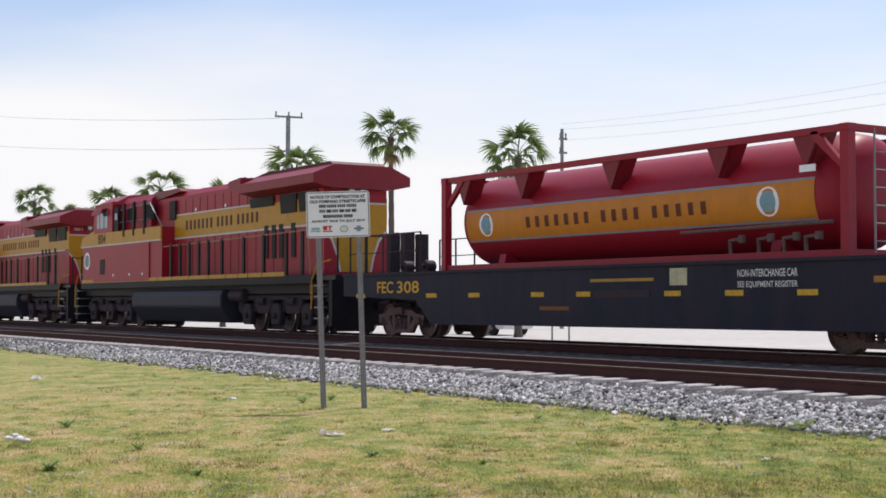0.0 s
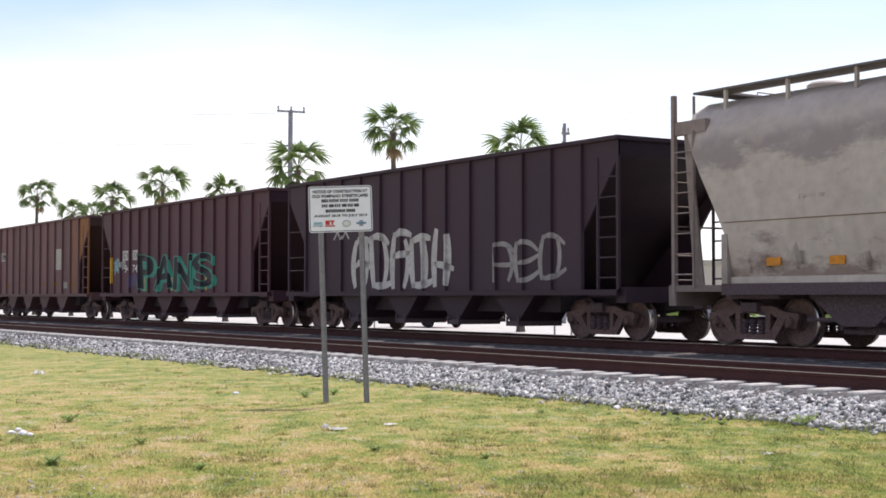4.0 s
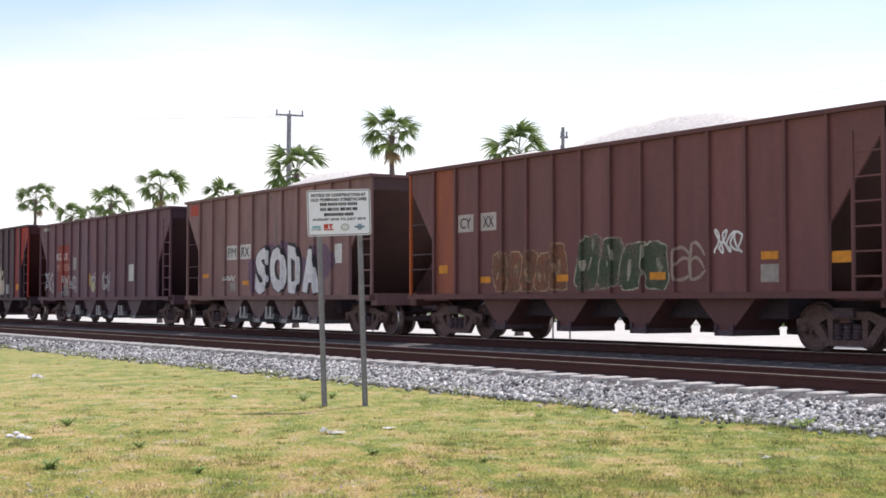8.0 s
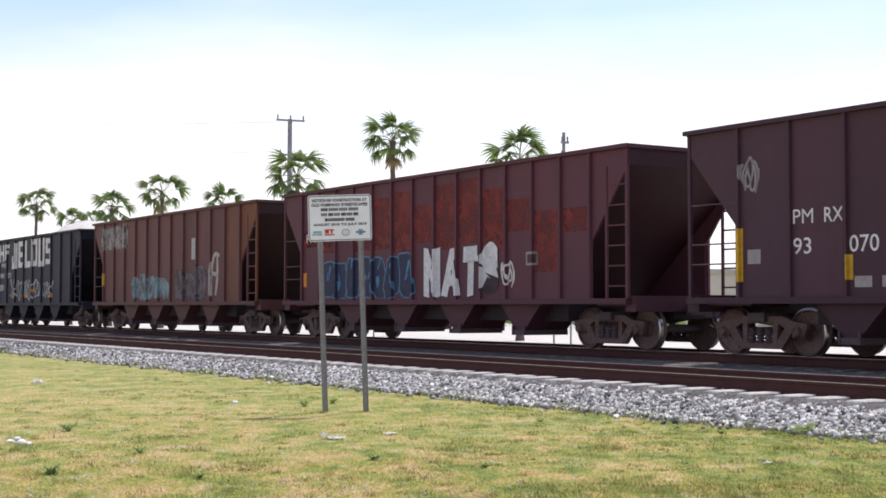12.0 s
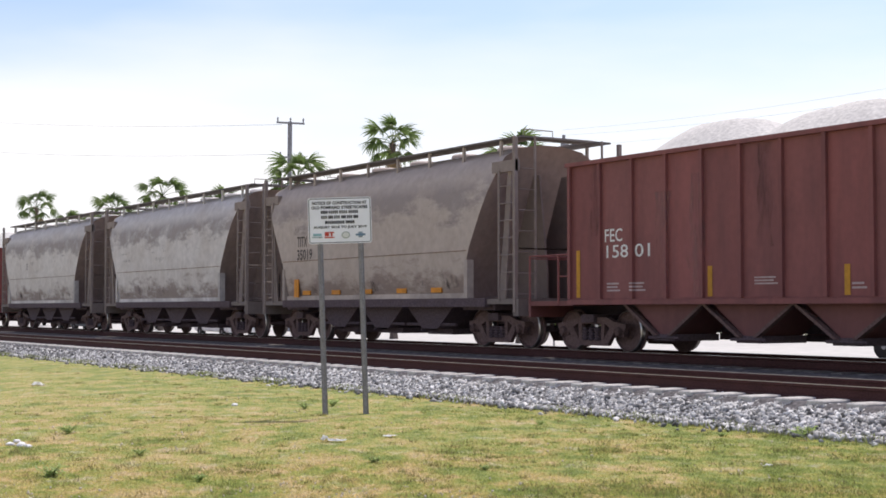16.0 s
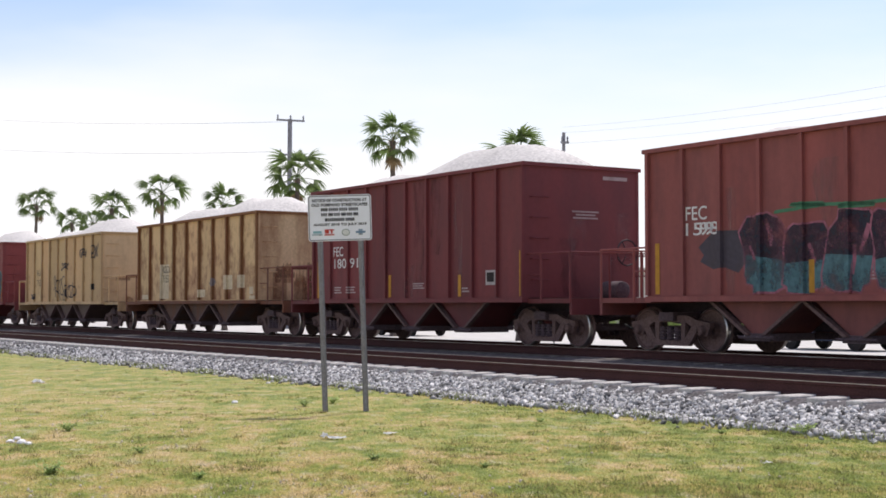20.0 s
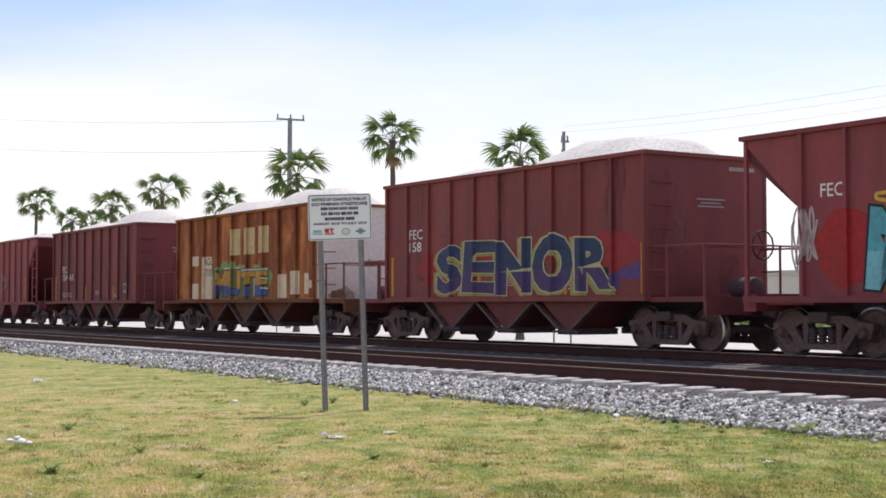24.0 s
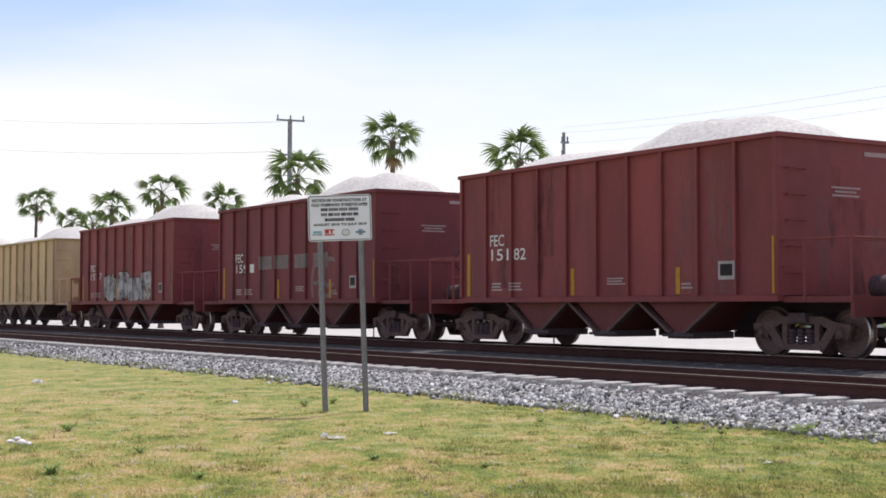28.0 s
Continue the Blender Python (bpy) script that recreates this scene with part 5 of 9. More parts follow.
            path(bm, [(h - 0.1, -1.2, 4.7), (h - 0.1, -1.2, 4.84), (h - 0.1, -0.4, 4.84), (h - 0.1, -0.4, 4.7)], 0.014, 4)
        part("cross_walkway", kept(("covcw", 1), "cross_walkway", cross_walk, m), car, r, (0.24, 0.22, 0.21))
    def hatch(bm):
        lathe(bm, [(4.54, 0.36), (4.68, 0.36), (4.72, 0.3)], 16, "z")
    for x in (-4, -2, 0, 2, 4):
        part("roof_hatch", kept(("covhatch", 1), "roof_hatch", hatch, m, True), car, pose(x, 0, 0), color)
    def chute(bm):
        prism(bm, [(-1.3, 1.12), (1.3, 1.12), (0.35, 0.4), (-0.35, 0.4)], -1.25, 1.25)
    def gate(bm):
        box(bm, -0.55, 0.55, -0.95, 0.95, 0.26, 0.4)
        rod(bm, (-0.3, -1.3, 0.36), (-0.3, 1.3, 0.36), 0.03)
        rod(bm, (-1.1, -1.2, 0.5), (1.1, -1.2, 0.5), 0.04)
    for x in (-2.3, 0, 2.3):
        part("hopper_chute", kept(("covchute", 1), "hopper_chute", chute, M["under"]), car, pose(x, 0, 0))
        part("discharge_gate", kept(("covgate", 1), "discharge_gate", gate, M["under"]), car, pose(x, 0, 0))
    def spine(bm):
        box(bm, -h, h, -0.33, 0.33, 0.62, 0.95)
        box(bm, -5.2, -3.9, -1.35, 1.35, 0.85, 0.98)
        box(bm, 3.9, 5.2, -1.35, 1.35, 0.85, 0.98)
    part("centre_sill", kept(("covspine", 1), "centre_sill", spine, M["under"]), car)
    couplers(car, h + 0.05, M["under"])
    for s in (-1, 1):
        truck(car, s * 4.84, 0.44)
    return car


def side_mark(car, text, x0, x1, z0, z1, color, y=-1.607):
    bm = fitted(text, x0, x1, z0, z1, 0.012)
    for v in bm.verts:
        v.co.y = y
    flat_part("lettering", bm, M["spray"], car, color)


def side_patch(car, x0, x1, z0, z1, color, y=-1.59, name="reflective_stripe"):
    bm = bmesh.new()
    box(bm, x0, x1, y, y + 0.03, z0, z1)
    part(name, mesh(name, bm, M["spray"]), car, ONE, color)
# ---------------------------------------------------------------- locomotives
LRED, LYEL, LBLU, LWHT = (0.34, 0.01, 0.028), (0.5, 0.255, 0.012), (0.011, 0.01, 0.015), (0.6, 0.58, 0.56)


def six_wheel_truck(car, x):
    r = 0.52
    def beam(bm):
        prism(bm, [(-2.75, 0.85), (-2.75, 0.62), (-2.35, 0.5), (-2.3, 0.95), (-1.6, 0.95), (-1.4, 0.55), (-0.6, 0.55), (-0.35, 0.95), (0.35, 0.95), (0.6, 0.55), (1.4, 0.55), (1.6, 0.95), (2.3, 0.95), (2.35, 0.5), (2.75, 0.62), (2.75, 0.85), (2.3, 1.1), (-2.3, 1.1)], -1.16, -0.98)
        bevel(bm, 0.03)
    def journal(bm):
        prism(bm, [(-0.26, 0.22), (0.26, 0.22), (0.33, 0.62), (0.2, 0.86), (-0.2, 0.86), (-0.33, 0.62)], -1.24, -1.02)
        bevel(bm, 0.04)
    def cap(bm):
        lathe(bm, [(-1.3, 0.1), (-1.31, 0.07), (-1.1, 0.15)], 12)
    def spring(bm):
        coil(bm, 0, -1.1, 0.6, 0.1, 6, 0.07)
    def cylinder(bm):
        lathe(bm, [(-0.22, 0.12), (0.22, 0.12)], 10, "x")
    def core(bm):
        box(bm, -2.6, 2.6, -0.62, 0.62, 0.07, 1.15)
    t = part("truck", kept(("locotruck", 1), "truck_core", core, M["under_dark"]), car, pose(x, 0, 0))
    for turn in (0, 180):
        m = pose(0, 0, 0, 0, 0, turn)
        part("side_frame", kept(("locobeam", 1), "side_frame", beam, M["under_dark"]), t, m)
        for a in (-1.98, 0, 1.98):
            part("journal_box", kept(("journal", 1), "journal_box", journal, M["under_dark"]), t, m @ pose(a, 0, 0))
            part("bearing_cap", kept(("lococap", 1), "bearing_cap", cap, M["under_dark"], True), t, m @ pose(a, 0, 0.5))
            for d in (-0.42, 0.42):
                part("spring", kept(("locospring", 1), "spring", spring, M["under_dark"]), t, m @ pose(a + d, 0, 0))
        for a in (-1.0, 1.0):
            part("brake_cylinder", kept(("lococyl", 1), "brake_cylinder", cylinder, M["under_dark"], True), t, m @ pose(a, -1.16, 0.92))
    for a in (-1.98, 0, 1.98):
        wheelset(t, a, r)


LOCO_MESH = {}


def fitted_mark(text, width, height):
    """Letters centred at the origin, standing in x and z."""
    bm = fitted(text, -width / 2, width / 2, -height / 2, height / 2, 0.012)
    me = bpy.data.meshes.new("number")
    bm.to_mesh(me)
    bm.free()
    me.materials.append(M["spray"])
    return me


def locomotive(centre, number):
    """Nose to the far end (-x), radiator to the near end (+x)."""
    car = start_car("diesel_locomotive", "red and yellow six-axle diesel freight locomotive numbered " + number, "locomotive", centre)
    E = M["loco"]
    turn_no = [0]
    def serial():
        turn_no[0] += 1
        return turn_no[0]
    def add(name, fn, color, mat=E, label="", smooth=False, small=""):
        both(name, fn, color, mat, label, small, (1,))
    def both(name, fn, color, mat=E, label="", small="", sides=(1, -1)):
        key = ("loco", serial())
        if key not in LOCO_MESH:
            bm = bmesh.new()
            fn(bm)
            LOCO_MESH[key] = [mesh(name if i == 0 else small or name, b, mat) for i, b in enumerate(islands(bm))]
        for fl in sides:
            held = None
            for i, me in enumerate(LOCO_MESH[key]):
                ob = part(me.name.split(".")[0], me, held if held and small else car, ONE if held and small else Matrix.Diagonal((1, fl, 1, 1)), color, label if i == 0 else "")
                held = held or ob

    # frame and walkway
    def frame_fn(bm):
        box(bm, -10.3, 10.9, -1.2, 1.2, 1.15, 1.5)
        box(bm, -9.7, 10.0, -1.52, 1.52, 1.42, 1.66)
    add("frame", frame_fn, LBLU, M["plain"])
    def stripe_fn(bm):
        x = -9.6
        for w in (2.2, 1.15, 1.35, 1.5, 1.9, 1.3, 1.5, 1.6, 1.35, 0.9, 0.7, 1.0, 1.5):
            box(bm, x, x + w - 0.06, -1.535, -1.5, 1.64, 1.76)
            x += w
    both("sill_stripe", stripe_fn, LYEL)
    def tank_fn(bm):
        prism(bm, [(-1.5, 1.1), (-1.42, 1.3), (1.42, 1.3), (1.5, 1.1), (1.5, 0.75), (1.15, 0.25), (-1.15, 0.25), (-1.5, 0.75)], -4.1, 3.75, "x")
        bevel(bm, 0.04)
    add("fuel_tank", tank_fn, (0.034, 0.035, 0.05), M["plain"], "black fuel tank")
    # nose and cab
    def nose_fn(bm):
        prism(bm, [(-9.65, 1.66), (-9.65, 3.12), (-9.45, 3.38), (-8.15, 3.62), (-8.15, 1.66)], -1.5, 1.5)
        bevel(bm, 0.08, 2)
    add("nose", nose_fn, LRED)
    def band_fn(bm):
        # yellow band round nose, cab and equipment cabinet
        prism(bm, [(-9.66, 3.08), (-9.66, 3.14), (-9.46, 3.40), (-8.15, 3.635), (-8.1, 3.52), (-1.2, 3.52), (-1.2, 3.06)], -1.556, -1.49)
    both("yellow_band", band_fn, LYEL)
    def nose_top(bm):
        prism(bm, [(-9.665, 3.06), (-9.665, 3.13), (-9.46, 3.405), (-8.16, 3.64), (-8.16, 3.60), (-9.44, 3.37), (-9.64, 3.06)], -1.49, 1.49)
    add("nose_band", nose_top, LYEL)
    def line_fn(bm):
        box(bm, -9.66, -1.2, -1.561, -1.5, 3.02, 3.07)
    both("white_line", line_fn, LWHT)
    def cab_fn(bm):
        prism(bm, [(-8.25, 1.66), (-8.25, 3.6), (-8.05, 4.62), (-6.1, 4.66), (-6.1, 1.66)], -1.54, 1.54)
    add("cab", cab_fn, LRED)
    def roof_fn(bm):
        prism(bm, [(-1.56, 4.56), (-0.85, 4.93), (0, 4.97), (0.85, 4.93), (1.56, 4.56)], -8.15, -6.05, "x")
    # pinker than the body: the sheen on the roof is in its colour
    add("cab_roof", roof_fn, (0.34, 0.06, 0.07))
    def shade_fn(bm):
        prism(bm, [(-1.545, 4.46), (-1.72, 4.4), (-1.82, 4.2), (-1.8, 4.18), (-1.68, 4.36), (-1.545, 4.4)], -7.7, -6.75, "x")
    both("window_shade", shade_fn, (0.36, 0.035, 0.02))
    for x0, x1 in ((-7.78, -7.52), (-7.46, -7.02), (-6.95, -6.6)):
        def pane(bm, a=x0, b=x1):
            box(bm, a, b, -1.552, -1.5, 3.7, 4.34)
        both("side_window", pane, (0.3, 0.4, 0.5), M["glass"])
    def front_fn(bm):
        prism(bm, [(-8.24, 3.72), (-8.22, 3.72), (-8.07, 4.46), (-8.085, 4.46)], -1.35, -0.1)
    both("windscreen", front_fn, (0.3, 0.4, 0.5), M["glass"])
    # equipment cabinet behind the cab
    def cabinet_fn(bm):
        box(bm, -6.1, -2.34, -1.54, 1.54, 1.66, 3.5)
        box(bm, -2.33, -1.2, -1.5, 1.5, 1.66, 3.5)
    add("equipment_cabinet", cabinet_fn, LRED)
    def vent_fn(bm):
        box(bm, -7.42, -6.92, -1.552, -1.5, 1.95, 2.52)
        for k in range(6):
            box(bm, -7.4, -6.94, -1.562, -1.54, 1.98 + k * 0.09, 2.02 + k * 0.09)
    both("side_vent", vent_fn, BLK, M["plain"], small="slat")
    def roof_rail(bm):
        for z in (3.85, 4.3):
            path(bm, [(-5.95, -1.42, z), (-2.6, -1.42, z + (0.1 if z > 4 else 0))], 0.02)
        path(bm, [(-2.6, -1.42, 4.4), (-1.3, -1.45, 3.5)], 0.02)
        path(bm, [(-5.95, -1.42, 3.5), (-5.95, -1.42, 4.3)], 0.02)
    both("roof_railing", roof_rail, (0.3, 0.3, 0.3), M["galv"])
    for x in (-4.9, -3.9, -2.85):
        def stan(bm, a=x):
            box(bm, a, a + 0.14, -1.58, -1.5, 3.3, 4.5)
        both("railing_stanchion", stan, BLK, M["plain"])
    def door_fn(bm):
        box(bm, -6.06, -5.6, -1.5, -1.42, 3.52, 4.4)
    both("cab_door", door_fn, (0.012, 0.012, 0.015), M["plain"], "dark doorway behind the cab")
    def door_glass(bm):
        box(bm, -5.95, -5.68, -1.506, -1.49, 3.95, 4.2)
    both("door_window", door_glass, (0.3, 0.4, 0.5), M["glass"])
    # long hood
    def hood_fn(bm):
        prism(bm, [(-1.2, 3.5), (-1.2, 4.55), (-1.0, 4.78), (1.0, 4.78), (1.2, 4.55), (1.2, 3.5)], -6.1, -3.0, "x")
        prism(bm, [(-1.02, 1.66), (-1.02, 4.52), (-0.8, 4.72), (0.8, 4.72), (1.02, 4.52), (1.02, 1.66)], -3.0, 9.7, "x")
    add("long_hood", hood_fn, LRED)
    def hump_fn(bm):
        prism(bm, [(-3.0, 4.5), (-3.0, 4.8), (-0.9, 4.82), (-0.6, 4.7)], -1.06, 1.06)
    add("roof_hump", hump_fn, (0.2, 0.014, 0.022))
    for x0 in (-5.35, -3.55):
        def louv(bm, a=x0):
            box(bm, a, a + 0.85, -1.215, -1.18, 3.85, 4.38)
            for k in range(7):
                box(bm, a + 0.03, a + 0.82, -1.235, -1.2, 3.88 + k * 0.07, 3.915 + k * 0.07)
        both("louvre", louv, BLK, M["plain"], small="slat")
    def pillar(bm):
        box(bm, -1.55, -1.05, -1.1, -1.02, 3.75, 4.4)
    both("hood_panel", pillar, (0.02, 0.02, 0.02), M["plain"])
    # door seams along the hood
    for i in range(14):
        def seam(bm):
            box(bm, -0.012, 0.012, -1.032, -1.0, 1.8, 4.4)
        part("hood_seam", kept(("seam", 1), "hood_seam", seam, E), car, pose(-0.9 + i * 0.62, 0, 0), (0.2, 0.015, 0.02))
    def hband_fn(bm):
        box(bm, -1.2, 9.7, -1.036, -1.0, 3.12, 3.86)
    both("hood_band", hband_fn, LYEL)
    def hline_fn(bm):
        box(bm, -1.2, 9.2, -1.042, -1.0, 3.06, 3.115)
        box(bm, -1.2, 5.6, -1.042, -1.0, 3.865, 3.91)
    both("white_line", hline_fn, LWHT)
    # company name as plain letter-sized bars
    x = -0.25
    for n in (7, 4, 5):
        for k in range(n):
            def bar(bm):
                box(bm, 0.05, 0.2, -1.046, -1.03, 3.34, 3.66)
            part("letter_bar", kept(("bar", 1), "letter_bar", bar, M["plain"]), car, pose(x, 0, 0), (0.1, 0.04, 0.02))
            x += 0.342
        x += 0.2
    # radiator wing and rear end
    def wing_fn(bm):
        prism(bm, [(-1.0, 4.08), (-1.56, 4.2), (-1.56, 4.46), (-0.9, 4.74), (0.9, 4.74), (1.56, 4.46), (1.56, 4.2), (1.0, 4.08)], 5.2, 10.12, "x")
        prism(bm, [(4.3, 4.45), (5.2, 4.2), (5.2, 4.46), (5.2, 4.7), (4.3, 4.62)], -1.5, 1.5)
    add("radiator_wing", wing_fn, (0.24, 0.014, 0.024))
    def wing_top(bm):
        prism(bm, [(4.2, 4.68), (5.6, 4.84), (9.75, 4.85), (9.95, 4.74)], -0.85, 0.85)
    add("radiator_top", wing_top, (0.1, 0.02, 0.022), M["plain"])
    for x0, x1 in ((4.9, 6.6), (7.0, 8.1), (8.2, 9.4)):
        def grille(bm, a=x0, b=x1):
            z0 = 3.5 if a > 6.9 else 3.78
            prism(bm, [(a + 0.12, z0), (b + 0.0, z0), (b, 4.06), (a, 4.06)], -1.075, -1.0)
            for k in range(6):
                box(bm, a + 0.16, b - 0.05, -1.085, -1.06, z0 + 0.04 + k * 0.085, z0 + 0.075 + k * 0.085)
        both("radiator_grille", grille, (0.015, 0.013, 0.014), M["plain"], small="slat")
    for x0 in (5.94, 6.45, 6.94, 7.74):
        def slot(bm, a=x0):
            box(bm, a, a + 0.26, -1.05, -1.0, 2.2, 3.2)
        both("door_grille", slot, (0.015, 0.014, 0.015), M["plain"])
    def rear_face(bm):
        box(bm, 9.7, 9.715, -1.02, 1.02, 1.75, 3.7)
    add("rear_face", rear_face, LYEL)
    def rear_corner(bm):
        prism(bm, [(-1.022, 1.75), (-0.52, 1.75), (-0.62, 2.2), (-0.78, 2.62), (-1.022, 2.9)], 9.715, 9.721, "x")
    both("rear_corner", rear_corner, LRED)
    def rear_edge(bm):
        prism(bm, [(-0.52, 1.75), (-0.46, 1.75), (-0.565, 2.23), (-0.73, 2.67), (-1.022, 2.98), (-1.022, 2.9), (-0.78, 2.62), (-0.62, 2.2)], 9.715, 9.723, "x")
        box(bm, 9.715, 9.723, -1.02, -0.05, 3.68, 3.73)
    both("white_line", rear_edge, LWHT)
    for k in range(4):
        def bar_k(bm, k=k):
            box(bm, 9.715, 9.724, -0.32, 0.4, 3.0 + k * 0.11, 3.05 + k * 0.11)
        add("rear_stripe", bar_k, (0.05, 0.06, 0.09), M["plain"])
    def lamp_box(bm):
        box(bm, 9.7, 9.82, -0.34, 0.34, 3.9, 4.15)
    add("headlight_box", lamp_box, (0.1, 0.1, 0.1), M["plain"])
    for y in (-0.18, 0.18):
        def lens(bm):
            lathe(bm, [(9.8, 0.1), (9.84, 0.09)], 12, "x")
        part("headlight", kept(("lens", 1), "headlight", lens, M["white"]), car, pose(0, y, 4.02), (0.8, 0.8, 0.75))
    me = fitted_mark(number, 0.36, 0.12)
    part("number", me, car, pose(9.735, -0.64, 3.95, 0, 0, 90), LWHT)
    side_mark(car, number, -7.62, -6.78, 3.12, 3.47, (0.06, 0.03, 0.02), -1.562)
    # round emblem, a plain disc with a ring
    def disc(bm):
        lathe(bm, [(-1.512, 0.34), (-1.505, 0.34)], 24)
    def disc2(bm):
        lathe(bm, [(-1.516, 0.24), (-1.506, 0.24)], 24)
    part("emblem", kept(("disc", 1), "emblem", disc, M["white"]), car, pose(-9.04, 0, 2.5), label="plain white round emblem")
    part("emblem_centre", kept(("disc2", 1), "emblem_centre", disc2, M["plain"]), car, pose(-9.04, 0, 2.5), (0.22, 0.29, 0.29))
    # handrails
    for x in (-0.44, 0.35, 1.15, 1.95, 2.71, 3.78, 5.4, 6.8, 8.3, 9.3):
        def stanchion(bm):
            box(bm, -0.07, 0.07, -1.5, -1.44, 1.66, 2.88)
        for fl in (1, -1):
            part("handrail_stanchion", kept(("stanchion", 1), "handrail_stanchion", stanchion, M["plain"]), car, pose(x, 0, 0) @ Matrix.Diagonal((1, fl, 1, 1)), (0.016, 0.014, 0.016))
    def rail_fn(bm):
        path(bm, [(-1.1, -1.47, 2.8), (9.6, -1.47, 2.9), (9.75, -1.47, 2.0), (9.8, -1.47, 1.1)], 0.02)
    both("handrail", rail_fn, (0.35, 0.2, 0.1), M["plain"])
    # steps, pilots and small fittings at both ends
    for sx, x0 in ((1, 10.05), (-1, -10.35)):
        for z in (0.45, 0.75, 1.05, 1.35):
            def step(bm):
                box(bm, 0, 0.55, -1.5, -0.95, -0.02, 0.02)
            for fl in (1, -1):
                part("step", kept(("step", 1), "step", step, M["galv"]), car, pose(x0 if sx > 0 else x0 - 0.2, 0, z) @ Matrix.Diagonal((1, fl, 1, 1)))
        def pilot(bm):
            box(bm, -0.08, 0.1, -1.5, 1.5, 0.25, 1.5)
        part("pilot", kept(("pilot", 1), "pilot", pilot, M["plain"]), car, pose(11.0 if sx > 0 else -10.3, 0, 0), LBLU)
        def grab(bm):
            path(bm, [(0, -1.5, 0.7), (0.05, -1.5, 1.5), (0.35, -1.5, 1.95), (0.75, -1.3, 2.05)], 0.025)
        part("grab_rail", kept(("grab", 1), "grab_rail", grab, M["plain"]), car, pose(9.9, 0, 0) if sx > 0 else pose(-10.5, 0, 0), LYEL)
        def end_rail(bm):
            for y in (-1.3, -0.4, 0.4, 1.3):
                rod(bm, (0, y, 1.6), (0, y, 2.75), 0.03)
            rod(bm, (0, -1.3, 2.7), (0, 1.3, 2.7), 0.022)
        part("end_railing", kept(("endrail", 1), "end_railing", end_rail, M["plain"]), car, pose(11.05 if sx > 0 else -10.3, 0, 0), BLK)
    def porch(bm):
        box(bm, 9.72, 11.1, -1.4, 1.4, 1.5, 1.62)
    add("end_porch", porch, LBLU)
    def belly(bm):
        box(bm, -10.2, -4.1, -0.9, 0.9, 0.85, 1.2)
        box(bm, 3.75, 10.6, -0.9, 0.9, 0.85, 1.2)
    add("underframe", belly, BLK, M["under_dark"])
    def tank_air(bm):
        lathe(bm, [(4.0, 0.15), (4.05, 0.2), (5.0, 0.2), (5.05, 0.15)], 12, "x")
    part("air_reservoir", kept(("air", 1), "air_reservoir", tank_air, M["under_dark"], True), car, pose(0, -1.2, 1.1))
    def horn(bm):
        box(bm, 0, 0.7, -0.35, 0.35, 0, 0.05)
        for k in range(3):
            rod(bm, (0.05, -0.25 + k * 0.25, 0.14), (0.6, -0.25 + k * 0.25, 0.14), 0.04, 8, 0.1)
    part("air_horn", kept(("horn", 1), "air_horn", horn, M["under_dark"]), car, pose(2.2, 0, 4.72))
    for x in (-6.0, -4.3, -3.0, 0.6, 3.0, 5.0, 7.5):
        def tab(bm):
            box(bm, 0, 0.11, -0.006, 0.0, 0, 0.09)
        hoodside = x > -1.2
        part("label_plate", kept(("tab", 1), "label_plate", tab, M["white"]), car, pose(x, -1.04 if hoodside else -1.546, 3.95 if hoodside else 1.86))
    couplers(car, 11.2, M["under_dark"])
    six_wheel_truck(car, -7.1)
    six_wheel_truck(car, 7.1)
    return car


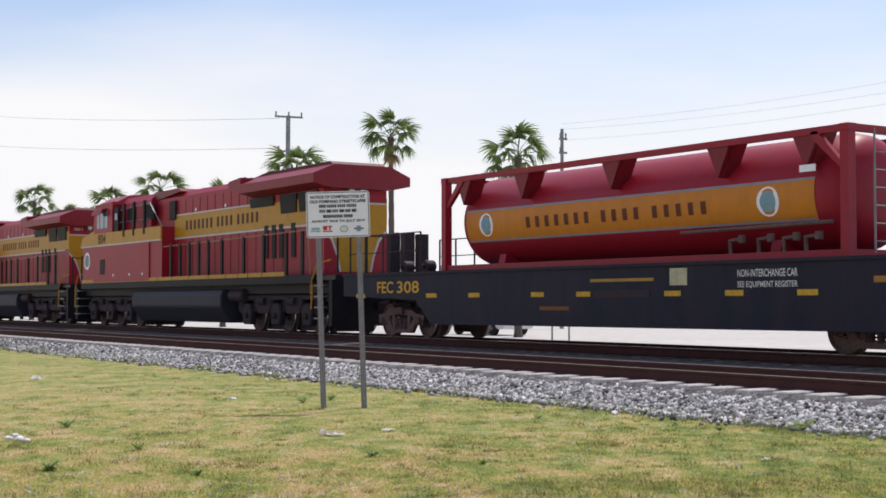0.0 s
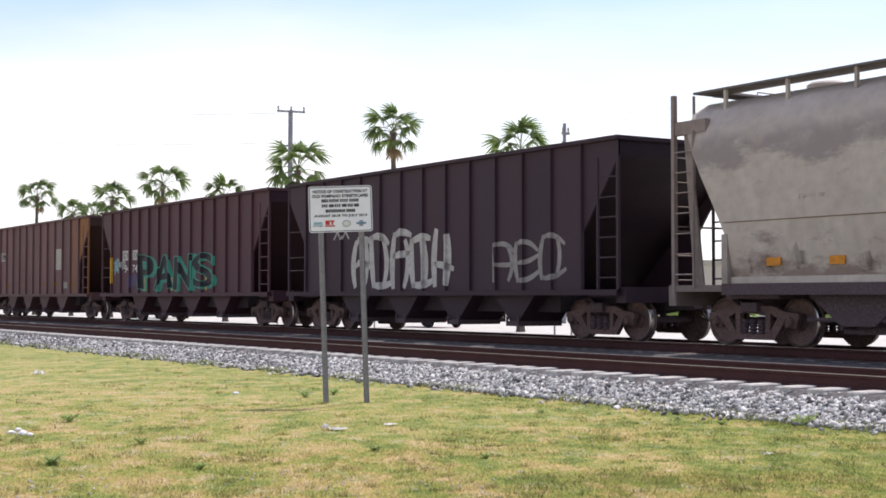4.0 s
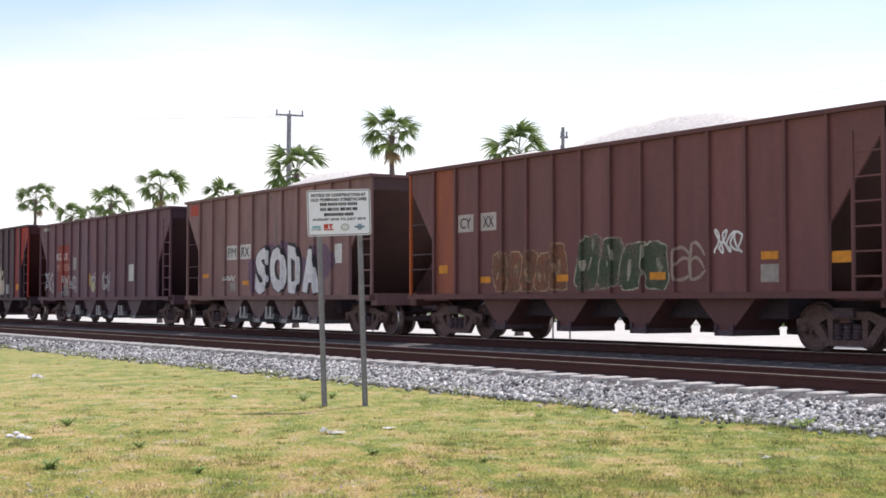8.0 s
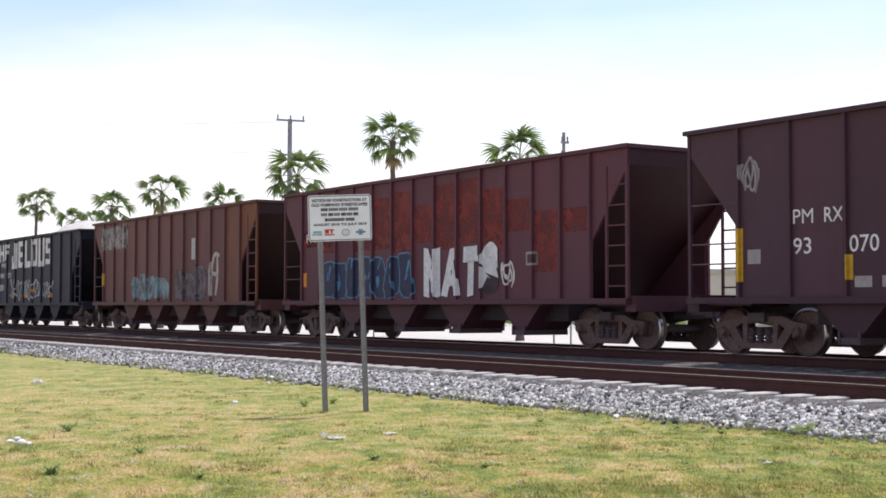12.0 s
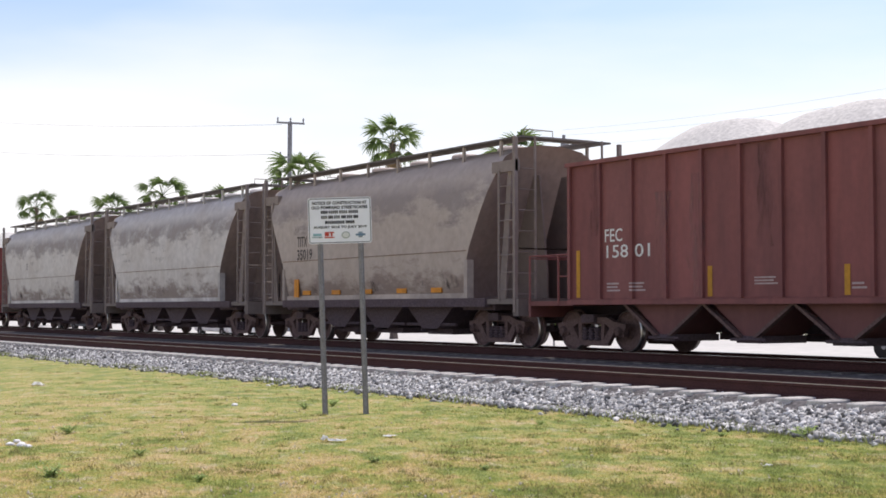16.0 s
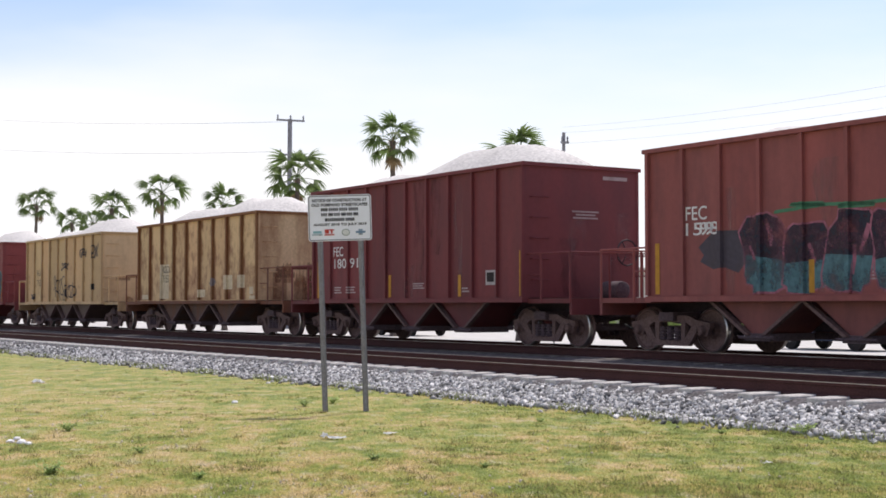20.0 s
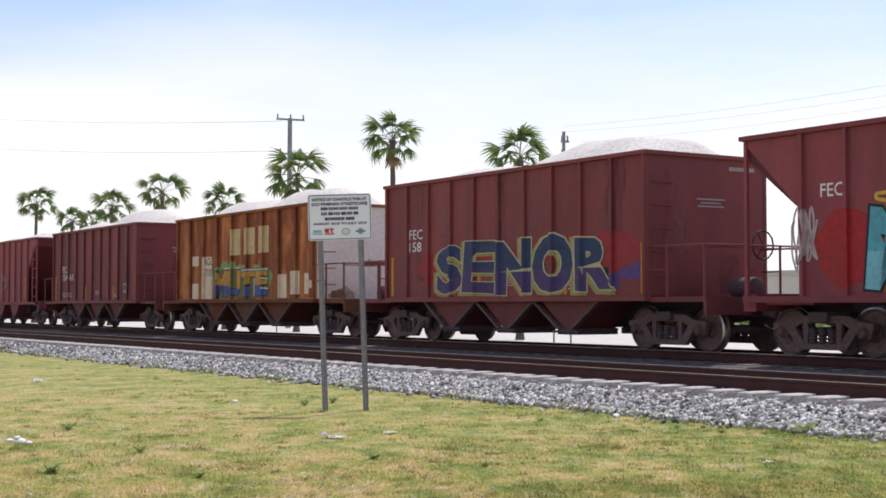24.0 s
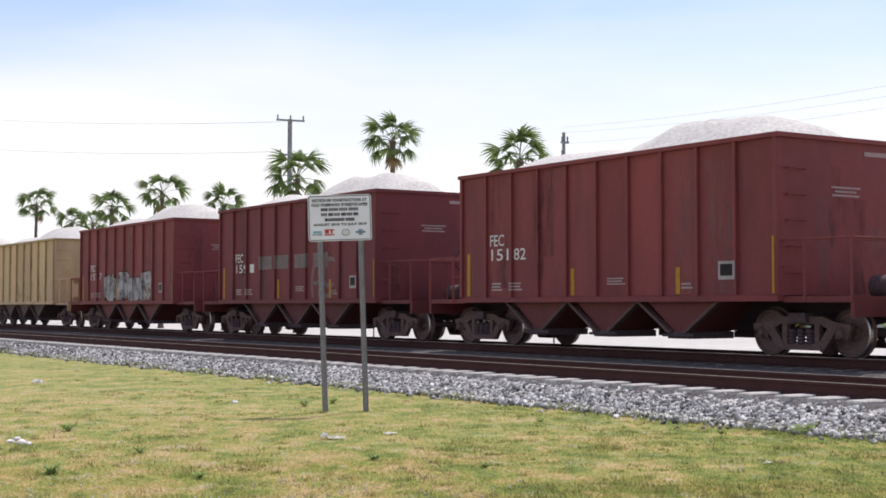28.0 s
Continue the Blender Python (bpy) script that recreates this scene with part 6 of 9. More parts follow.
# ---------------------------------------------------------------- flat car with a tank container
def flat_car():
    c = 21.6
    car = start_car("flat_car", "dark blue-grey well-worn flat car with yellow marks", "flat car", c)
    dark = (0.014, 0.016, 0.031)
    def side(bm):
        prism(bm, [(-10.5, 1.63), (-10.5, 1.05), (-6.9, 0.95), (-6.2, 0.37), (8.2, 0.41), (8.7, 0.7), (8.7, 1.63)], -1.55, -1.45)
    def deck(bm):
        box(bm, -10.5, 8.7, -1.45, 1.45, 1.4, 1.6)
        box(bm, -10.5, 8.7, -0.4, 0.4, 0.95, 1.4)
    for fl in (1, -1):
        part("side_beam", kept(("flatside", 1), "side_beam", side, M["paint"]), car, Matrix.Diagonal((1, fl, 1, 1)), dark)
    part("deck", kept(("flatdeck", 1), "deck", deck, M["paint"]), car, ONE, dark)
    def lip(bm):
        box(bm, -10.5, 8.7, -1.6, -1.55, 1.57, 1.63)
    part("deck_lip", kept(("flatlip", 1), "deck_lip", lip, M["paint"]), car, ONE, dark)
    side_mark(car, "308", -7.75, -6.74, 1.12, 1.4, YEL, -1.556)
    side_mark(car, "FEC", -8.72, -7.95, 1.12, 1.4, YEL, -1.556)
    for x in (-9.8, -6.4, -4.6, -2.2, -0.65, 2.0, 3.6, 5.3, 7.2):
        side_patch(car, x, x + 0.45, 1.0, 1.1, YEL, -1.556)
    side_mark(car, "NON-INTERCHANGE CAR", 3.91, 5.31, 1.33, 1.46, WHT, -1.556)
    side_mark(car, "SEE EQUIPMENT REGISTER", 3.91, 5.31, 1.13, 1.25, WHT, -1.556)
    for x0, x1, z0, z1, col in ((-0.2, 1.7, 1.29, 1.35, (0.4, 0.24, 0.05)), (-1.9, -0.9, 0.72, 0.8, (0.2, 0.09, 0.02)), (2.15, 2.62, 1.2, 1.52, (0.5, 0.48, 0.3)), (6.9, 7.8, 1.2, 1.3, (0.4, 0.2, 0.05))):
        side_patch(car, x0, x1, z0, z1, col, -1.554, "painted_patch")
    def slot(bm):
        box(bm, -0.1, 1.6, -1.56, -1.5, 0.98, 1.12)
    part("side_slot", kept(("slot", 1), "side_slot", slot, M["under_dark"]), car)
    # end railing at the locomotive's side
    def post(bm):
        rod(bm, (0, 0, 1.6), (0, 0, 2.6), 0.025)
    for x in (-10.4, -9.6, -8.7, -7.8, -6.9):
        for y in (-1.4, 1.4):
            part("railing_post", kept(("flatpost", 1), "railing_post", post, M["under_dark"]), car, pose(x, y, 0))
    def rail(bm):
        path(bm, [(-10.4, -1.4, 2.6), (-6.9, -1.4, 2.6)], 0.018)
        path(bm, [(-10.4, -1.4, 2.15), (-6.9, -1.4, 2.15)], 0.014)
    for fl in (1, -1):
        part("handrail", kept(("flatrail", 1), "handrail", rail, M["under_dark"]), car, Matrix.Diagonal((1, fl, 1, 1)))
    def winch(bm):
        lathe(bm, [(-0.12, 0.16), (0.12, 0.16)], 12)
        lathe(bm, [(-0.2, 0.05), (0.2, 0.05)], 8)
    def stand(bm):
        box(bm, -0.1, 0.1, -0.15, 0.15, 1.6, 2.7)
    for x, y in ((-9.95, -0.35), (-9.65, 0.35), (-9.3, -0.3)):
        part("brake_stand", kept(("stand", 1), "brake_stand", stand, M["under_dark"]), car, pose(x, y, 0))
    for x in (-8.0, -7.0):
        part("winch", kept(("winch", 1), "winch", winch, M["under_dark"], True), car, pose(x, -1.1, 1.76))
    couplers(car, 9.6, M["under_dark"])
    for x in (-8.4, 6.6):
        truck(car, x, 0.42)

    # the tank container standing on it
    t = thing("tank_container", "red tank container with an orange band in a steel frame", "tank container", lay(c, W_TRAIN, RAIL))
    CARS.append((t, c))
    red = (0.3, 0.011, 0.026)
    R, zc = 1.06, 2.78
    def shell(bm):
        prof = [(-5.95, 0.35), (-5.9, 0.62), (-5.78, 0.86), (-5.6, 1.0), (-5.4, R), (5.25, R), (5.5, 1.0), (5.68, 0.86), (5.8, 0.62), (5.85, 0.35)]
        lathe(bm, prof, 40, "x")
    part("tank_shell", kept(("shell", 1), "tank_shell", shell, M["loco"], True), t, pose(0, 0, zc), red)
    def curved(a0, a1, x0, x1, r):
        def draw(bm):
            k = 10
            rows = []
            for i in range(k + 1):
                a = radians(a0 + (a1 - a0) * i / k)
                rows.append([bm.verts.new((x, -r * math.cos(a), r * math.sin(a))) for x in (x0, x1)])
            for p, q in zip(rows, rows[1:]):
                bm.faces.new((p[0], p[1], q[1], q[0]))
        return draw
    part("orange_band", kept(("oband", 1), "orange_band", curved(-25, 11, -5.4, 5.25, R + 0.006), M["loco"], True), t, pose(0, 0, zc), (0.56, 0.2, 0.014))
    for a0, a1 in ((11, 13.5), (-27.5, -25)):
        part("grey_stripe", kept(("ostripe", a0), "grey_stripe", curved(a0, a1, -5.4, 5.25, R + 0.008), M["loco"], True), t, pose(0, 0, zc), (0.28, 0.27, 0.3))
    x = -3.1
    for n in (7, 4, 5):
        for k in range(n):
            for nm, (xa, xb, aa, ab) in (("letter_bar", (0.05, 0.19, -13.5, -0.5)),):
                part(nm, kept(("tbar", xa, aa), nm, curved(aa, ab, xa, xb, R + 0.012), M["plain"]), t, pose(x, 0, zc), (0.12, 0.035, 0.02))
            x += 0.34
        x += 0.21
    for px in (-4.6, 4.17):
        def disc(bm, rad=0.27, r=R + 0.009):
            # a round sheet bent to the shell
            mid = bm.verts.new((0, -r * math.cos(0.11), -r * math.sin(0.11)))
            rim = []
            for k in range(24):
                a = 2 * math.pi * k / 24
                g = -0.11 + rad * math.sin(a) / r
                rim.append(bm.verts.new((rad * math.cos(a), -r * math.cos(g), r * math.sin(g))))
            for k in range(24):
                bm.faces.new((mid, rim[k], rim[(k + 1) % 24]))
        def disc2(bm):
            disc(bm, 0.19, R + 0.014)
        part("emblem", kept(("tdisc", 1), "emblem", disc, M["white"]), t, pose(px, 0, zc), label="plain white round emblem")
        part("emblem_centre", kept(("tdisc2", 1), "emblem_centre", disc2, M["plain"]), t, pose(px, 0, zc), (0.22, 0.36, 0.42))
    # frame
    fx0, fx1, ft, fb = -6.05, 6.1, 3.84, 1.64
    def corner(bm):
        box(bm, -0.09, 0.09, -0.09, 0.09, fb, ft)
        box(bm, -0.1, 0.1, -0.1, 0.1, fb, fb + 0.12)
        box(bm, -0.1, 0.1, -0.1, 0.1, ft - 0.12, ft)
    for x in (fx0, fx1):
        for y in (-1.2, 1.2):
            part("corner_post", kept(("tcorner", 1), "corner_post", corner, M["loco"]), t, pose(x, y, 0), red)
    def long(bm):
        box(bm, fx0, fx1, -0.05, 0.05, -0.06, 0.06)
    for y, z in ((-1.2, ft - 0.06), (1.2, ft - 0.06), (-1.2, fb + 0.06), (1.2, fb + 0.06)):
        part("frame_rail", kept(("tlong", 1), "frame_rail", long, M["loco"]), t, pose(0, y, z), red)
    def cross(bm):
        box(bm, -0.06, 0.06, -1.2, 1.2, -0.06, 0.06)
    for x in (fx0, fx1):
        for z in (ft - 0.06, fb + 0.06):
            part("frame_rail", kept(("tcross", 1), "frame_rail", cross, M["loco"]), t, pose(x, 0, z), red)
    def diag(bm):
        prism(bm, [(0, 0), (0.12, 0), (0.75, 0.55), (0.75, 0.65), (0.62, 0.65)], -0.05, 0.05)
    for sx, x in ((1, fx0), (-1, fx1)):
        for y in (-1.2, 1.2):
            part("frame_brace", kept(("tdiag", 1), "frame_brace", diag, M["loco"]), t, pose(x, y, ft - 0.72) @ Matrix.Diagonal((sx, 1, 1, 1)), red)
    def saddle(bm):
        prism(bm, [(-0.32, 0.02), (0.32, 0.02), (0.0, -0.62)], -0.05, 0.05)
        prism(bm, [(0.0, -0.62), (0.32, 0.02), (0.36, 0.0), (0.1, -0.5)], 0.05, 0.35)
    for x in (-3.0, 0.05, 3.1, -5.3, 5.2):
        for y, fl in ((-1.17, 1), (1.17, -1)):
            part("top_gusset", kept(("saddle", 1), "top_gusset", saddle, M["loco"]), t, pose(x, y, ft - 0.06) @ Matrix.Diagonal((1, fl, 1, 1)), (0.19, 0.012, 0.02))
    def cradle(bm):
        prism(bm, [(-0.95, 0.0), (0.95, 0.0), (0.85, 0.35), (-0.85, 0.35)], -0.12, 0.12, "x")
    for x in (-4.2, 4.2):
        part("cradle", kept(("cradle", 1), "cradle", cradle, M["loco"]), t, pose(x, 0, fb), red)
    def pipe(bm):
        path(bm, [(2.0, -1.12, 2.2), (5.7, -1.12, 2.24)], 0.035)
    part("side_pipe", kept(("tpipe", 1), "side_pipe", pipe, M["truck"]), t)
    for x in (3.3, 4.0, 4.6, 5.1):
        def valve(bm):
            path(bm, [(0, -1.1, 1.7), (0, -1.12, 2.0), (0.3, -1.12, 2.02)], 0.04)
            lathe_at(bm, 0.3, -1.12, 1.95, 0.07, 0.14)
        part("valve", kept(("tvalve", 1), "valve", valve, M["truck"]), t, pose(x, 0, 0))
    def ladder(bm):
        for y in (-0.6, -0.2):
            rod(bm, (6.15, y, 1.7), (6.15, y, 3.8), 0.02)
        for k in range(7):
            rod(bm, (6.15, -0.6, 1.9 + k * 0.3), (6.15, -0.2, 1.9 + k * 0.3), 0.014, 4)
    part("end_ladder", kept(("tladder", 1), "end_ladder", ladder, M["galv"]), t)
    def plate(bm):
        box(bm, 5.1, 5.45, -1.26, -1.24, 3.1, 3.22)
    part("label_plate", kept(("tplate", 1), "label_plate", plate, M["white"]), t)
# ---------------------------------------------------------------- the cars in their order
flat_car()
locomotive(43.94, "804")
locomotive(66.45, "801")
c = covered(84.55, "grey-brown covered hopper car with dusty stains and yellow marks", (0.5, 0.445, 0.39), 1)
for x in (-4.0, -2.6, -1.3, 0.6, 3.9):
    side_patch(c, x, x + 0.32, 1.42, 1.56, ORG, -1.565)

c, r = slope_hopper(99.7, 14.5, 4.1, (0.036, 0.022, 0.028), "black open hopper car with white graffiti", ribs=12, seed=3)
strokes(c, r, 5, -3.43, 1.39, 1.08, 2.5, (0.5, 0.48, 0.46), None, 5, 0.2)
strokes(c, r, 3, 2.97, 5.54, 1.2, 2.2, (0.3, 0.28, 0.27), None, 8, 0.14)
mark(c, r, "XX", -4.56, -3.65, 2.41, 2.8, (0.4, 0.38, 0.37))
c, r = slope_hopper(115.5, 14.6, 4.12, (0.065, 0.03, 0.034), "dark brown open hopper car with a teal sprayed word", ribs=13, seed=4)
throwup(c, r, "PANS", -3.4, 3.3, 1.09, 2.45, (0.016, 0.018, 0.026), None, (0.07, 0.33, 0.25), 0.04, 0.07, 3, (0.05, 0.27, 0.2), (0.22, -0.04))
blots(c, r, -4.6, -3.6, 1.1, 1.7, (0.09, 0.06, 0.13), 2)
scribble(c, r, -5.3, -4.75, 1.9, 2.3, (0.5, 0.48, 0.46), 44, 4)
mark(c, r, "CY", -4.66, -4.12, 2.3, 2.5, BLK, (0.5, 0.48, 0.45))
mark(c, r, "XX", -3.85, -3.4, 2.3, 2.5, BLK, (0.5, 0.48, 0.45))
mark(c, r, "94 747", -4.72, -3.25, 1.78, 2.05)
scribble(c, r, -5.98, -5.41, 1.7, 2.35, (0.3, 0.5, 0.55), 4, 4)
for x, z0, z1 in ((-6.2, 1.4, 2.36), (-2.9, 1.12, 1.57), (-0.3, 1.11, 1.56), (2.6, 1.11, 1.56)):
    stripe(c, r, x, x + 0.12, z0, z1)
c, r = slope_hopper(131.75, 14.7, 4.12, (0.11, 0.06, 0.055), "brown open hopper car with an orange corner", ribs=12, seed=5, right_color=(0.24, 0.1, 0.032))
mark(c, r, "PM", -5.2, -4.7, 2.62, 2.85, BLK, (0.5, 0.48, 0.45))
mark(c, r, "RX", -4.45, -3.97, 2.62, 2.85, BLK, (0.5, 0.48, 0.45))
patch(c, r, 3.19, 3.89, 2.02, 2.88, (0.42, 0.41, 0.36))
patch(c, r, 4.22, 4.71, 1.25, 1.51, (0.3, 0.28, 0.26))
for x in (-5.7, -4.2, -1.84, 1.2, 3.0, 5.0):
    patch(c, r, x, x + 0.42, 1.35, 1.52, (0.2, 0.09, 0.03))
c, r = slope_hopper(148.0, 14.7, 4.03, (0.08, 0.054, 0.06), "dark grey-brown open hopper car with red and blue graffiti", ribs=12, seed=6, left_color=(0.16, 0.06, 0.025))
blots(c, r, -1.48, 4.35, 1.2, 2.3, (0.12, 0.26, 0.3))
bubbles(c, r, 6, -0.76, 3.78, 1.09, 2.6, (0.16, 0.035, 0.05), (0.5, 0.4, 0.38), 11, "spray", (0.09, 0.07, 0.14))
for k, ch in enumerate("44510"):
    mark(c, r, ch, -6.0 + 0.62 * k, -5.75 + 0.62 * k, 1.62, 1.95, (0.4, 0.14, 0.03))
scribble(c, r, -3.75, -3.2, 1.2, 1.6, (0.2, 0.42, 0.48), 14, 5)
runs(c, r, ((-2.9, 0.5, 1.1, 3.8), (-3.4, 0.3, 1.6, 3.7), (-1.9, 0.4, 1.1, 3.0), (4.9, 0.5, 1.2, 3.6)), (0.34, 0.33, 0.36), 5)
runs(c, r, ((-5.9, 0.7, 1.1, 2.2), (-4.7, 0.8, 1.1, 2.3), (5.2, 0.8, 1.1, 3.8)), (0.24, 0.08, 0.03), 6)
mark(c, r, "PMRX", -6.06, -5.3, 2.24, 2.42)
scribble(c, r, -4.9, -4.4, 2.0, 2.5, (0.35, 0.45, 0.5), 9, 3)
patch(c, r, 2.92, 3.9, 2.73, 3.59, (0.016, 0.016, 0.02))
patch(c, r, 5.57, 5.97, 1.49, 1.76, (0.22, 0.2, 0.19))
stripe(c, r, 6.02, 6.14, 1.19, 2.13)
for x in (-5.6, -3.2, 0.0, 2.6):
    stripe(c, r, x, x + 0.1, 1.15, 1.6)
c, r = slope_hopper(164.6, 14.3, 4.05, (0.12, 0.055, 0.046), "rust-brown loaded open hopper car with faded graffiti", ribs=13, humps=((0.6, 0.62, 2.6), (-3.6, 0.3, 2.2)), seed=7, left_color=(0.42, 0.1, 0.025))
bubbles(c, r, 5, -3.61, -0.97, 1.08, 2.08, (0.22, 0.09, 0.055), (0.46, 0.32, 0.2), 21, "spray_worn")
bubbles(c, r, 4, -0.59, 2.12, 1.08, 2.2, (0.06, 0.085, 0.05), (0.42, 0.39, 0.3), 22, "spray_worn")
mark(c, r, "CY", -4.98, -4.55, 2.53, 2.77, BLK, (0.45, 0.4, 0.37))
mark(c, r, "XX", -4.28, -3.87, 2.53, 2.77, BLK, (0.45, 0.4, 0.37))
scribble(c, r, 3.35, 4.05, 1.67, 2.17, WHT, 5, 4)
strokes(c, r, 2, 2.3, 3.1, 1.2, 1.95, (0.35, 0.27, 0.22), None, 25, 0.18)
for x, w, z0, z1 in ((4.49, 0.4, 1.59, 1.73), (6.06, 0.41, 1.5, 1.69), (-5.82, 0.37, 1.52, 1.71), (-4.1, 0.4, 1.28, 1.42), (-1.3, 0.4, 1.28, 1.42), (1.6, 0.45, 1.28, 1.42)):
    stripe(c, r, x, x + w, z0, z1, ORG)
patch(c, r, 4.47, 4.89, 1.2, 1.51, (0.32, 0.28, 0.25))
c, r = slope_hopper(179.7, 12.2, 4.16, (0.195, 0.115, 0.096), "brown loaded open hopper car with a white sprayed word", ribs=10, humps=((1.5, 0.55, 2.2),), seed=8, chutes=4, fancy=True)
blots(c, r, -1.4, 3.9, 1.2, 2.4, (0.15, 0.09, 0.14))
throwup(c, r, "SODA", -0.84, 3.27, 1.09, 2.5, (0.68, 0.67, 0.68), None, (0.05, 0.045, 0.055), 0.03, 0.1, 8, (0.03, 0.028, 0.035), (0.09, 0.03))
mark(c, r, "PM", -2.8, -2.22, 2.22, 2.5, BLK, (0.6, 0.58, 0.55))
mark(c, r, "RX", -2.0, -1.45, 2.22, 2.5, BLK, (0.6, 0.58, 0.55))
patch(c, r, -5.8, -5.1, 3.64, 3.98, (0.4, 0.05, 0.03))
runs(c, r, ((0.2, 0.4, 1.6, 4.0), (0.55, 0.25, 1.9, 4.0), (-2.9, 0.6, 1.1, 1.7), (3.7, 0.7, 1.1, 2.2)), (0.42, 0.4, 0.4), 9)
for x, z in ((-4.74, 1.61), (-1.73, 1.36), (0.64, 1.33), (2.78, 1.29)):
    stripe(c, r, x, x + 0.45, z, z + 0.13, ORG)
patch(c, r, 4.1, 4.5, 1.89, 2.4, (0.6, 0.6, 0.57))
scribble(c, r, -3.21, -2.24, 1.49, 1.66, WHT, 3, 4, 0.014)
patch(c, r, -2.65, -2.25, 1.2, 1.45, (0.3, 0.28, 0.26))
c, r = slope_hopper(194.65, 14.8, 4.12, (0.105, 0.056, 0.062), "dark brown open hopper car with a red lettered square", ribs=12, seed=9, chutes=4, fancy=True)
patch(c, r, -4.9, -3.42, 1.27, 3.14, (0.22, 0.03, 0.025))
runs(c, r, ((-2.45, 0.5, 1.2, 3.9), (-1.75, 0.6, 1.1, 3.9), (-1.0, 0.4, 1.1, 3.2), (1.2, 0.6, 1.1, 3.8), (4.4, 0.5, 1.1, 3.6)), (0.34, 0.31, 0.33), 3)
mark(c, r, "KG", -5.07, -4.5, 2.55, 2.82)
mark(c, r, "LX", -4.3, -3.84, 2.55, 2.82)
mark(c, r, "91", -5.04, -4.62, 2.1, 2.38, (0.5, 0.25, 0.22))
mark(c, r, "026", -4.3, -3.6, 2.1, 2.38, (0.5, 0.25, 0.22))
patch(c, r, -2.96, -2.55, 2.12, 2.62, (0.33, 0.31, 0.3))
patch(c, r, -4.24, -3.49, 1.1, 1.5, (0.2, 0.19, 0.19))
patch(c, r, -6.9, -6.1, 3.82, 3.96, (0.35, 0.33, 0.3))
stripe(c, r, -0.93, -0.8, 1.46, 1.94)
stripe(c, r, -3.35, -3.2, 1.4, 1.9, (0.4, 0.26, 0.04))
patch(c, r, -0.62, -0.33, 1.26, 1.6, (0.55, 0.55, 0.04))
patch(c, r, 3.4, 3.9, 1.6, 2.2, (0.5, 0.5, 0.47))
for k, (a, b) in enumerate(((-6.6, -5.33), (-3.22, -2.48), (-0.77, -0.08), (0.6, 1.4), (-4.2, -3.5))):
    scribble(c, r, a, b, 1.2, 2.0 if k else 2.16, (0.5, 0.49, 0.5), 30 + k, 4)
c, r = slope_hopper(211.1, 14.6, 4.26, (0.054, 0.034, 0.038), "black open hopper car with cream graffiti and a red end", ribs=13, seed=10, right_color=(0.34, 0.025, 0.018))
bubbles(c, r, 1, -5.3, -4.75, 1.2, 2.1, (0.44, 0.4, 0.33), (0.05, 0.042, 0.042), 40, tips=2)
bubbles(c, r, 11, -4.7, 3.51, 1.09, 2.6, (0.54, 0.48, 0.4), (0.05, 0.042, 0.042), 41, tips=3)
mark(c, r, "PM", -5.66, -5.2, 2.66, 2.88)
mark(c, r, "RX", -4.9, -4.42, 2.66, 2.88)
stripe(c, r, 5.44, 5.85, 1.37, 1.65, ORG)
stripe(c, r, -6.4, -6.07, 1.54, 1.83, ORG)
for x in (-2.0, 0.6, 3.0):
    stripe(c, r, x, x + 0.42, 1.28, 1.4, ORG)
patch(c, r, 3.83, 4.32, 1.22, 1.64, (0.4, 0.38, 0.37))
c, r = slope_hopper(226.75, 13.4, 4.12, (0.055, 0.027, 0.033), "dark maroon open hopper car with white marks", ribs=9, seed=11, cut=1.3)
for x0, x1, z0, z1 in ((3.6, 4.3, 1.9, 2.48), (4.75, 5.3, 1.47, 2.06), (-5.21, -4.9, 1.61, 1.86), (-2.85, -2.5, 1.18, 1.36), (-2.3, -2.0, 1.18, 1.36)):
    patch(c, r, x0, x1, z0, z1, (0.36, 0.33, 0.32))
mark(c, r, "PM", -4.19, -3.75, 2.26, 2.5)
mark(c, r, "RX", -3.25, -2.85, 2.26, 2.5)
mark(c, r, "93", -4.14, -3.75, 1.75, 2.02)
mark(c, r, "070", -3.25, -2.66, 1.75, 2.02)
for x, z1 in ((-5.42, 2.24), (-2.98, 1.71), (-0.6, 1.71), (2.2, 1.6), (5.5, 2.2)):
    stripe(c, r, x, x + 0.11, 1.3, z1)
strokes(c, r, 2, 0.7, 2.3, 1.5, 2.4, (0.35, 0.32, 0.32), None, 51, 0.12)
scribble(c, r, -5.35, -4.92, 2.81, 3.52, (0.3, 0.28, 0.28), 7, 4)
scribble(c, r, 3.0, 3.6, 1.3, 1.9, (0.3, 0.28, 0.28), 8, 4)
patch(c, r, 1.84, 2.3, 1.34, 1.66, (0.3, 0.28, 0.28))
c, r = slope_hopper(242.65, 15.0, 4.08, (0.085, 0.032, 0.038), "dark red open hopper car with blue and white graffiti", ribs=13, humps=((1.0, 0.3, 2.5),), seed=12)
throwup(c, r, "NATS", -0.05, 3.15, 1.09, 2.36, (0.66, 0.65, 0.66), None, (0.045, 0.03, 0.04), 0.025, 0.125, 6)
bubbles(c, r, 7, -5.17, -0.45, 1.09, 2.2, (0.03, 0.035, 0.075), (0.08, 0.22, 0.38), 61)
mark(c, r, "PM", -6.12, -5.62, 2.62, 2.86)
mark(c, r, "RX", -5.05, -4.6, 2.62, 2.86)
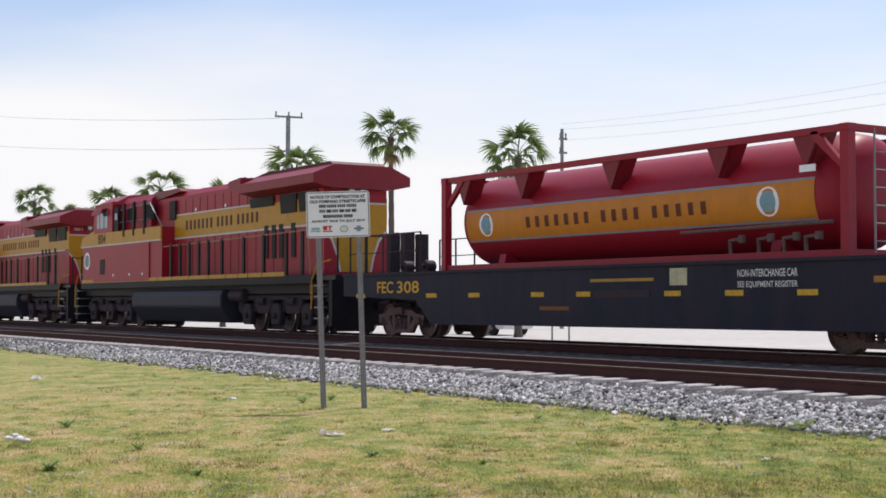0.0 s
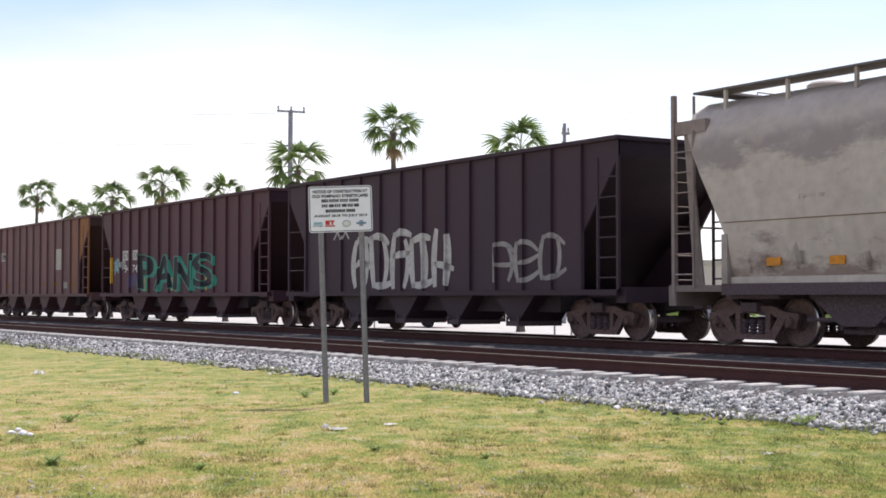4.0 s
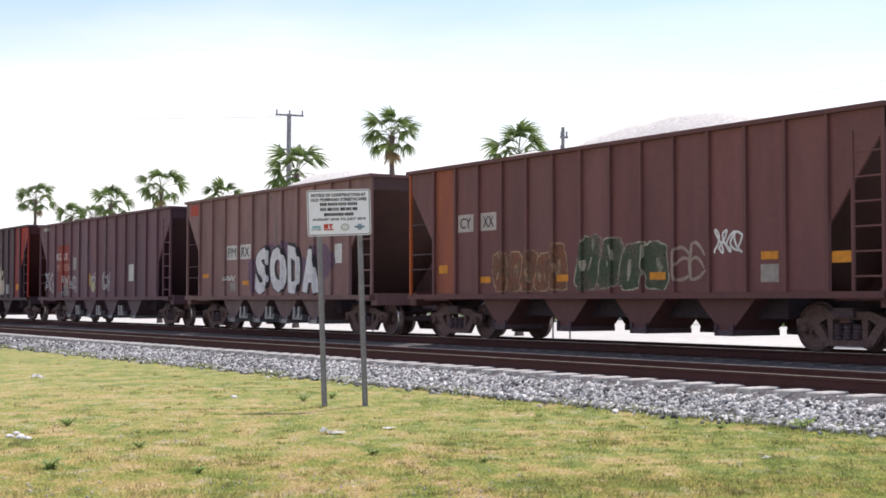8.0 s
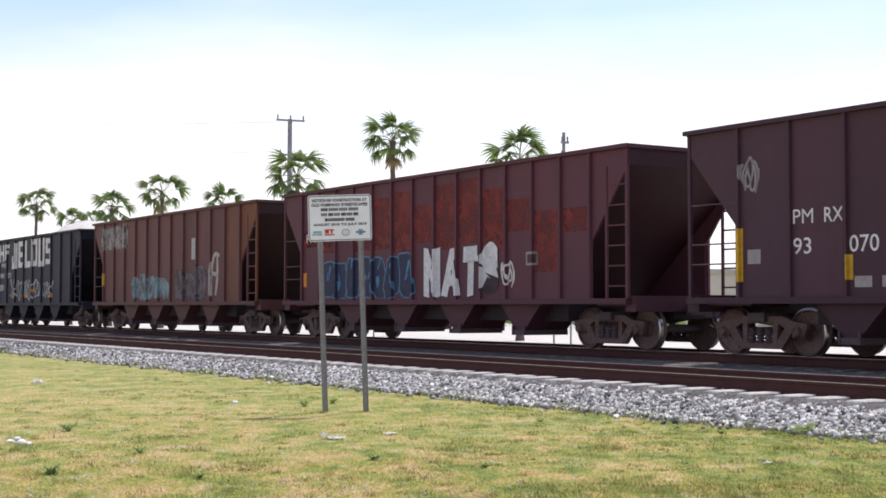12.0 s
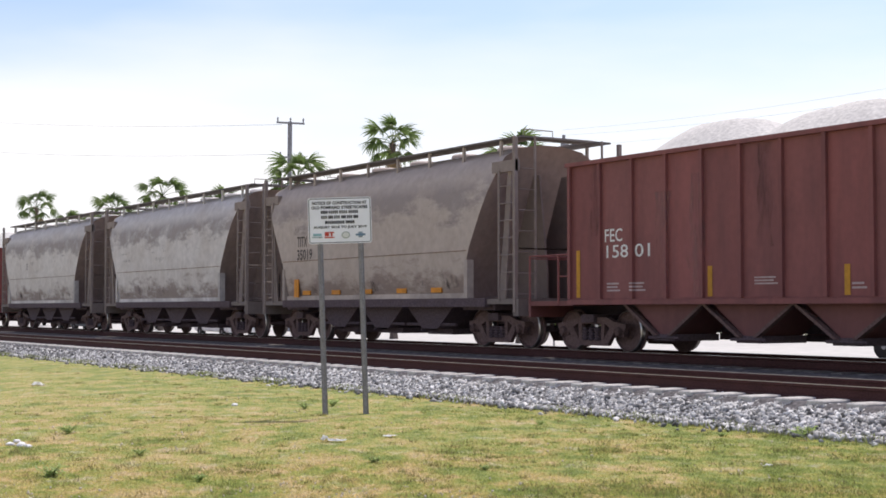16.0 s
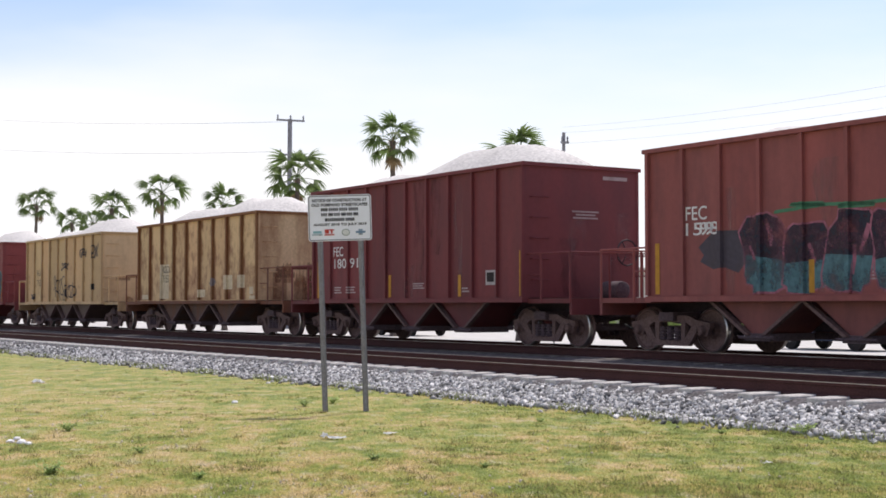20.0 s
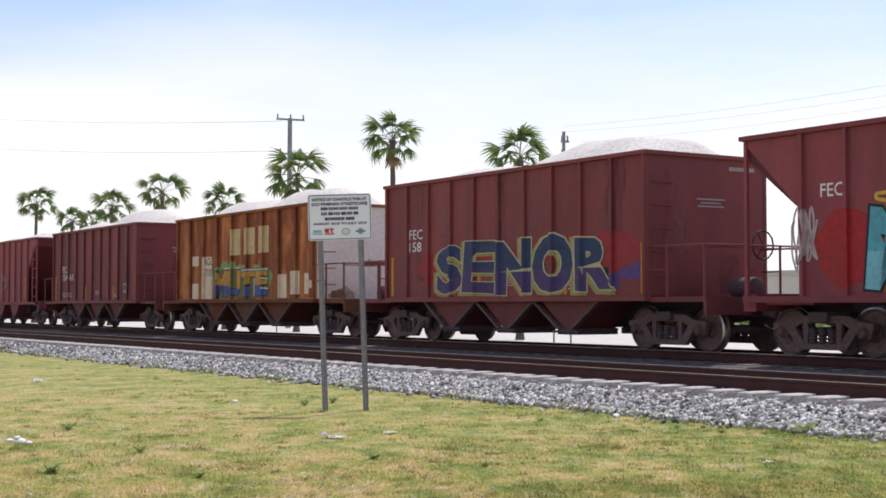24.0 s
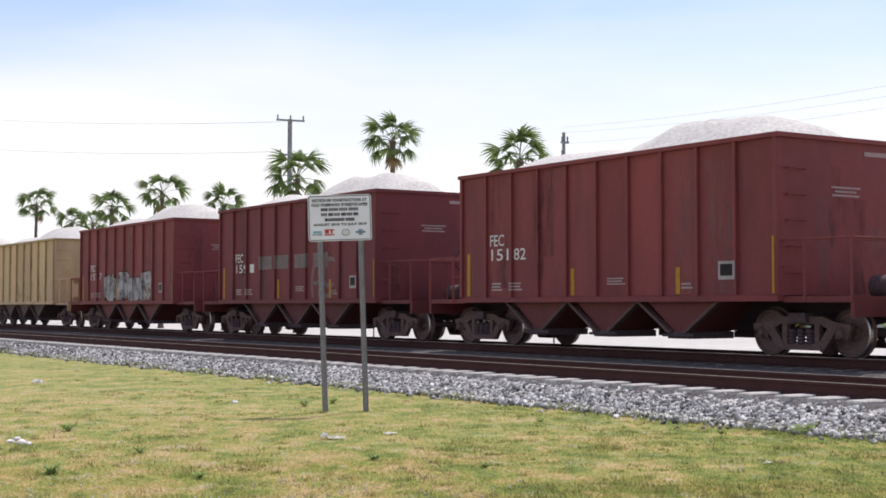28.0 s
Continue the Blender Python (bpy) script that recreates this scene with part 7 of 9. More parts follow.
for a, b, z0, z1 in zip(r, r[1:], (2.5, 2.3, 2.6, 2.3, 2.3, 2.2, 2.4, 2.2, 2.3, 2.1, 2.5, 1.6, 2.4), (2.9, 2.8, 2.9, 2.8, 3.6, 3.7, 3.3, 3.75, 3.8, 3.5, 3.2, 2.9, 2.9)):
    patch(c, r, a + 0.06, b - 0.06, z0, z1, (0.2, 0.034, 0.03), "faded_patch", mat="spray_worn")
patch(c, r, -6.2, -4.5, 2.5, 2.98, (0.18, 0.04, 0.035), "faded_patch", mat="spray_worn")
patch(c, r, 4.14, 4.57, 1.75, 2.04, (0.36, 0.33, 0.33))
patch(c, r, 4.19, 4.52, 1.8, 1.99, (0.08, 0.04, 0.04), gap=0.006)
scribble(c, r, 3.23, 3.71, 1.27, 1.88, WHT, 13, 4)
stripe(c, r, -6.3, -6.1, 1.41, 1.79, ORG)
c, r = slope_hopper(259.3, 14.6, 4.08, (0.1, 0.044, 0.037), "rust-brown open hopper car with pale blue graffiti", ribs=11, seed=13, right_color=(0.18, 0.065, 0.03))
bubbles(c, r, 4, -6.5, -3.6, 2.95, 3.95, (0.36, 0.33, 0.33), (0.2, 0.14, 0.13), 71, "spray_worn")
bubbles(c, r, 5, -3.2, 0.35, 1.1, 2.04, (0.25, 0.36, 0.4), (0.22, 0.1, 0.07), 72, "spray_worn")
bubbles(c, r, 3, 0.9, 3.5, 1.09, 2.2, (0.17, 0.14, 0.16), (0.1, 0.06, 0.06), 73, "spray_worn")
strokes(c, r, 1, 3.9, 4.5, 1.2, 2.6, (0.45, 0.4, 0.38), None, 74, 0.25)
patch(c, r, 2.3, 2.7, 2.4, 3.1, (0.42, 0.4, 0.4))
stripe(c, r, -6.4, -6.1, 1.66, 2.12)
c, r = slope_hopper(275.4, 14.2, 3.98, (0.019, 0.021, 0.031), "black loaded open hopper car with tall white block letters", ribs=9, humps=((3.2, 0.6, 2.4),), seed=14)
runs(c, r, ((0.9, 0.3, 1.1, 2.4), (3.0, 0.4, 1.1, 2.6)), (0.3, 0.3, 0.32), 8)
block_word(c, r, "HF", -4.65, -2.86, 2.95, 3.72, (0.66, 0.65, 0.64), 3)
block_word(c, r, "JELOUS", -2.6, 3.5, 2.6, 3.76, (0.66, 0.65, 0.64), 4)
mark(c, r, "PM", -4.26, -3.85, 2.64, 2.86)
mark(c, r, "RX", -3.55, -3.17, 2.64, 2.86)
mark(c, r, "840", -4.47, -3.85, 2.17, 2.4)
mark(c, r, "071", -3.55, -3.04, 2.17, 2.4)
for k, (a, b, z0, z1) in enumerate(((-2.83, -0.98, 1.11, 2.15), (-0.59, 0.3, 1.09, 2.1), (0.4, 1.77, 1.15, 2.1), (-5.64, -5.07, 1.58, 2.04), (-4.59, -3.88, 1.56, 1.91), (2.2, 3.6, 1.2, 2.0))):
    scribble(c, r, a, b, z0, z1, (0.55, 0.54, 0.54), 80 + k, 4, 0.02)
for x, w, z in ((-5.64, 0.48, 1.28), (-2.43, 0.48, 1.26), (-0.56, 0.45, 1.26), (0.42, 0.55, 1.5), (3.0, 0.5, 1.26)):
    stripe(c, r, x, x + w, z, z + 0.13, ORG)

MARK[0] = -0.28
c, r = slope_hopper(289.42, 12.20, 3.86, RED, "red loaded hopper car with corner ladders", ribs=10, humps=((-0.8, 0.62, 2.1), (1.6, 0.62, 1.9)), seed=15, cut=1.34, chutes=3)
mark(c, r, "FEC", -3.86, -3.27, 2.24, 2.48)
mark(c, r, "13", -4.05, -3.65, 1.88, 2.13)
mark(c, r, "141", -3.42, -2.88, 1.88, 2.13)
scribble(c, r, 1.42, 2.2, 1.12, 1.94, (0.55, 0.48, 0.46), 3, 2, 0.03)
scribble(c, r, -1.2, -0.5, 1.4, 1.9, (0.065, 0.03, 0.034), 6, 4)
for x, z1 in ((-4.7, 2.0), (-2.2, 1.68), (-0.38, 1.66), (1.75, 1.66), (4.6, 2.15)):
    stripe(c, r, x, x + 0.11, 1.2, z1, (0.45, 0.22, 0.03))
patch(c, r, 3.43, 3.85, 1.39, 1.69, (0.4, 0.36, 0.35))
patch(c, r, 3.48, 3.8, 1.44, 1.64, (0.03, 0.02, 0.02), gap=0.006)

MARK[0] = 0.0
LOAD = ((-2.4, 0.45, 2.0), (2.0, 0.72, 2.2))
LOAD2 = ((-1.8, 0.6, 2.3), (2.4, 0.68, 2.1))


def fec(centre, second, color=RED, top=3.86, humps=LOAD, seed=1, label="oxide-red stone hopper car with upright ribs"):
    c, r = open_hopper(centre, 9.75, top, color, label, humps=humps, seed=seed)
    rnd = random.Random(seed * 5)
    runs(c, r, [(rnd.uniform(-4.5, 4.5), rnd.uniform(0.25, 0.7), 1.1, rnd.uniform(1.6, 3.7)) for _ in range(4)], (0.3, 0.2, 0.19), seed)
    runs(c, r, [(rnd.uniform(-4.5, 4.5), rnd.uniform(0.3, 0.8), rnd.uniform(1.2, 2.4), top - 0.1) for _ in range(3)], (0.05, 0.03, 0.034), seed + 1)
    if second:
        mark(c, r, "FEC", -3.75, -3.22, 2.2, 2.45)
        mark(c, r, second, -3.7, -2.45, 1.88, 2.13)
        for x0, x1 in ((-3.7, -3.3), (-3.0, -2.55)):
            stencil(c, r, x0, x1, 1.22, 1.42, (0.45, 0.36, 0.35))
    for x, z1 in ((-4.66, 2.06), (-0.85, 1.65), (2.3, 1.6), (4.72, 2.08)):
        stripe(c, r, x, x + 0.12, 1.1, z1, (0.5, 0.25, 0.03))
    patch(c, r, 3.41, 3.89, 1.35, 1.68, (0.42, 0.38, 0.37))
    patch(c, r, 3.46, 3.84, 1.42, 1.63, (0.02, 0.016, 0.016), gap=0.006)
    stencil(c, r, 0.3, 0.85, 1.3, 1.46, (0.42, 0.33, 0.32))
    stencil(c, r, 2.45, 2.75, 1.2, 1.34, (0.42, 0.33, 0.32), 2)
    for k in range(4):
        y, w, z0 = rnd.uniform(-1.3, 1.3), rnd.uniform(0.2, 0.6), rnd.choice((1.1, 1.1, 1.9))
        bm = bmesh.new()
        z1 = min(top - 0.1, z0 + rnd.uniform(0.6, 1.8))
        rows_ = [[bm.verts.new((4.878 + 0.0006 * k, max(-1.5, min(1.5, y + d * w * rnd.uniform(0.35, 0.6))), z0 + (z1 - z0) * q / 6)) for d in (-1, 1)] for q in range(7)]
        for p, q in zip(rows_, rows_[1:]):
            bm.faces.new((p[0], p[1], q[1], q[0]))
        flat_part("washed_streak", bm, M["streak"], c, (0.05, 0.03, 0.034) if k % 2 else (0.33, 0.2, 0.19))
    # stencilled bars on the end wall
    for z, w in ((2.95, 0.75), (2.88, 0.55), (2.81, 0.7)):
        def bars(bm, w=w):
            box(bm, 0, 0.006, -w / 2, w / 2, 0, 0.035)
        part("stencil_line", kept(("bars", w), "stencil_line", bars, M["spray"]), c, pose(4.882, 0.1, z), (0.4, 0.3, 0.29))
    def tag(bm):
        box(bm, 0, 0.006, 0.6, 1.3, 0, 0.08)
    part("stencil_line", kept(("endtag", 1), "stencil_line", tag, M["spray"]), c, pose(4.882, 0, top - 0.3), (0.4, 0.3, 0.29))
    return c, r


fec(303.6, "158 01", color=(0.235, 0.088, 0.082), humps=((-1.8, 0.72, 1.5), (1.4, 0.66, 1.9)), seed=16)
c = covered(316.7, "brown-grey covered hopper car with dark letters", (0.47, 0.4, 0.355), 2)
side_mark(c, "TITX", -4.1, -3.5, 2.6, 2.88, (0.05, 0.04, 0.04))
side_mark(c, "35019", -4.1, -3.2, 2.24, 2.52, (0.05, 0.04, 0.04))
for x in (-3.9, -2.2, -0.5, 1.2, 2.8):
    side_patch(c, x, x + 0.45, 1.26, 1.38, ORG, -1.535)
side_patch(c, -4.3, -4.05, 1.2, 1.7, ORG, -1.6)
c = covered(330.6, "pale grey covered hopper car with scraped paint", (0.62, 0.585, 0.56), 3)
c = covered(344.9, "pale grey covered hopper car with dark peeling stains", (0.62, 0.585, 0.555), 4)
side_mark(c, "E", -2.2, -2.05, 2.6, 2.85, (0.1, 0.1, 0.1))
fec(359.25, "180 29", color=(0.27, 0.076, 0.069), humps=((-2.2, 0.6, 2.2), (2.2, 0.95, 2.8)), seed=17)
c, r = fec(372.7, "", color=(0.285, 0.09, 0.08), humps=((-2.4, 0.3, 2.0), (2.4, 0.6, 2.0)), seed=18, label="red stone hopper car with dark, pink and teal graffiti")
mark(c, r, "FEC", -4.1, -3.55, 2.45, 2.7)
mark(c, r, "159 98", -4.1, -2.7, 2.17, 2.4)
blots(c, r, -3.4, 4.4, 1.15, 2.2, (0.07, 0.06, 0.075), 6)
blots(c, r, -1.2, 3.6, 1.1, 1.8, (0.1, 0.24, 0.24), 6)
bubbles(c, r, 6, -2.35, 3.3, 1.09, 2.5, (0.03, 0.03, 0.045), (0.42, 0.15, 0.2), 91, "spray_worn", (0.1, 0.2, 0.22))
scribble(c, r, -1.6, 4.0, 2.45, 2.62, (0.07, 0.2, 0.11), 93, 3, 0.03)
strokes(c, r, 3, 3.4, 4.6, 1.9, 2.55, (0.5, 0.42, 0.4), None, 92, 0.14)
fec(386.45, "180 91", color=DULLRED, humps=((-2.4, 0.4, 2.0), (1.8, 0.75, 2.5)), seed=19, top=4.0)


def end_rust(car, x, seed, count, climb):
    """Brown rust that has run and soaked up the end wall, in ragged patches over one another."""
    rnd = random.Random(seed * 13)
    for k in range(count):
        y, w, top = rnd.uniform(-1.25, 1.25), rnd.uniform(0.3, 0.75), 1.1 + climb * rnd.uniform(0.3, 1.0)
        bm = bmesh.new()
        foot = 1.075 if k % 4 else rnd.uniform(1.5, 2.0)
        n_ = 9
        ys = [max(-1.5, min(1.5, y + w * (i / n_ - 0.5))) for i in range(n_ + 1)]
        heads = [foot + (max(top, foot + 0.25) - foot) * rnd.uniform(0.55, 1.0) * math.sin(math.pi * (0.12 + 0.76 * i / n_)) ** 0.6 for i in range(n_ + 1)]
        low, high = [bm.verts.new((x + 0.002 + 0.0007 * k, p, foot)) for p in ys], [bm.verts.new((x + 0.002 + 0.0007 * k, p, q)) for p, q in zip(ys, heads)]
        for i in range(n_):
            if ys[i + 1] - ys[i] > 1e-4:
                bm.faces.new((low[i], low[i + 1], high[i + 1], high[i]))
        flat_part("rust_stain", bm, M["rust_soak"], car, (0.33, 0.15, 0.075) if k % 3 else (0.24, 0.1, 0.055))


def rgc(centre, color, mat, label, humps, seed, end_color, rail_color=None, trim_color=None):
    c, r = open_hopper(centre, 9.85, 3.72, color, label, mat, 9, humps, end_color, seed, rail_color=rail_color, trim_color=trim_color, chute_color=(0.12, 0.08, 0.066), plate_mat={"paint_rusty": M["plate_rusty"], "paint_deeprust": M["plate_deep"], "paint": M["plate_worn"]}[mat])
    end_rust(c, 4.925, seed, *{"paint_rusty": (14, 1.4), "paint_deeprust": (4, 0.5), "paint": (3, 0.4)}[mat])
    return c, r


CREAM = (0.6, 0.5, 0.34)
c, r = rgc(399.85, (0.62, 0.43, 0.235), "paint_rusty", "rust-streaked yellow stone hopper car", LOAD2, 20, (0.62, 0.45, 0.26), (0.22, 0.11, 0.05), (0.17, 0.085, 0.06))
patch(c, r, -2.86, -2.1, 1.13, 2.3, CREAM)
mark(c, r, "RGCX", -2.83, -2.14, 2.0, 2.24, (0.06, 0.06, 0.06))
mark(c, r, "7155", -2.7, -2.14, 1.68, 1.93, (0.06, 0.06, 0.06))
for x0, x1, z0, z1 in ((2.4, 3.1, 1.4, 1.84), (3.45, 4.0, 1.44, 1.83), (4.33, 4.8, 1.1, 1.2), (4.33, 4.6, 1.24, 1.46), (0.36, 1.0, 1.17, 1.41), (-4.6, -4.0, 1.12, 1.28)):
    patch(c, r, x0, x1, z0, z1, CREAM)
blots(c, r, 1.35, 1.8, 1.2, 1.75, (0.2, 0.16, 0.16), 1)
c, r = rgc(413.6, (0.58, 0.4, 0.215), "paint", "faded yellow stone hopper car with black scrawls", LOAD, 21, (0.6, 0.43, 0.25), (0.48, 0.33, 0.17))
for k, (a, b, z0, z1) in enumerate(((-1.09, 0.4, 1.1, 2.2), (0.4, 1.83, 1.1, 1.9), (2.2, 3.03, 2.77, 3.17), (3.65, 4.4, 2.67, 3.36), (-0.11, 0.82, 2.33, 2.68), (-4.3, -3.7, 1.17, 1.4))):
    scribble(c, r, a, b, z0, z1, (0.06, 0.055, 0.06), 100 + k, 4, 0.025)
mark(c, r, "RGC", -3.29, -2.6, 2.18, 2.42, (0.1, 0.09, 0.07))
mark(c, r, "7131", -3.2, -2.5, 1.75, 2.0, (0.1, 0.09, 0.07))
patch(c, r, 3.62, 4.0, 1.52, 1.75, (0.02, 0.02, 0.02))
c, r = fec(427.2, "", seed=22, label="red stone hopper car with dark teal graffiti")
bubbles(c, r, 8, -4.46, 4.5, 1.09, 2.55, (0.03, 0.045, 0.055), (0.08, 0.24, 0.25), 110)

MARK[0] = -0.28
c, r = slope_hopper(440.47, 12.10, 3.86, RED, "red loaded hopper car with a large turquoise sprayed word", ribs=10, humps=((-0.6, 0.5, 2.0), (2.6, 0.6, 1.9)), seed=23, cut=1.34, chutes=3)
blots(c, r, -4.0, 4.9, 1.1, 2.75, (0.36, 0.03, 0.03), 9)
blots(c, r, -2.6, 4.2, 2.2, 2.8, (0.3, 0.03, 0.03), 6)
scribble(c, r, -2.9, 0.6, 2.42, 2.7, (0.62, 0.4, 0.06), 120, 4, 0.03)
scribble(c, r, 1.2, 4.7, 2.3, 2.75, (0.62, 0.32, 0.05), 125, 4, 0.03)
throwup(c, r, "MALIFER", -3.1, 4.35, 1.1, 2.55, (0.1, 0.36, 0.42), (0.2, 0.5, 0.55), (0.02, 0.025, 0.035), 0.05, 0.085, 9, (0.4, 0.12, 0.04), (0.08, -0.03))
mark(c, r, "FEC", -3.74, -3.25, 2.66, 2.88)
scribble(c, r, -4.67, -4.12, 1.41, 2.54, (0.5, 0.4, 0.38), 121, 5)
scribble(c, r, 4.34, 4.73, 2.0, 3.0, (0.55, 0.5, 0.48), 122, 5)
MARK[0] = 0.0
c, r = fec(454.0, "", seed=24, humps=((-2.4, 0.35, 2.0), (2.2, 0.62, 2.3)), label="red stone hopper car with a blue and gold sprayed word")
mark(c, r, "FEC", -3.81, -3.21, 2.47, 2.7)
mark(c, r, "158", -3.81, -3.26, 2.17, 2.4)
blots(c, r, -3.2, 4.6, 1.3, 2.3, (0.3, 0.035, 0.04), 6)
blots(c, r, 3.6, 4.7, 1.15, 1.7, (0.1, 0.06, 0.2), 2)
throwup(c, r, "SENOR", -2.58, 3.85, 1.1, 2.42, (0.035, 0.055, 0.115), (0.075, 0.05, 0.14), (0.5, 0.44, 0.24), 0.04, 0.1, 14, (0.35, 0.29, 0.1), (-0.09, -0.04))
c, r = rgc(467.7, (0.5, 0.19, 0.058), "paint_deeprust", "orange-rusted stone hopper car with white ends and a sprayed word", LOAD2, 25, (0.8, 0.74, 0.66), (0.28, 0.12, 0.04), (0.16, 0.075, 0.045))
for x0, x1, z0, z1 in ((-0.76, 0.02, 2.41, 3.21), (0.27, 1.05, 2.41, 3.21), (1.29, 2.0, 2.43, 3.22)):
    patch(c, r, x0, x1, z0, z1, (0.56, 0.41, 0.2))
for x0, x1, z0, z1 in ((-2.88, -2.12, 1.08, 2.42), (-3.71, -3.2, 2.15, 2.46), (-3.71, -3.2, 1.08, 1.58), (2.74, 3.18, 1.09, 1.77), (3.4, 4.0, 1.19, 1.85), (4.28, 4.54, 1.2, 1.77), (4.56, 4.75, 1.36, 1.57)):
    patch(c, r, x0, x1, z0, z1, (0.7, 0.56, 0.4))
mark(c, r, "RGC", -2.83, -2.2, 2.15, 2.38, (0.06, 0.06, 0.06))
mark(c, r, "7103", -2.83, -2.17, 1.8, 2.04, (0.06, 0.06, 0.06))
blots(c, r, -2.05, 2.15, 1.2, 2.15, (0.2, 0.33, 0.1), 7)
blots(c, r, -1.95, 2.05, 1.1, 1.6, (0.2, 0.33, 0.1), 7)
patch(c, r, -1.98, 2.06, 1.1, 2.0, (0.14, 0.14, 0.05), "sprayed_cloud", 0.0072)
throwup(c, r, "MUTE", -1.86, 1.96, 1.12, 2.02, (0.5, 0.25, 0.04), (0.07, 0.09, 0.28), (0.03, 0.03, 0.035), 0.035, 0.06, 12, (0.55, 0.54, 0.5), (-0.04, 0.03))
fec(481.3, "154 61", color=(0.19, 0.044, 0.046), seed=26)
MARK[0] = -0.15
c, r = slope_hopper(494.75, 12.20, 3.86, RED, "red loaded hopper car with white scrawls", ribs=10, humps=((-0.8, 0.35, 2.0), (2.6, 0.4, 1.9)), seed=27, cut=1.34, chutes=3)
mark(c, r, "FEC", -3.7, -3.12, 2.28, 2.5)
mark(c, r, "132 05", -3.64, -2.27, 1.95, 2.2)
for k in range(4):
    scribble(c, r, -2.02 + k * 0.9, -1.2 + k * 0.9, 1.2 + 0.12 * k, 2.05 + 0.1 * k, (0.36, 0.27, 0.27), 130 + k, 3, 0.018)
for x, z1 in ((-4.5, 2.19), (-2.4, 1.6), (0.78, 1.64), (2.68, 1.65), (4.5, 2.1)):
    stripe(c, r, x, x + 0.11, 1.22, z1, (0.45, 0.22, 0.03))
MARK[0] = 0.0
c, r = rgc(508.45, (0.62, 0.45, 0.265), "paint", "cream-yellow stone hopper car with a silver tag", LOAD, 28, (0.58, 0.43, 0.25), (0.45, 0.34, 0.17))
mark(c, r, "RGC", -3.04, -2.4, 2.06, 2.29, (0.08, 0.07, 0.06))
mark(c, r, "7162", -2.99, -2.25, 1.76, 2.0, (0.08, 0.07, 0.06))
bubbles(c, r, 5, 0.36, 3.7, 1.12, 2.25, (0.36, 0.34, 0.31), (0.5, 0.47, 0.42), 140, "spray_worn")
patch(c, r, 4.3, 4.7, 1.5, 1.85, (0.03, 0.03, 0.03))
stripe(c, r, 4.1, 4.22, 1.26, 2.16, (0.55, 0.33, 0.04))
fec(522.1, "151 82", seed=29)
c, r = fec(535.75, "159 1", seed=30, color=(0.185, 0.045, 0.048))
for k in range(4):
    patch(c, r, -2.1 + k * 1.15, -1.25 + k * 1.15, 1.95, 2.34, (0.2, 0.16, 0.15))
strokes(c, r, 2, 1.3, 2.6, 1.1, 2.3, (0.2, 0.13, 0.13), None, 150, 0.2)
c, r = fec(549.3, "152 7", seed=31)
bubbles(c, r, 4, -2.03, 2.83, 1.09, 2.14, (0.5, 0.49, 0.48), (0.06, 0.03, 0.03), 160, "spray_worn")
rgc(562.6, (0.62, 0.45, 0.265), "paint", "cream-yellow stone hopper car", LOAD, 32, (0.58, 0.43, 0.25), (0.45, 0.34, 0.17))
fec(576.0, "", seed=33)
# ---------------------------------------------------------------- notice sign in the grass
def fitted_line(text, width, height, mat):
    """Raised letters, width by height, centred, standing in x and z, facing -y."""
    src = lettering(text, 1.0, mat, 0.0, 0.05, 1.06)
    me = src.copy()
    co = np.array([v.co for v in me.vertices])
    lo, hi = co.min(0), co.max(0)
    sx, sz = width / (hi[0] - lo[0]), height / (hi[2] - lo[2])
    me.transform(Matrix.Diagonal((sx, 1, sz, 1)) @ Matrix.Translation((-(lo[0] + hi[0]) / 2, 0, -(lo[2] + hi[2]) / 2)))
    return me


def rounded(w, h, r, k=5):
    pts = []
    for cx, cz, a0 in ((w / 2 - r, h / 2 - r, 0), (-w / 2 + r, h / 2 - r, 90), (-w / 2 + r, -h / 2 + r, 180), (w / 2 - r, -h / 2 + r, 270)):
        for i in range(k + 1):
            a = radians(a0 + 90 * i / k)
            pts.append((cx + r * math.cos(a), cz + r * math.sin(a)))
    return pts


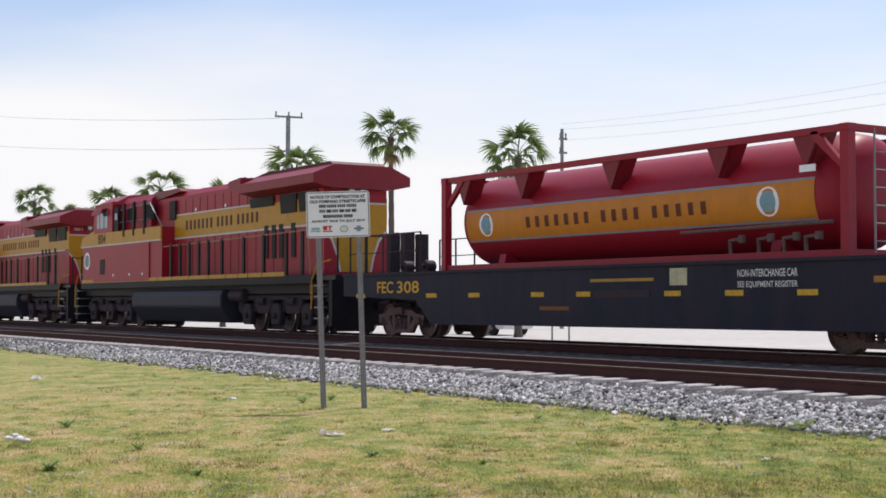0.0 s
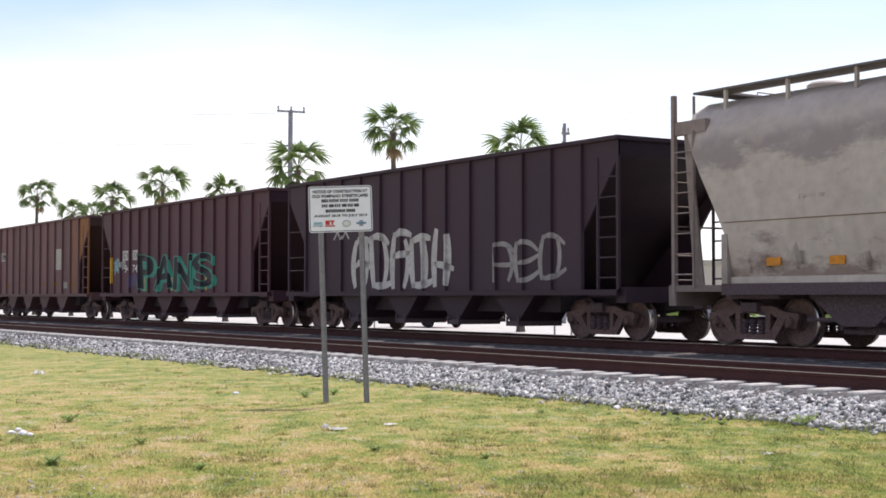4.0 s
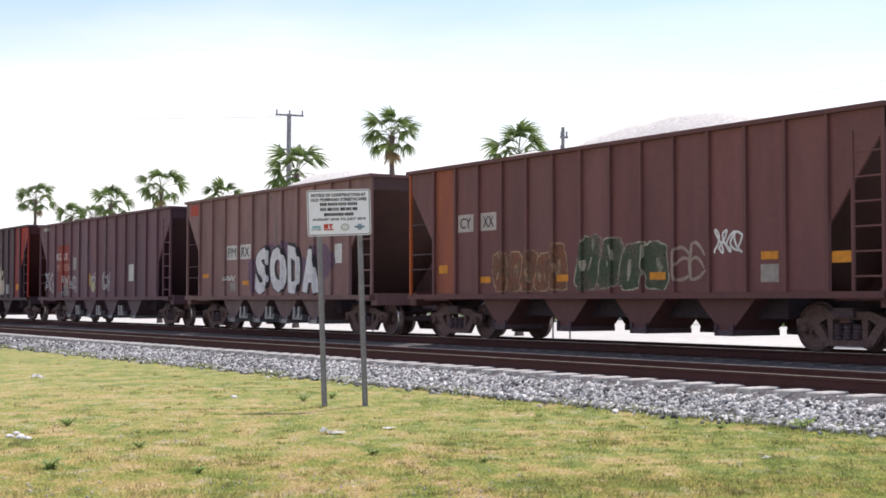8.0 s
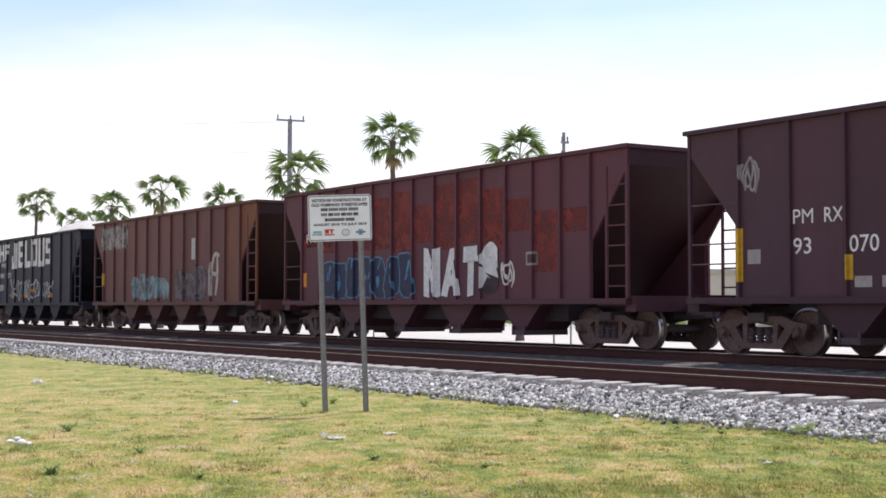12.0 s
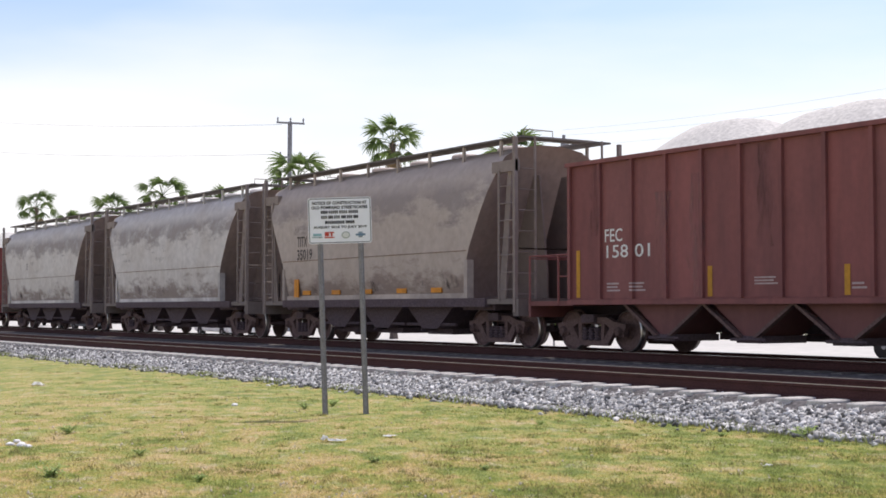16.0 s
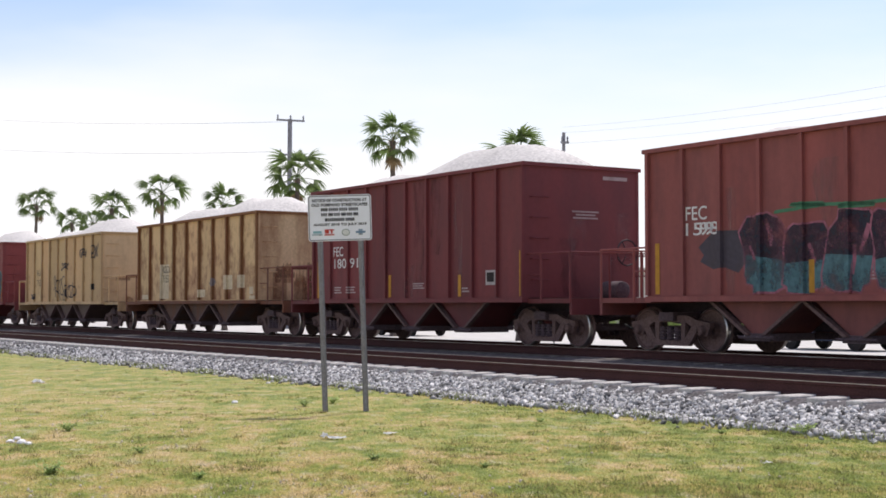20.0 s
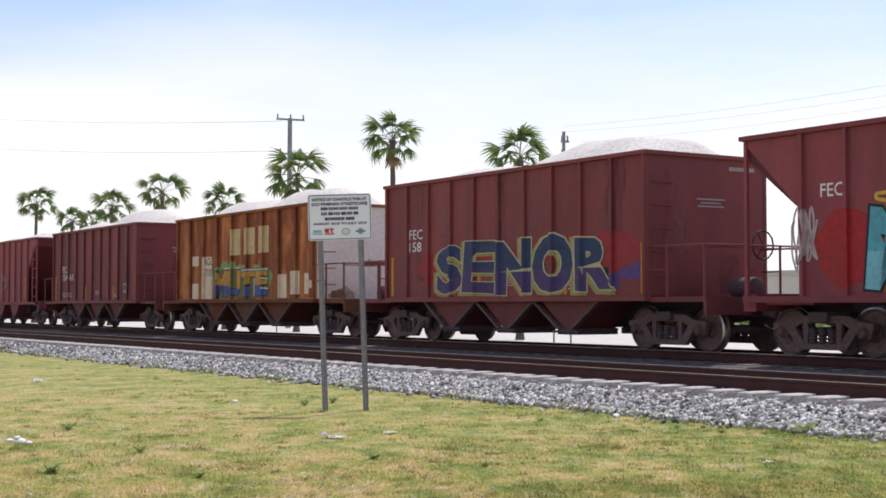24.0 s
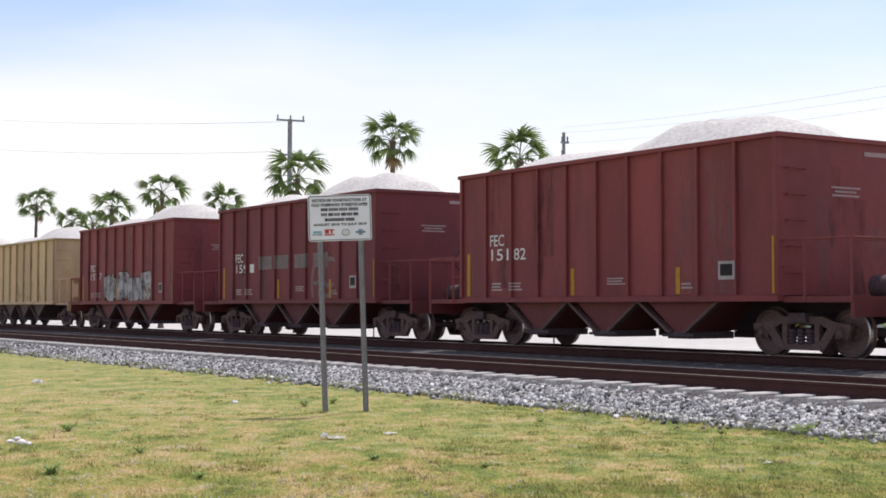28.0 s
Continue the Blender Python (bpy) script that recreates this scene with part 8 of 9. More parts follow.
def notice_sign():
    s = thing("notice_sign", "white construction notice panel on two grey steel posts", "sign", pose(-1.385, 19.78, 0, 0, -1.9, 4))
    W, H, zc = 0.906, 0.66, 2.77
    def post(bm):
        prism(bm, [(-0.04, 0.02), (-0.04, 0.008), (-0.022, 0.0), (-0.018, -0.03), (0.018, -0.03), (0.022, 0.0), (0.04, 0.008), (0.04, 0.02), (0.028, 0.02), (0.022, 0.01), (0.012, -0.018), (-0.012, -0.018), (-0.022, 0.01), (-0.028, 0.02)], -0.3, 3.06, "z")
    for x in (-0.29, 0.29):
        p = part("post", kept(("signpost", 1), "post", post, M["signpost"]), s, pose(x, 0.06, 0))
        def bolt(bm):
            lathe(bm, [(-0.008, 0.009), (0.0, 0.011)], 8)
        for z in (-0.24, 0.24):
            part("bolt", kept(("signbolt", 1), "bolt", bolt, M["galv"]), s, pose(x, -0.006, zc + z))
    bm = bmesh.new()
    prism(bm, rounded(W, H, 0.04), 0.0, 0.004)
    panel = part("panel", mesh("panel", bm, M["white"]), s, pose(0, 0, zc))
    bm = bmesh.new()
    outer, inner = rounded(W - 0.022, H - 0.022, 0.033), rounded(W - 0.042, H - 0.042, 0.024)
    a, b = [bm.verts.new((x, -0.0015, z)) for x, z in outer], [bm.verts.new((x, -0.0015, z)) for x, z in inner]
    for i in range(len(a)):
        j = (i + 1) % len(a)
        bm.faces.new((a[i], a[j], b[j], b[i]))
    flat = mesh("border", bm, M["plain"])
    part("border", flat, panel, color=(0.03, 0.03, 0.035))
    dark = (0.03, 0.03, 0.034)
    for text, z, w, h in (("NOTICE OF CONSTRUCTION AT", 0.253, 0.78, 0.046), ("OLD POMPANO STREETSCAPES", 0.188, 0.8, 0.046), ("AUGUST 2018 TO JULY 2019", -0.098, 0.76, 0.046)):
        part("text_line", fitted_line(text, w, h, M["plain"]), panel, pose(0, -0.002, z), dark)
    # street list: bars of the size of the words
    for z, words in ((0.122, (0.1, 0.14, 0.12, 0.14)), (0.05, (0.09, 0.07, 0.09, 0.07, 0.08, 0.07)), (-0.025, (0.03, 0.24, 0.13))):
        x = -(sum(words) + 0.012 * (len(words) - 1)) / 2
        for w in words:
            bm = bmesh.new()
            for q in range(max(2, round(w / 0.027))):
                a0 = x + w * q / max(2, round(w / 0.027))
                box(bm, a0, a0 + 0.0215, -0.003, -0.001, z - 0.022, z + 0.022)
            part("text_bar", mesh("text_bar", bm, M["plain"]), panel, color=(0.06, 0.06, 0.07))
            x += w + 0.012
    # four small marks along the foot
    def spot(bm):
        lathe(bm, [(-0.003, 1.0), (-0.001, 1.0)], 20)
    def block(bm):
        box(bm, -1, 1, -0.003, -0.001, -1, 1)
    for kind, x, z, w, h, col in ((block, -0.325, -0.2, 0.06, 0.018, (0.3, 0.5, 0.55)), (block, -0.325, -0.235, 0.075, 0.008, (0.35, 0.45, 0.5)),
                                  (block, -0.19, -0.192, 0.03, 0.03, (0.55, 0.06, 0.04)), (block, -0.122, -0.192, 0.012, 0.03, (0.55, 0.06, 0.04)),
                                  (block, -0.122, -0.17, 0.034, 0.009, (0.55, 0.06, 0.04)), (block, -0.155, -0.24, 0.07, 0.009, (0.55, 0.07, 0.05)),
                                  (spot, 0.08, -0.21, 0.06, 0.05, (0.33, 0.37, 0.35)), (spot, 0.08, -0.21, 0.048, 0.038, (0.72, 0.73, 0.7)),
                                  (block, 0.29, -0.21, 0.07, 0.014, (0.16, 0.25, 0.35)), (block, 0.29, -0.21, 0.03, 0.042, (0.3, 0.38, 0.45))):
        part("emblem", kept(("signmark", kind is spot), "emblem", kind, M["plain"]), panel, pose(x, -0.0015 if (kind is spot and w > 0.05) or h > 0.04 else -0.0028, z) @ Matrix.Diagonal((w, 1, h, 1)), col)
    return s


# ---------------------------------------------------------------- palms
def fan_leaf(seed, dry):
    """A long bare stem and a fan of folded, tapering segments whose tips hang."""
    rnd = random.Random(seed)
    bm = bmesh.new()
    stem = rnd.uniform(0.6, 0.76)
    path(bm, [(0, 0, 0), (stem * 0.5, 0, 0.05), (stem, 0, 0.02)], 0.013, 4)
    c = Vector((stem, 0, 0.02))
    n = 19
    sag = 1.5 if dry else rnd.uniform(0.7, 1.15)
    for i in range(n):
        a = radians(-92 + 184 * i / (n - 1)) + rnd.uniform(-0.05, 0.05)
        r = 0.66 * (0.62 + 0.38 * math.cos(a * 0.75)) * rnd.uniform(0.86, 1.1)
        d, side = Vector((math.cos(a), math.sin(a), 0)), Vector((-math.sin(a), math.cos(a), 0))
        w = 0.034 * rnd.uniform(0.8, 1.15)
        drop = sag * rnd.uniform(0.8, 1.3)
        rows = []
        for f, k in ((0.0, 0.25), (0.42, 1.0), (0.68, 0.72), (0.86, 0.36), (1.0, 0.0)):
            fall = -0.5 * abs(math.sin(a)) * f * r - drop * 0.62 * r * max(0.0, f - 0.3) ** 1.7
            p = c + d * (r * f * (1 - 0.16 * drop * f)) + Vector((0, 0, fall))
            lift = Vector((0, 0, 0.012 if i % 2 else -0.012)) * (1 - f)
            rows.append((bm.verts.new(p + side * w * k + lift), bm.verts.new(p - side * w * k - lift)) if k else (bm.verts.new(p),))
        for p, q in zip(rows, rows[1:]):
            bm.faces.new((p[0], q[0], q[1], p[1]) if len(q) == 2 else (p[0], q[0], p[1]))
    return mesh("leaf", bm, M["deadfrond" if dry else "frond"])


LEAVES = [fan_leaf(s, False) for s in range(6)]
DRY = [fan_leaf(s + 10, True) for s in range(2)]


def fan_palm(x, y, height, radius, seed, leaves=22, dry=3, lean=1.0):
    rnd = random.Random(seed)
    palm = thing("fan_palm", "tall fan palm with a fibrous trunk and green fan leaves" if dry < 4 else "tall fan palm with some dry hanging leaves", "palm tree", pose(x, y, 0, 0, lean, rnd.uniform(0, 360)), "palms behind the tracks")
    bm = bmesh.new()
    prof = []
    n = 26
    for i in range(n + 1):
        f = i / n
        prof.append((-0.3 + (height + 0.2) * f, 0.18 - 0.07 * f + (0.012 if i % 2 else 0) + (0.06 * (f - 0.94) / 0.06 if f > 0.94 else 0) + 0.08 * max(0, 0.06 - f) / 0.06))
    lathe(bm, prof, 10, "z")
    part("trunk", mesh("trunk", bm, M["trunk"], True), palm)
    # stubs of old leaf stems round the neck
    bm = bmesh.new()
    rod(bm, (0.1, 0, 0), (0.3, 0, 0.22), 0.03, 4, 0.015)
    stub = mesh("leaf_stub", bm, M["deadfrond"])
    for i in range(10):
        part("leaf_stub", stub, palm, pose(0, 0, height - 0.75 + 0.06 * i, 0, 0, i * 137.5))
    scale = radius / 1.2
    for i in range(leaves):
        f = (i + 0.5) / leaves
        up = 78 - 112 * f ** 0.9 + rnd.uniform(-10, 10)
        m = pose(0, 0, height - 0.15 * f, 0, 0, i * 137.5 + rnd.uniform(-14, 14)) @ pose(0, 0, 0, rnd.uniform(-30, 30), -up, 0)
        part("leaf", LEAVES[rnd.randrange(6)], palm, m @ Matrix.Scale(scale * rnd.uniform(0.8, 1.08) * (0.85 if up > 60 else 1.0), 4))
    for i in range(dry):
        m = pose(0, 0, height - 0.25, 0, 0, rnd.uniform(0, 360)) @ pose(0, 0, 0, rnd.uniform(-30, 30), rnd.uniform(40, 70), 0)
        part("dry_leaf", DRY[i % 2], palm, m @ Matrix.Scale(scale * rnd.uniform(0.6, 0.8), 4))
    return palm


def spot_at(slope, z):
    """Place on the ground in the direction slope from straight ahead, at depth z."""
    return slope * z, z


# ---------------------------------------------------------------- poles and wires
def utility_pole(x, y, height, arms, label, r=0.15):
    p = thing("utility_pole", label, "utility pole", pose(x, y, 0, 0, 0.3, 20))
    bm = bmesh.new()
    rod(bm, (0, 0, -0.5), (0, 0, height), r, 10, r * 0.75)
    part("shaft", mesh("shaft", bm, M["pole"], True), p)
    for z, w, ins in arms:
        bm = bmesh.new()
        box(bm, -w / 2, w / 2, -0.2, -0.1, z - 0.06, z + 0.06)
        arm = part("crossarm", mesh("crossarm", bm, M["pole"]), p)
        def insulator(bm):
            lathe(bm, [(0, 0.03), (0.05, 0.06), (0.12, 0.045), (0.18, 0.07), (0.3, 0.03)], 8, "z")
        for k in range(ins):
            part("insulator", kept(("insul", 1), "insulator", insulator, M["pole"], True), arm, pose(-w / 2 + 0.08 + (w - 0.16) * k / max(1, ins - 1), -0.15, z + 0.06))
    return p


def power_line(a, b, sag, r=0.022):
    a, b = Vector(a), Vector(b)
    pts = [a.lerp(b, i / 14) - Vector((0, 0, sag * 4 * (i / 14) * (1 - i / 14))) for i in range(15)]
    bm = bmesh.new()
    path(bm, pts, r, 5)
    thing("power_line", "thin dark overhead cable between poles", "cable", group="overhead cables", data=mesh("power_line", bm, M["galv"]))


# ---------------------------------------------------------------- loose stones, blades, ties
BED_W, BED_Z = [p[0] for p in BED], [p[1] for p in BED]


def stones():
    rng = np.random.default_rng(4)
    places = []
    for u0, u1, w0, w1, per in ((8, 25, EDGE - 0.1, 13.5, 2100), (25, 40, EDGE - 0.1, 13.5, 900), (40, 80, EDGE - 0.1, 13.5, 330), (10, 34, 13.6, 17.2, 190), (34, 80, 13.6, 17.2, 70)):
        n = int((u1 - u0) * (w1 - w0) * per)
        places.append(np.stack([rng.uniform(u0, u1, n), rng.uniform(w0, w1, n)], 1))
    # scattered ones that rolled into the grass
    n = 700
    places.append(np.stack([rng.uniform(8, 45, n), EDGE - np.abs(rng.normal(0, 0.28, n))], 1))
    p = np.concatenate(places)
    n = len(p)
    cube = np.array([[x, y, z] for z in (-1, 1) for y in (-1, 1) for x in (-1, 1)], float)
    size = rng.uniform(0.013, 0.036, (n, 1, 1)) * rng.uniform(0.45, 1.45, (n, 1, 3))
    v = cube[None] * size + rng.normal(0, 0.006, (n, 8, 3))
    v[:, 4:, :2] *= rng.uniform(0.45, 0.95, (n, 1, 1))
    for i, j in ((0, 1), (1, 2), (0, 2)):
        a = rng.uniform(0, 6.283, (n, 1)) if i == 0 and j == 1 else rng.normal(0, 0.6, (n, 1))
        vi, vj = v[:, :, i].copy(), v[:, :, j].copy()
        v[:, :, i], v[:, :, j] = vi * np.cos(a) - vj * np.sin(a), vi * np.sin(a) + vj * np.cos(a)
    z = np.interp(p[:, 1], BED_W, BED_Z)
    z = np.maximum(z, 0.0) + rng.uniform(-0.01, 0.035, n)
    # the crest dips a little between the ends of the ties
    z += np.where(p[:, 1] < 13.7, 0.02 * np.cos(p[:, 0] / 0.6 * 6.283) * np.clip((p[:, 1] - 12.6) / 0.5, 0, 1), 0)
    # and lies below their tops beside the rail
    z -= np.clip((p[:, 1] - 13.0) / 0.25, 0, 1) * 0.07 * (p[:, 1] < 15.9)
    v[:, :, 0] += (-SI * p[:, 0] + CO * p[:, 1])[:, None]
    v[:, :, 1] += (CO * p[:, 0] + SI * p[:, 1])[:, None]
    v[:, :, 2] += z[:, None]
    quad = np.array([[0, 2, 3, 1], [4, 5, 7, 6], [0, 1, 5, 4], [1, 3, 7, 5], [3, 2, 6, 7], [2, 0, 4, 6]])
    f = (quad[None] + 8 * np.arange(n)[:, None, None]).reshape(-1, 4)
    thing("ballast_stones", "loose grey and white crushed stones of the ballast shoulder", "ballast", kind="stuff", data=numpy_mesh("ballast_stones", v.reshape(-1, 3), f, M["stone"]))


def blades(name, label, mat, x, y, rng, h0, h1, wide, lean):
    """Single tapering grass blades standing at x, y."""
    n = len(x)
    a, b = rng.uniform(0, 6.283, n), rng.uniform(0, 6.283, n)
    h = rng.uniform(h0, h1, n)
    w = wide * rng.uniform(0.6, 1.4, n)
    k = rng.uniform(0.1, lean, n) * h
    v = np.zeros((n, 3, 3))
    g = np.array([swell(p, q) for p, q in zip(x.tolist(), y.tolist())])
    v[:, 0] = np.stack([x - np.cos(a) * w, y - np.sin(a) * w, g - 0.004], 1)
    v[:, 1] = np.stack([x + np.cos(a) * w, y + np.sin(a) * w, g - 0.004], 1)
    v[:, 2] = np.stack([x + np.cos(b) * k, y + np.sin(b) * k, g + h], 1)
    f = np.arange(3 * n).reshape(n, 3)
    thing(name, label, "grass", kind="stuff", data=numpy_mesh(name, v.reshape(-1, 3), f, mat))


def lawn():
    rng = np.random.default_rng(9)
    n = 420000
    z = 1 / rng.uniform(1 / 48, 1 / 9.6, n)
    x = rng.uniform(-0.36, 0.36, n) * z
    keep = x * CO + z * SI < EDGE + 0.15 + rng.normal(0, 0.1, n)
    blades("mown_grass", "short mown straw-coloured and green grass blades", M["blade"], x[keep], z[keep], rng, 0.004, 0.02, 0.0055, 2.8)
    # small ragged tufts of taller, fresher grass, gathered in loose drifts
    n = 2600
    z = 1 / rng.uniform(1 / 42, 1 / 9.7, n)
    x = rng.uniform(-0.36, 0.36, n) * z
    drift = np.array([noise.noise(Vector((a * 0.7, b * 0.4, 7))) + 0.6 * noise.noise(Vector((a * 2.1, b * 1.2, 3))) for a, b in zip(x, z)])
    keep = (drift + x / z * 0.9 > rng.uniform(-0.1, 0.35, n)) & (x * CO + z * SI < EDGE - 0.1)
    x, z = x[keep], z[keep]
    m = 34
    r = rng.uniform(0.03, 0.17, (len(x), 1)) * np.sqrt(rng.uniform(0, 1, (len(x), m)))
    a = rng.uniform(0, 6.283, (len(x), m))
    gx, gz = x[:, None] + r * np.cos(a) * 1.4, z[:, None] + r * np.sin(a)
    blades("grass_tufts", "green grass tufts in a dry lawn", M["tuft"], gx.ravel(), gz.ravel(), rng, 0.01, 0.04, 0.005, 1.8)
    # dull brown-green clumps all over
    n = 600
    z = 1 / rng.uniform(1 / 36, 1 / 9.7, n)
    x = rng.uniform(-0.36, 0.36, n) * z
    keep = x * CO + z * SI < EDGE - 0.2
    x, z = x[keep], z[keep]
    r = rng.uniform(0.03, 0.14, (len(x), 1)) * np.sqrt(rng.uniform(0, 1, (len(x), 30)))
    a = rng.uniform(0, 6.283, (len(x), 30))
    blades("dry_clumps", "dull brown-green clumps of coarse grass", M["clump"], (x[:, None] + r * np.cos(a) * 1.5).ravel(), (z[:, None] + r * np.sin(a)).ravel(), rng, 0.015, 0.06, 0.004, 1.3)
    # pale grit on the bare spots
    n = 2600
    z = 1 / rng.uniform(1 / 24, 1 / 9.7, n)
    x = rng.uniform(-0.36, 0.36, n) * z
    spot = np.array([noise.noise(Vector((p * 1.1, q * 0.5, 19))) for p, q in zip(x, z)])
    keep = (spot - x / z * 0.35 > rng.uniform(0.05, 0.5, n)) & (x * CO + z * SI < EDGE - 0.2)
    x, z = x[keep], z[keep]
    n = len(x)
    cube = np.array([[p, q, k] for k in (-1, 1) for q in (-1, 1) for p in (-1, 1)], float)
    v = cube[None] * rng.uniform(0.004, 0.013, (n, 1, 1)) * rng.uniform(0.5, 1.4, (n, 1, 3)) + rng.normal(0, 0.002, (n, 8, 3))
    v[:, 4:, :2] *= 0.6
    v += np.stack([x, z, np.array([swell(p, q) for p, q in zip(x, z)]) + 0.006], 1)[:, None]
    quad = np.array([[0, 2, 3, 1], [4, 5, 7, 6], [0, 1, 5, 4], [1, 3, 7, 5], [3, 2, 6, 7], [2, 0, 4, 6]])
    thing("grit", "pale gravel and shell grit in the bare spots of the lawn", "gravel", kind="stuff", data=numpy_mesh("grit", v.reshape(-1, 3), (quad[None] + 8 * np.arange(n)[:, None, None]).reshape(-1, 4), M["grit"]))
    # a ragged green seam along the ballast
    n = 14000
    u = rng.uniform(8, 60, n)
    w = EDGE + 0.05 - np.abs(rng.normal(0, 0.14, n))
    hold = np.array([noise.noise(Vector((q * 0.6, 2, 1))) for q in u]) > rng.uniform(-0.25, 0.35, n)
    u, w = u[hold], w[hold]
    blades("verge_grass", "taller green grass along the foot of the ballast", M["tuft"], -SI * u + CO * w, CO * u + SI * w, rng, 0.04, 0.13, 0.007, 0.8)


def weed(x, y, size, seed, z=0.0):
    """A small leafy weed: a few stems with narrow leaves."""
    rnd = random.Random(seed)
    bm = bmesh.new()
    for s in range(16):
        a, lean = rnd.uniform(0, 6.283), rnd.uniform(0.2, 0.95)
        tip = Vector((math.cos(a) * lean * size, math.sin(a) * lean * size, size * rnd.uniform(0.3, 0.6)))
        path(bm, [(0, 0, -0.02), tip * 0.55 + Vector((0, 0, 0.1 * size)), tip], 0.003, 3)
        for k in range(15):
            c = tip * rnd.uniform(0.2, 1.0) + Vector((rnd.uniform(-1, 1), rnd.uniform(-1, 1), rnd.uniform(-0.5, 0.5))) * size * 0.1
            b = rnd.uniform(0, 6.283)
            d = Vector((math.cos(b), math.sin(b), rnd.uniform(-0.2, 0.8))) * size * rnd.uniform(0.12, 0.24)
            e = Vector((-math.sin(b), math.cos(b), 0)) * size * 0.06
            bm.faces.new([bm.verts.new(q) for q in (c, c + d * 0.5 + e, c + d, c + d * 0.5 - e)])
    thing("weed", "small green leafy weed in the dry grass", "weed", pose(x, y, z), "weeds in the grass", kind="stuff", data=mesh("weed", bm, M["weed"]))


def crumpled(name, label, x, y, w, d, h, seed, mat, group=""):
    """A crumpled sheet lying in the grass."""
    rnd = random.Random(seed)
    bm = bmesh.new()
    g = [[bm.verts.new((w * (i / 5 - 0.5) + rnd.uniform(-0.1, 0.1) * w / 3, d * (j / 4 - 0.5) + rnd.uniform(-0.1, 0.1) * d / 3, 0.015 + h * rnd.uniform(0.0, 1.0) * (1 if 0 < i < 5 else 0.5))) for j in range(5)] for i in range(6)]
    for i in range(5):
        for j in range(4):
            bm.faces.new((g[i][j], g[i + 1][j], g[i + 1][j + 1], g[i][j + 1]))
    bmesh.ops.solidify(bm, geom=bm.faces[:], thickness=0.002)
    return thing(name, label, "litter", pose(x, y, 0, 0, 0, rnd.uniform(0, 90)), group, data=mesh(name, bm, mat))


def rubble(x, y, size, seed, label="pale broken stone lying in the grass"):
    rnd = random.Random(seed)
    bm = bmesh.new()
    bmesh.ops.create_icosphere(bm, subdivisions=2, radius=size)
    for v in bm.verts:
        v.co *= 1 + 0.4 * noise.noise(v.co / size * 0.9 + Vector((seed, 0, 0)))
        v.co.z *= 0.6
    return thing("loose_stone", label, "stone", pose(x, y, size * 0.25, 0, 0, rnd.uniform(0, 360)), "stones in the grass", data=mesh("loose_stone", bm, M["stone"]))


def ties():
    def tie(bm):
        box(bm, -0.115, 0.115, -1.3, 1.3, -0.18, 0.0)
        bevel(bm, 0.012)
    def pale_tie(bm):
        prism(bm, [(-0.15, -0.2), (0.15, -0.2), (0.13, 0.0), (-0.13, 0.0)], -1.34, 1.34)
        bevel(bm, 0.015)
    rnd = random.Random(6)
    bed = bpy.data.objects["track_bed"]
    for centre, top, u0, n, step, me in ((W_NEAR, 0.366, 9.0, 110, 0.6, kept(("pale_tie", 1), "tie", pale_tie, M["tie_pale"])), (W_TRAIN, 0.452, 13.0, 110, 0.55, kept(("tie", 1), "tie", tie, M["tie"]))):
        for i in range(n):
            part("tie", me, bed, lay(u0 + step * i + rnd.uniform(-0.03, 0.03), centre + rnd.uniform(-0.04, 0.04), top + rnd.uniform(-0.006, 0.002), rnd.uniform(-1, 1)))


# ---------------------------------------------------------------- road vehicles and the far side of the road
ROAD_CARS, ROAD_WHEELS = [], []
LANE, LANE2 = 37.0, 33.5


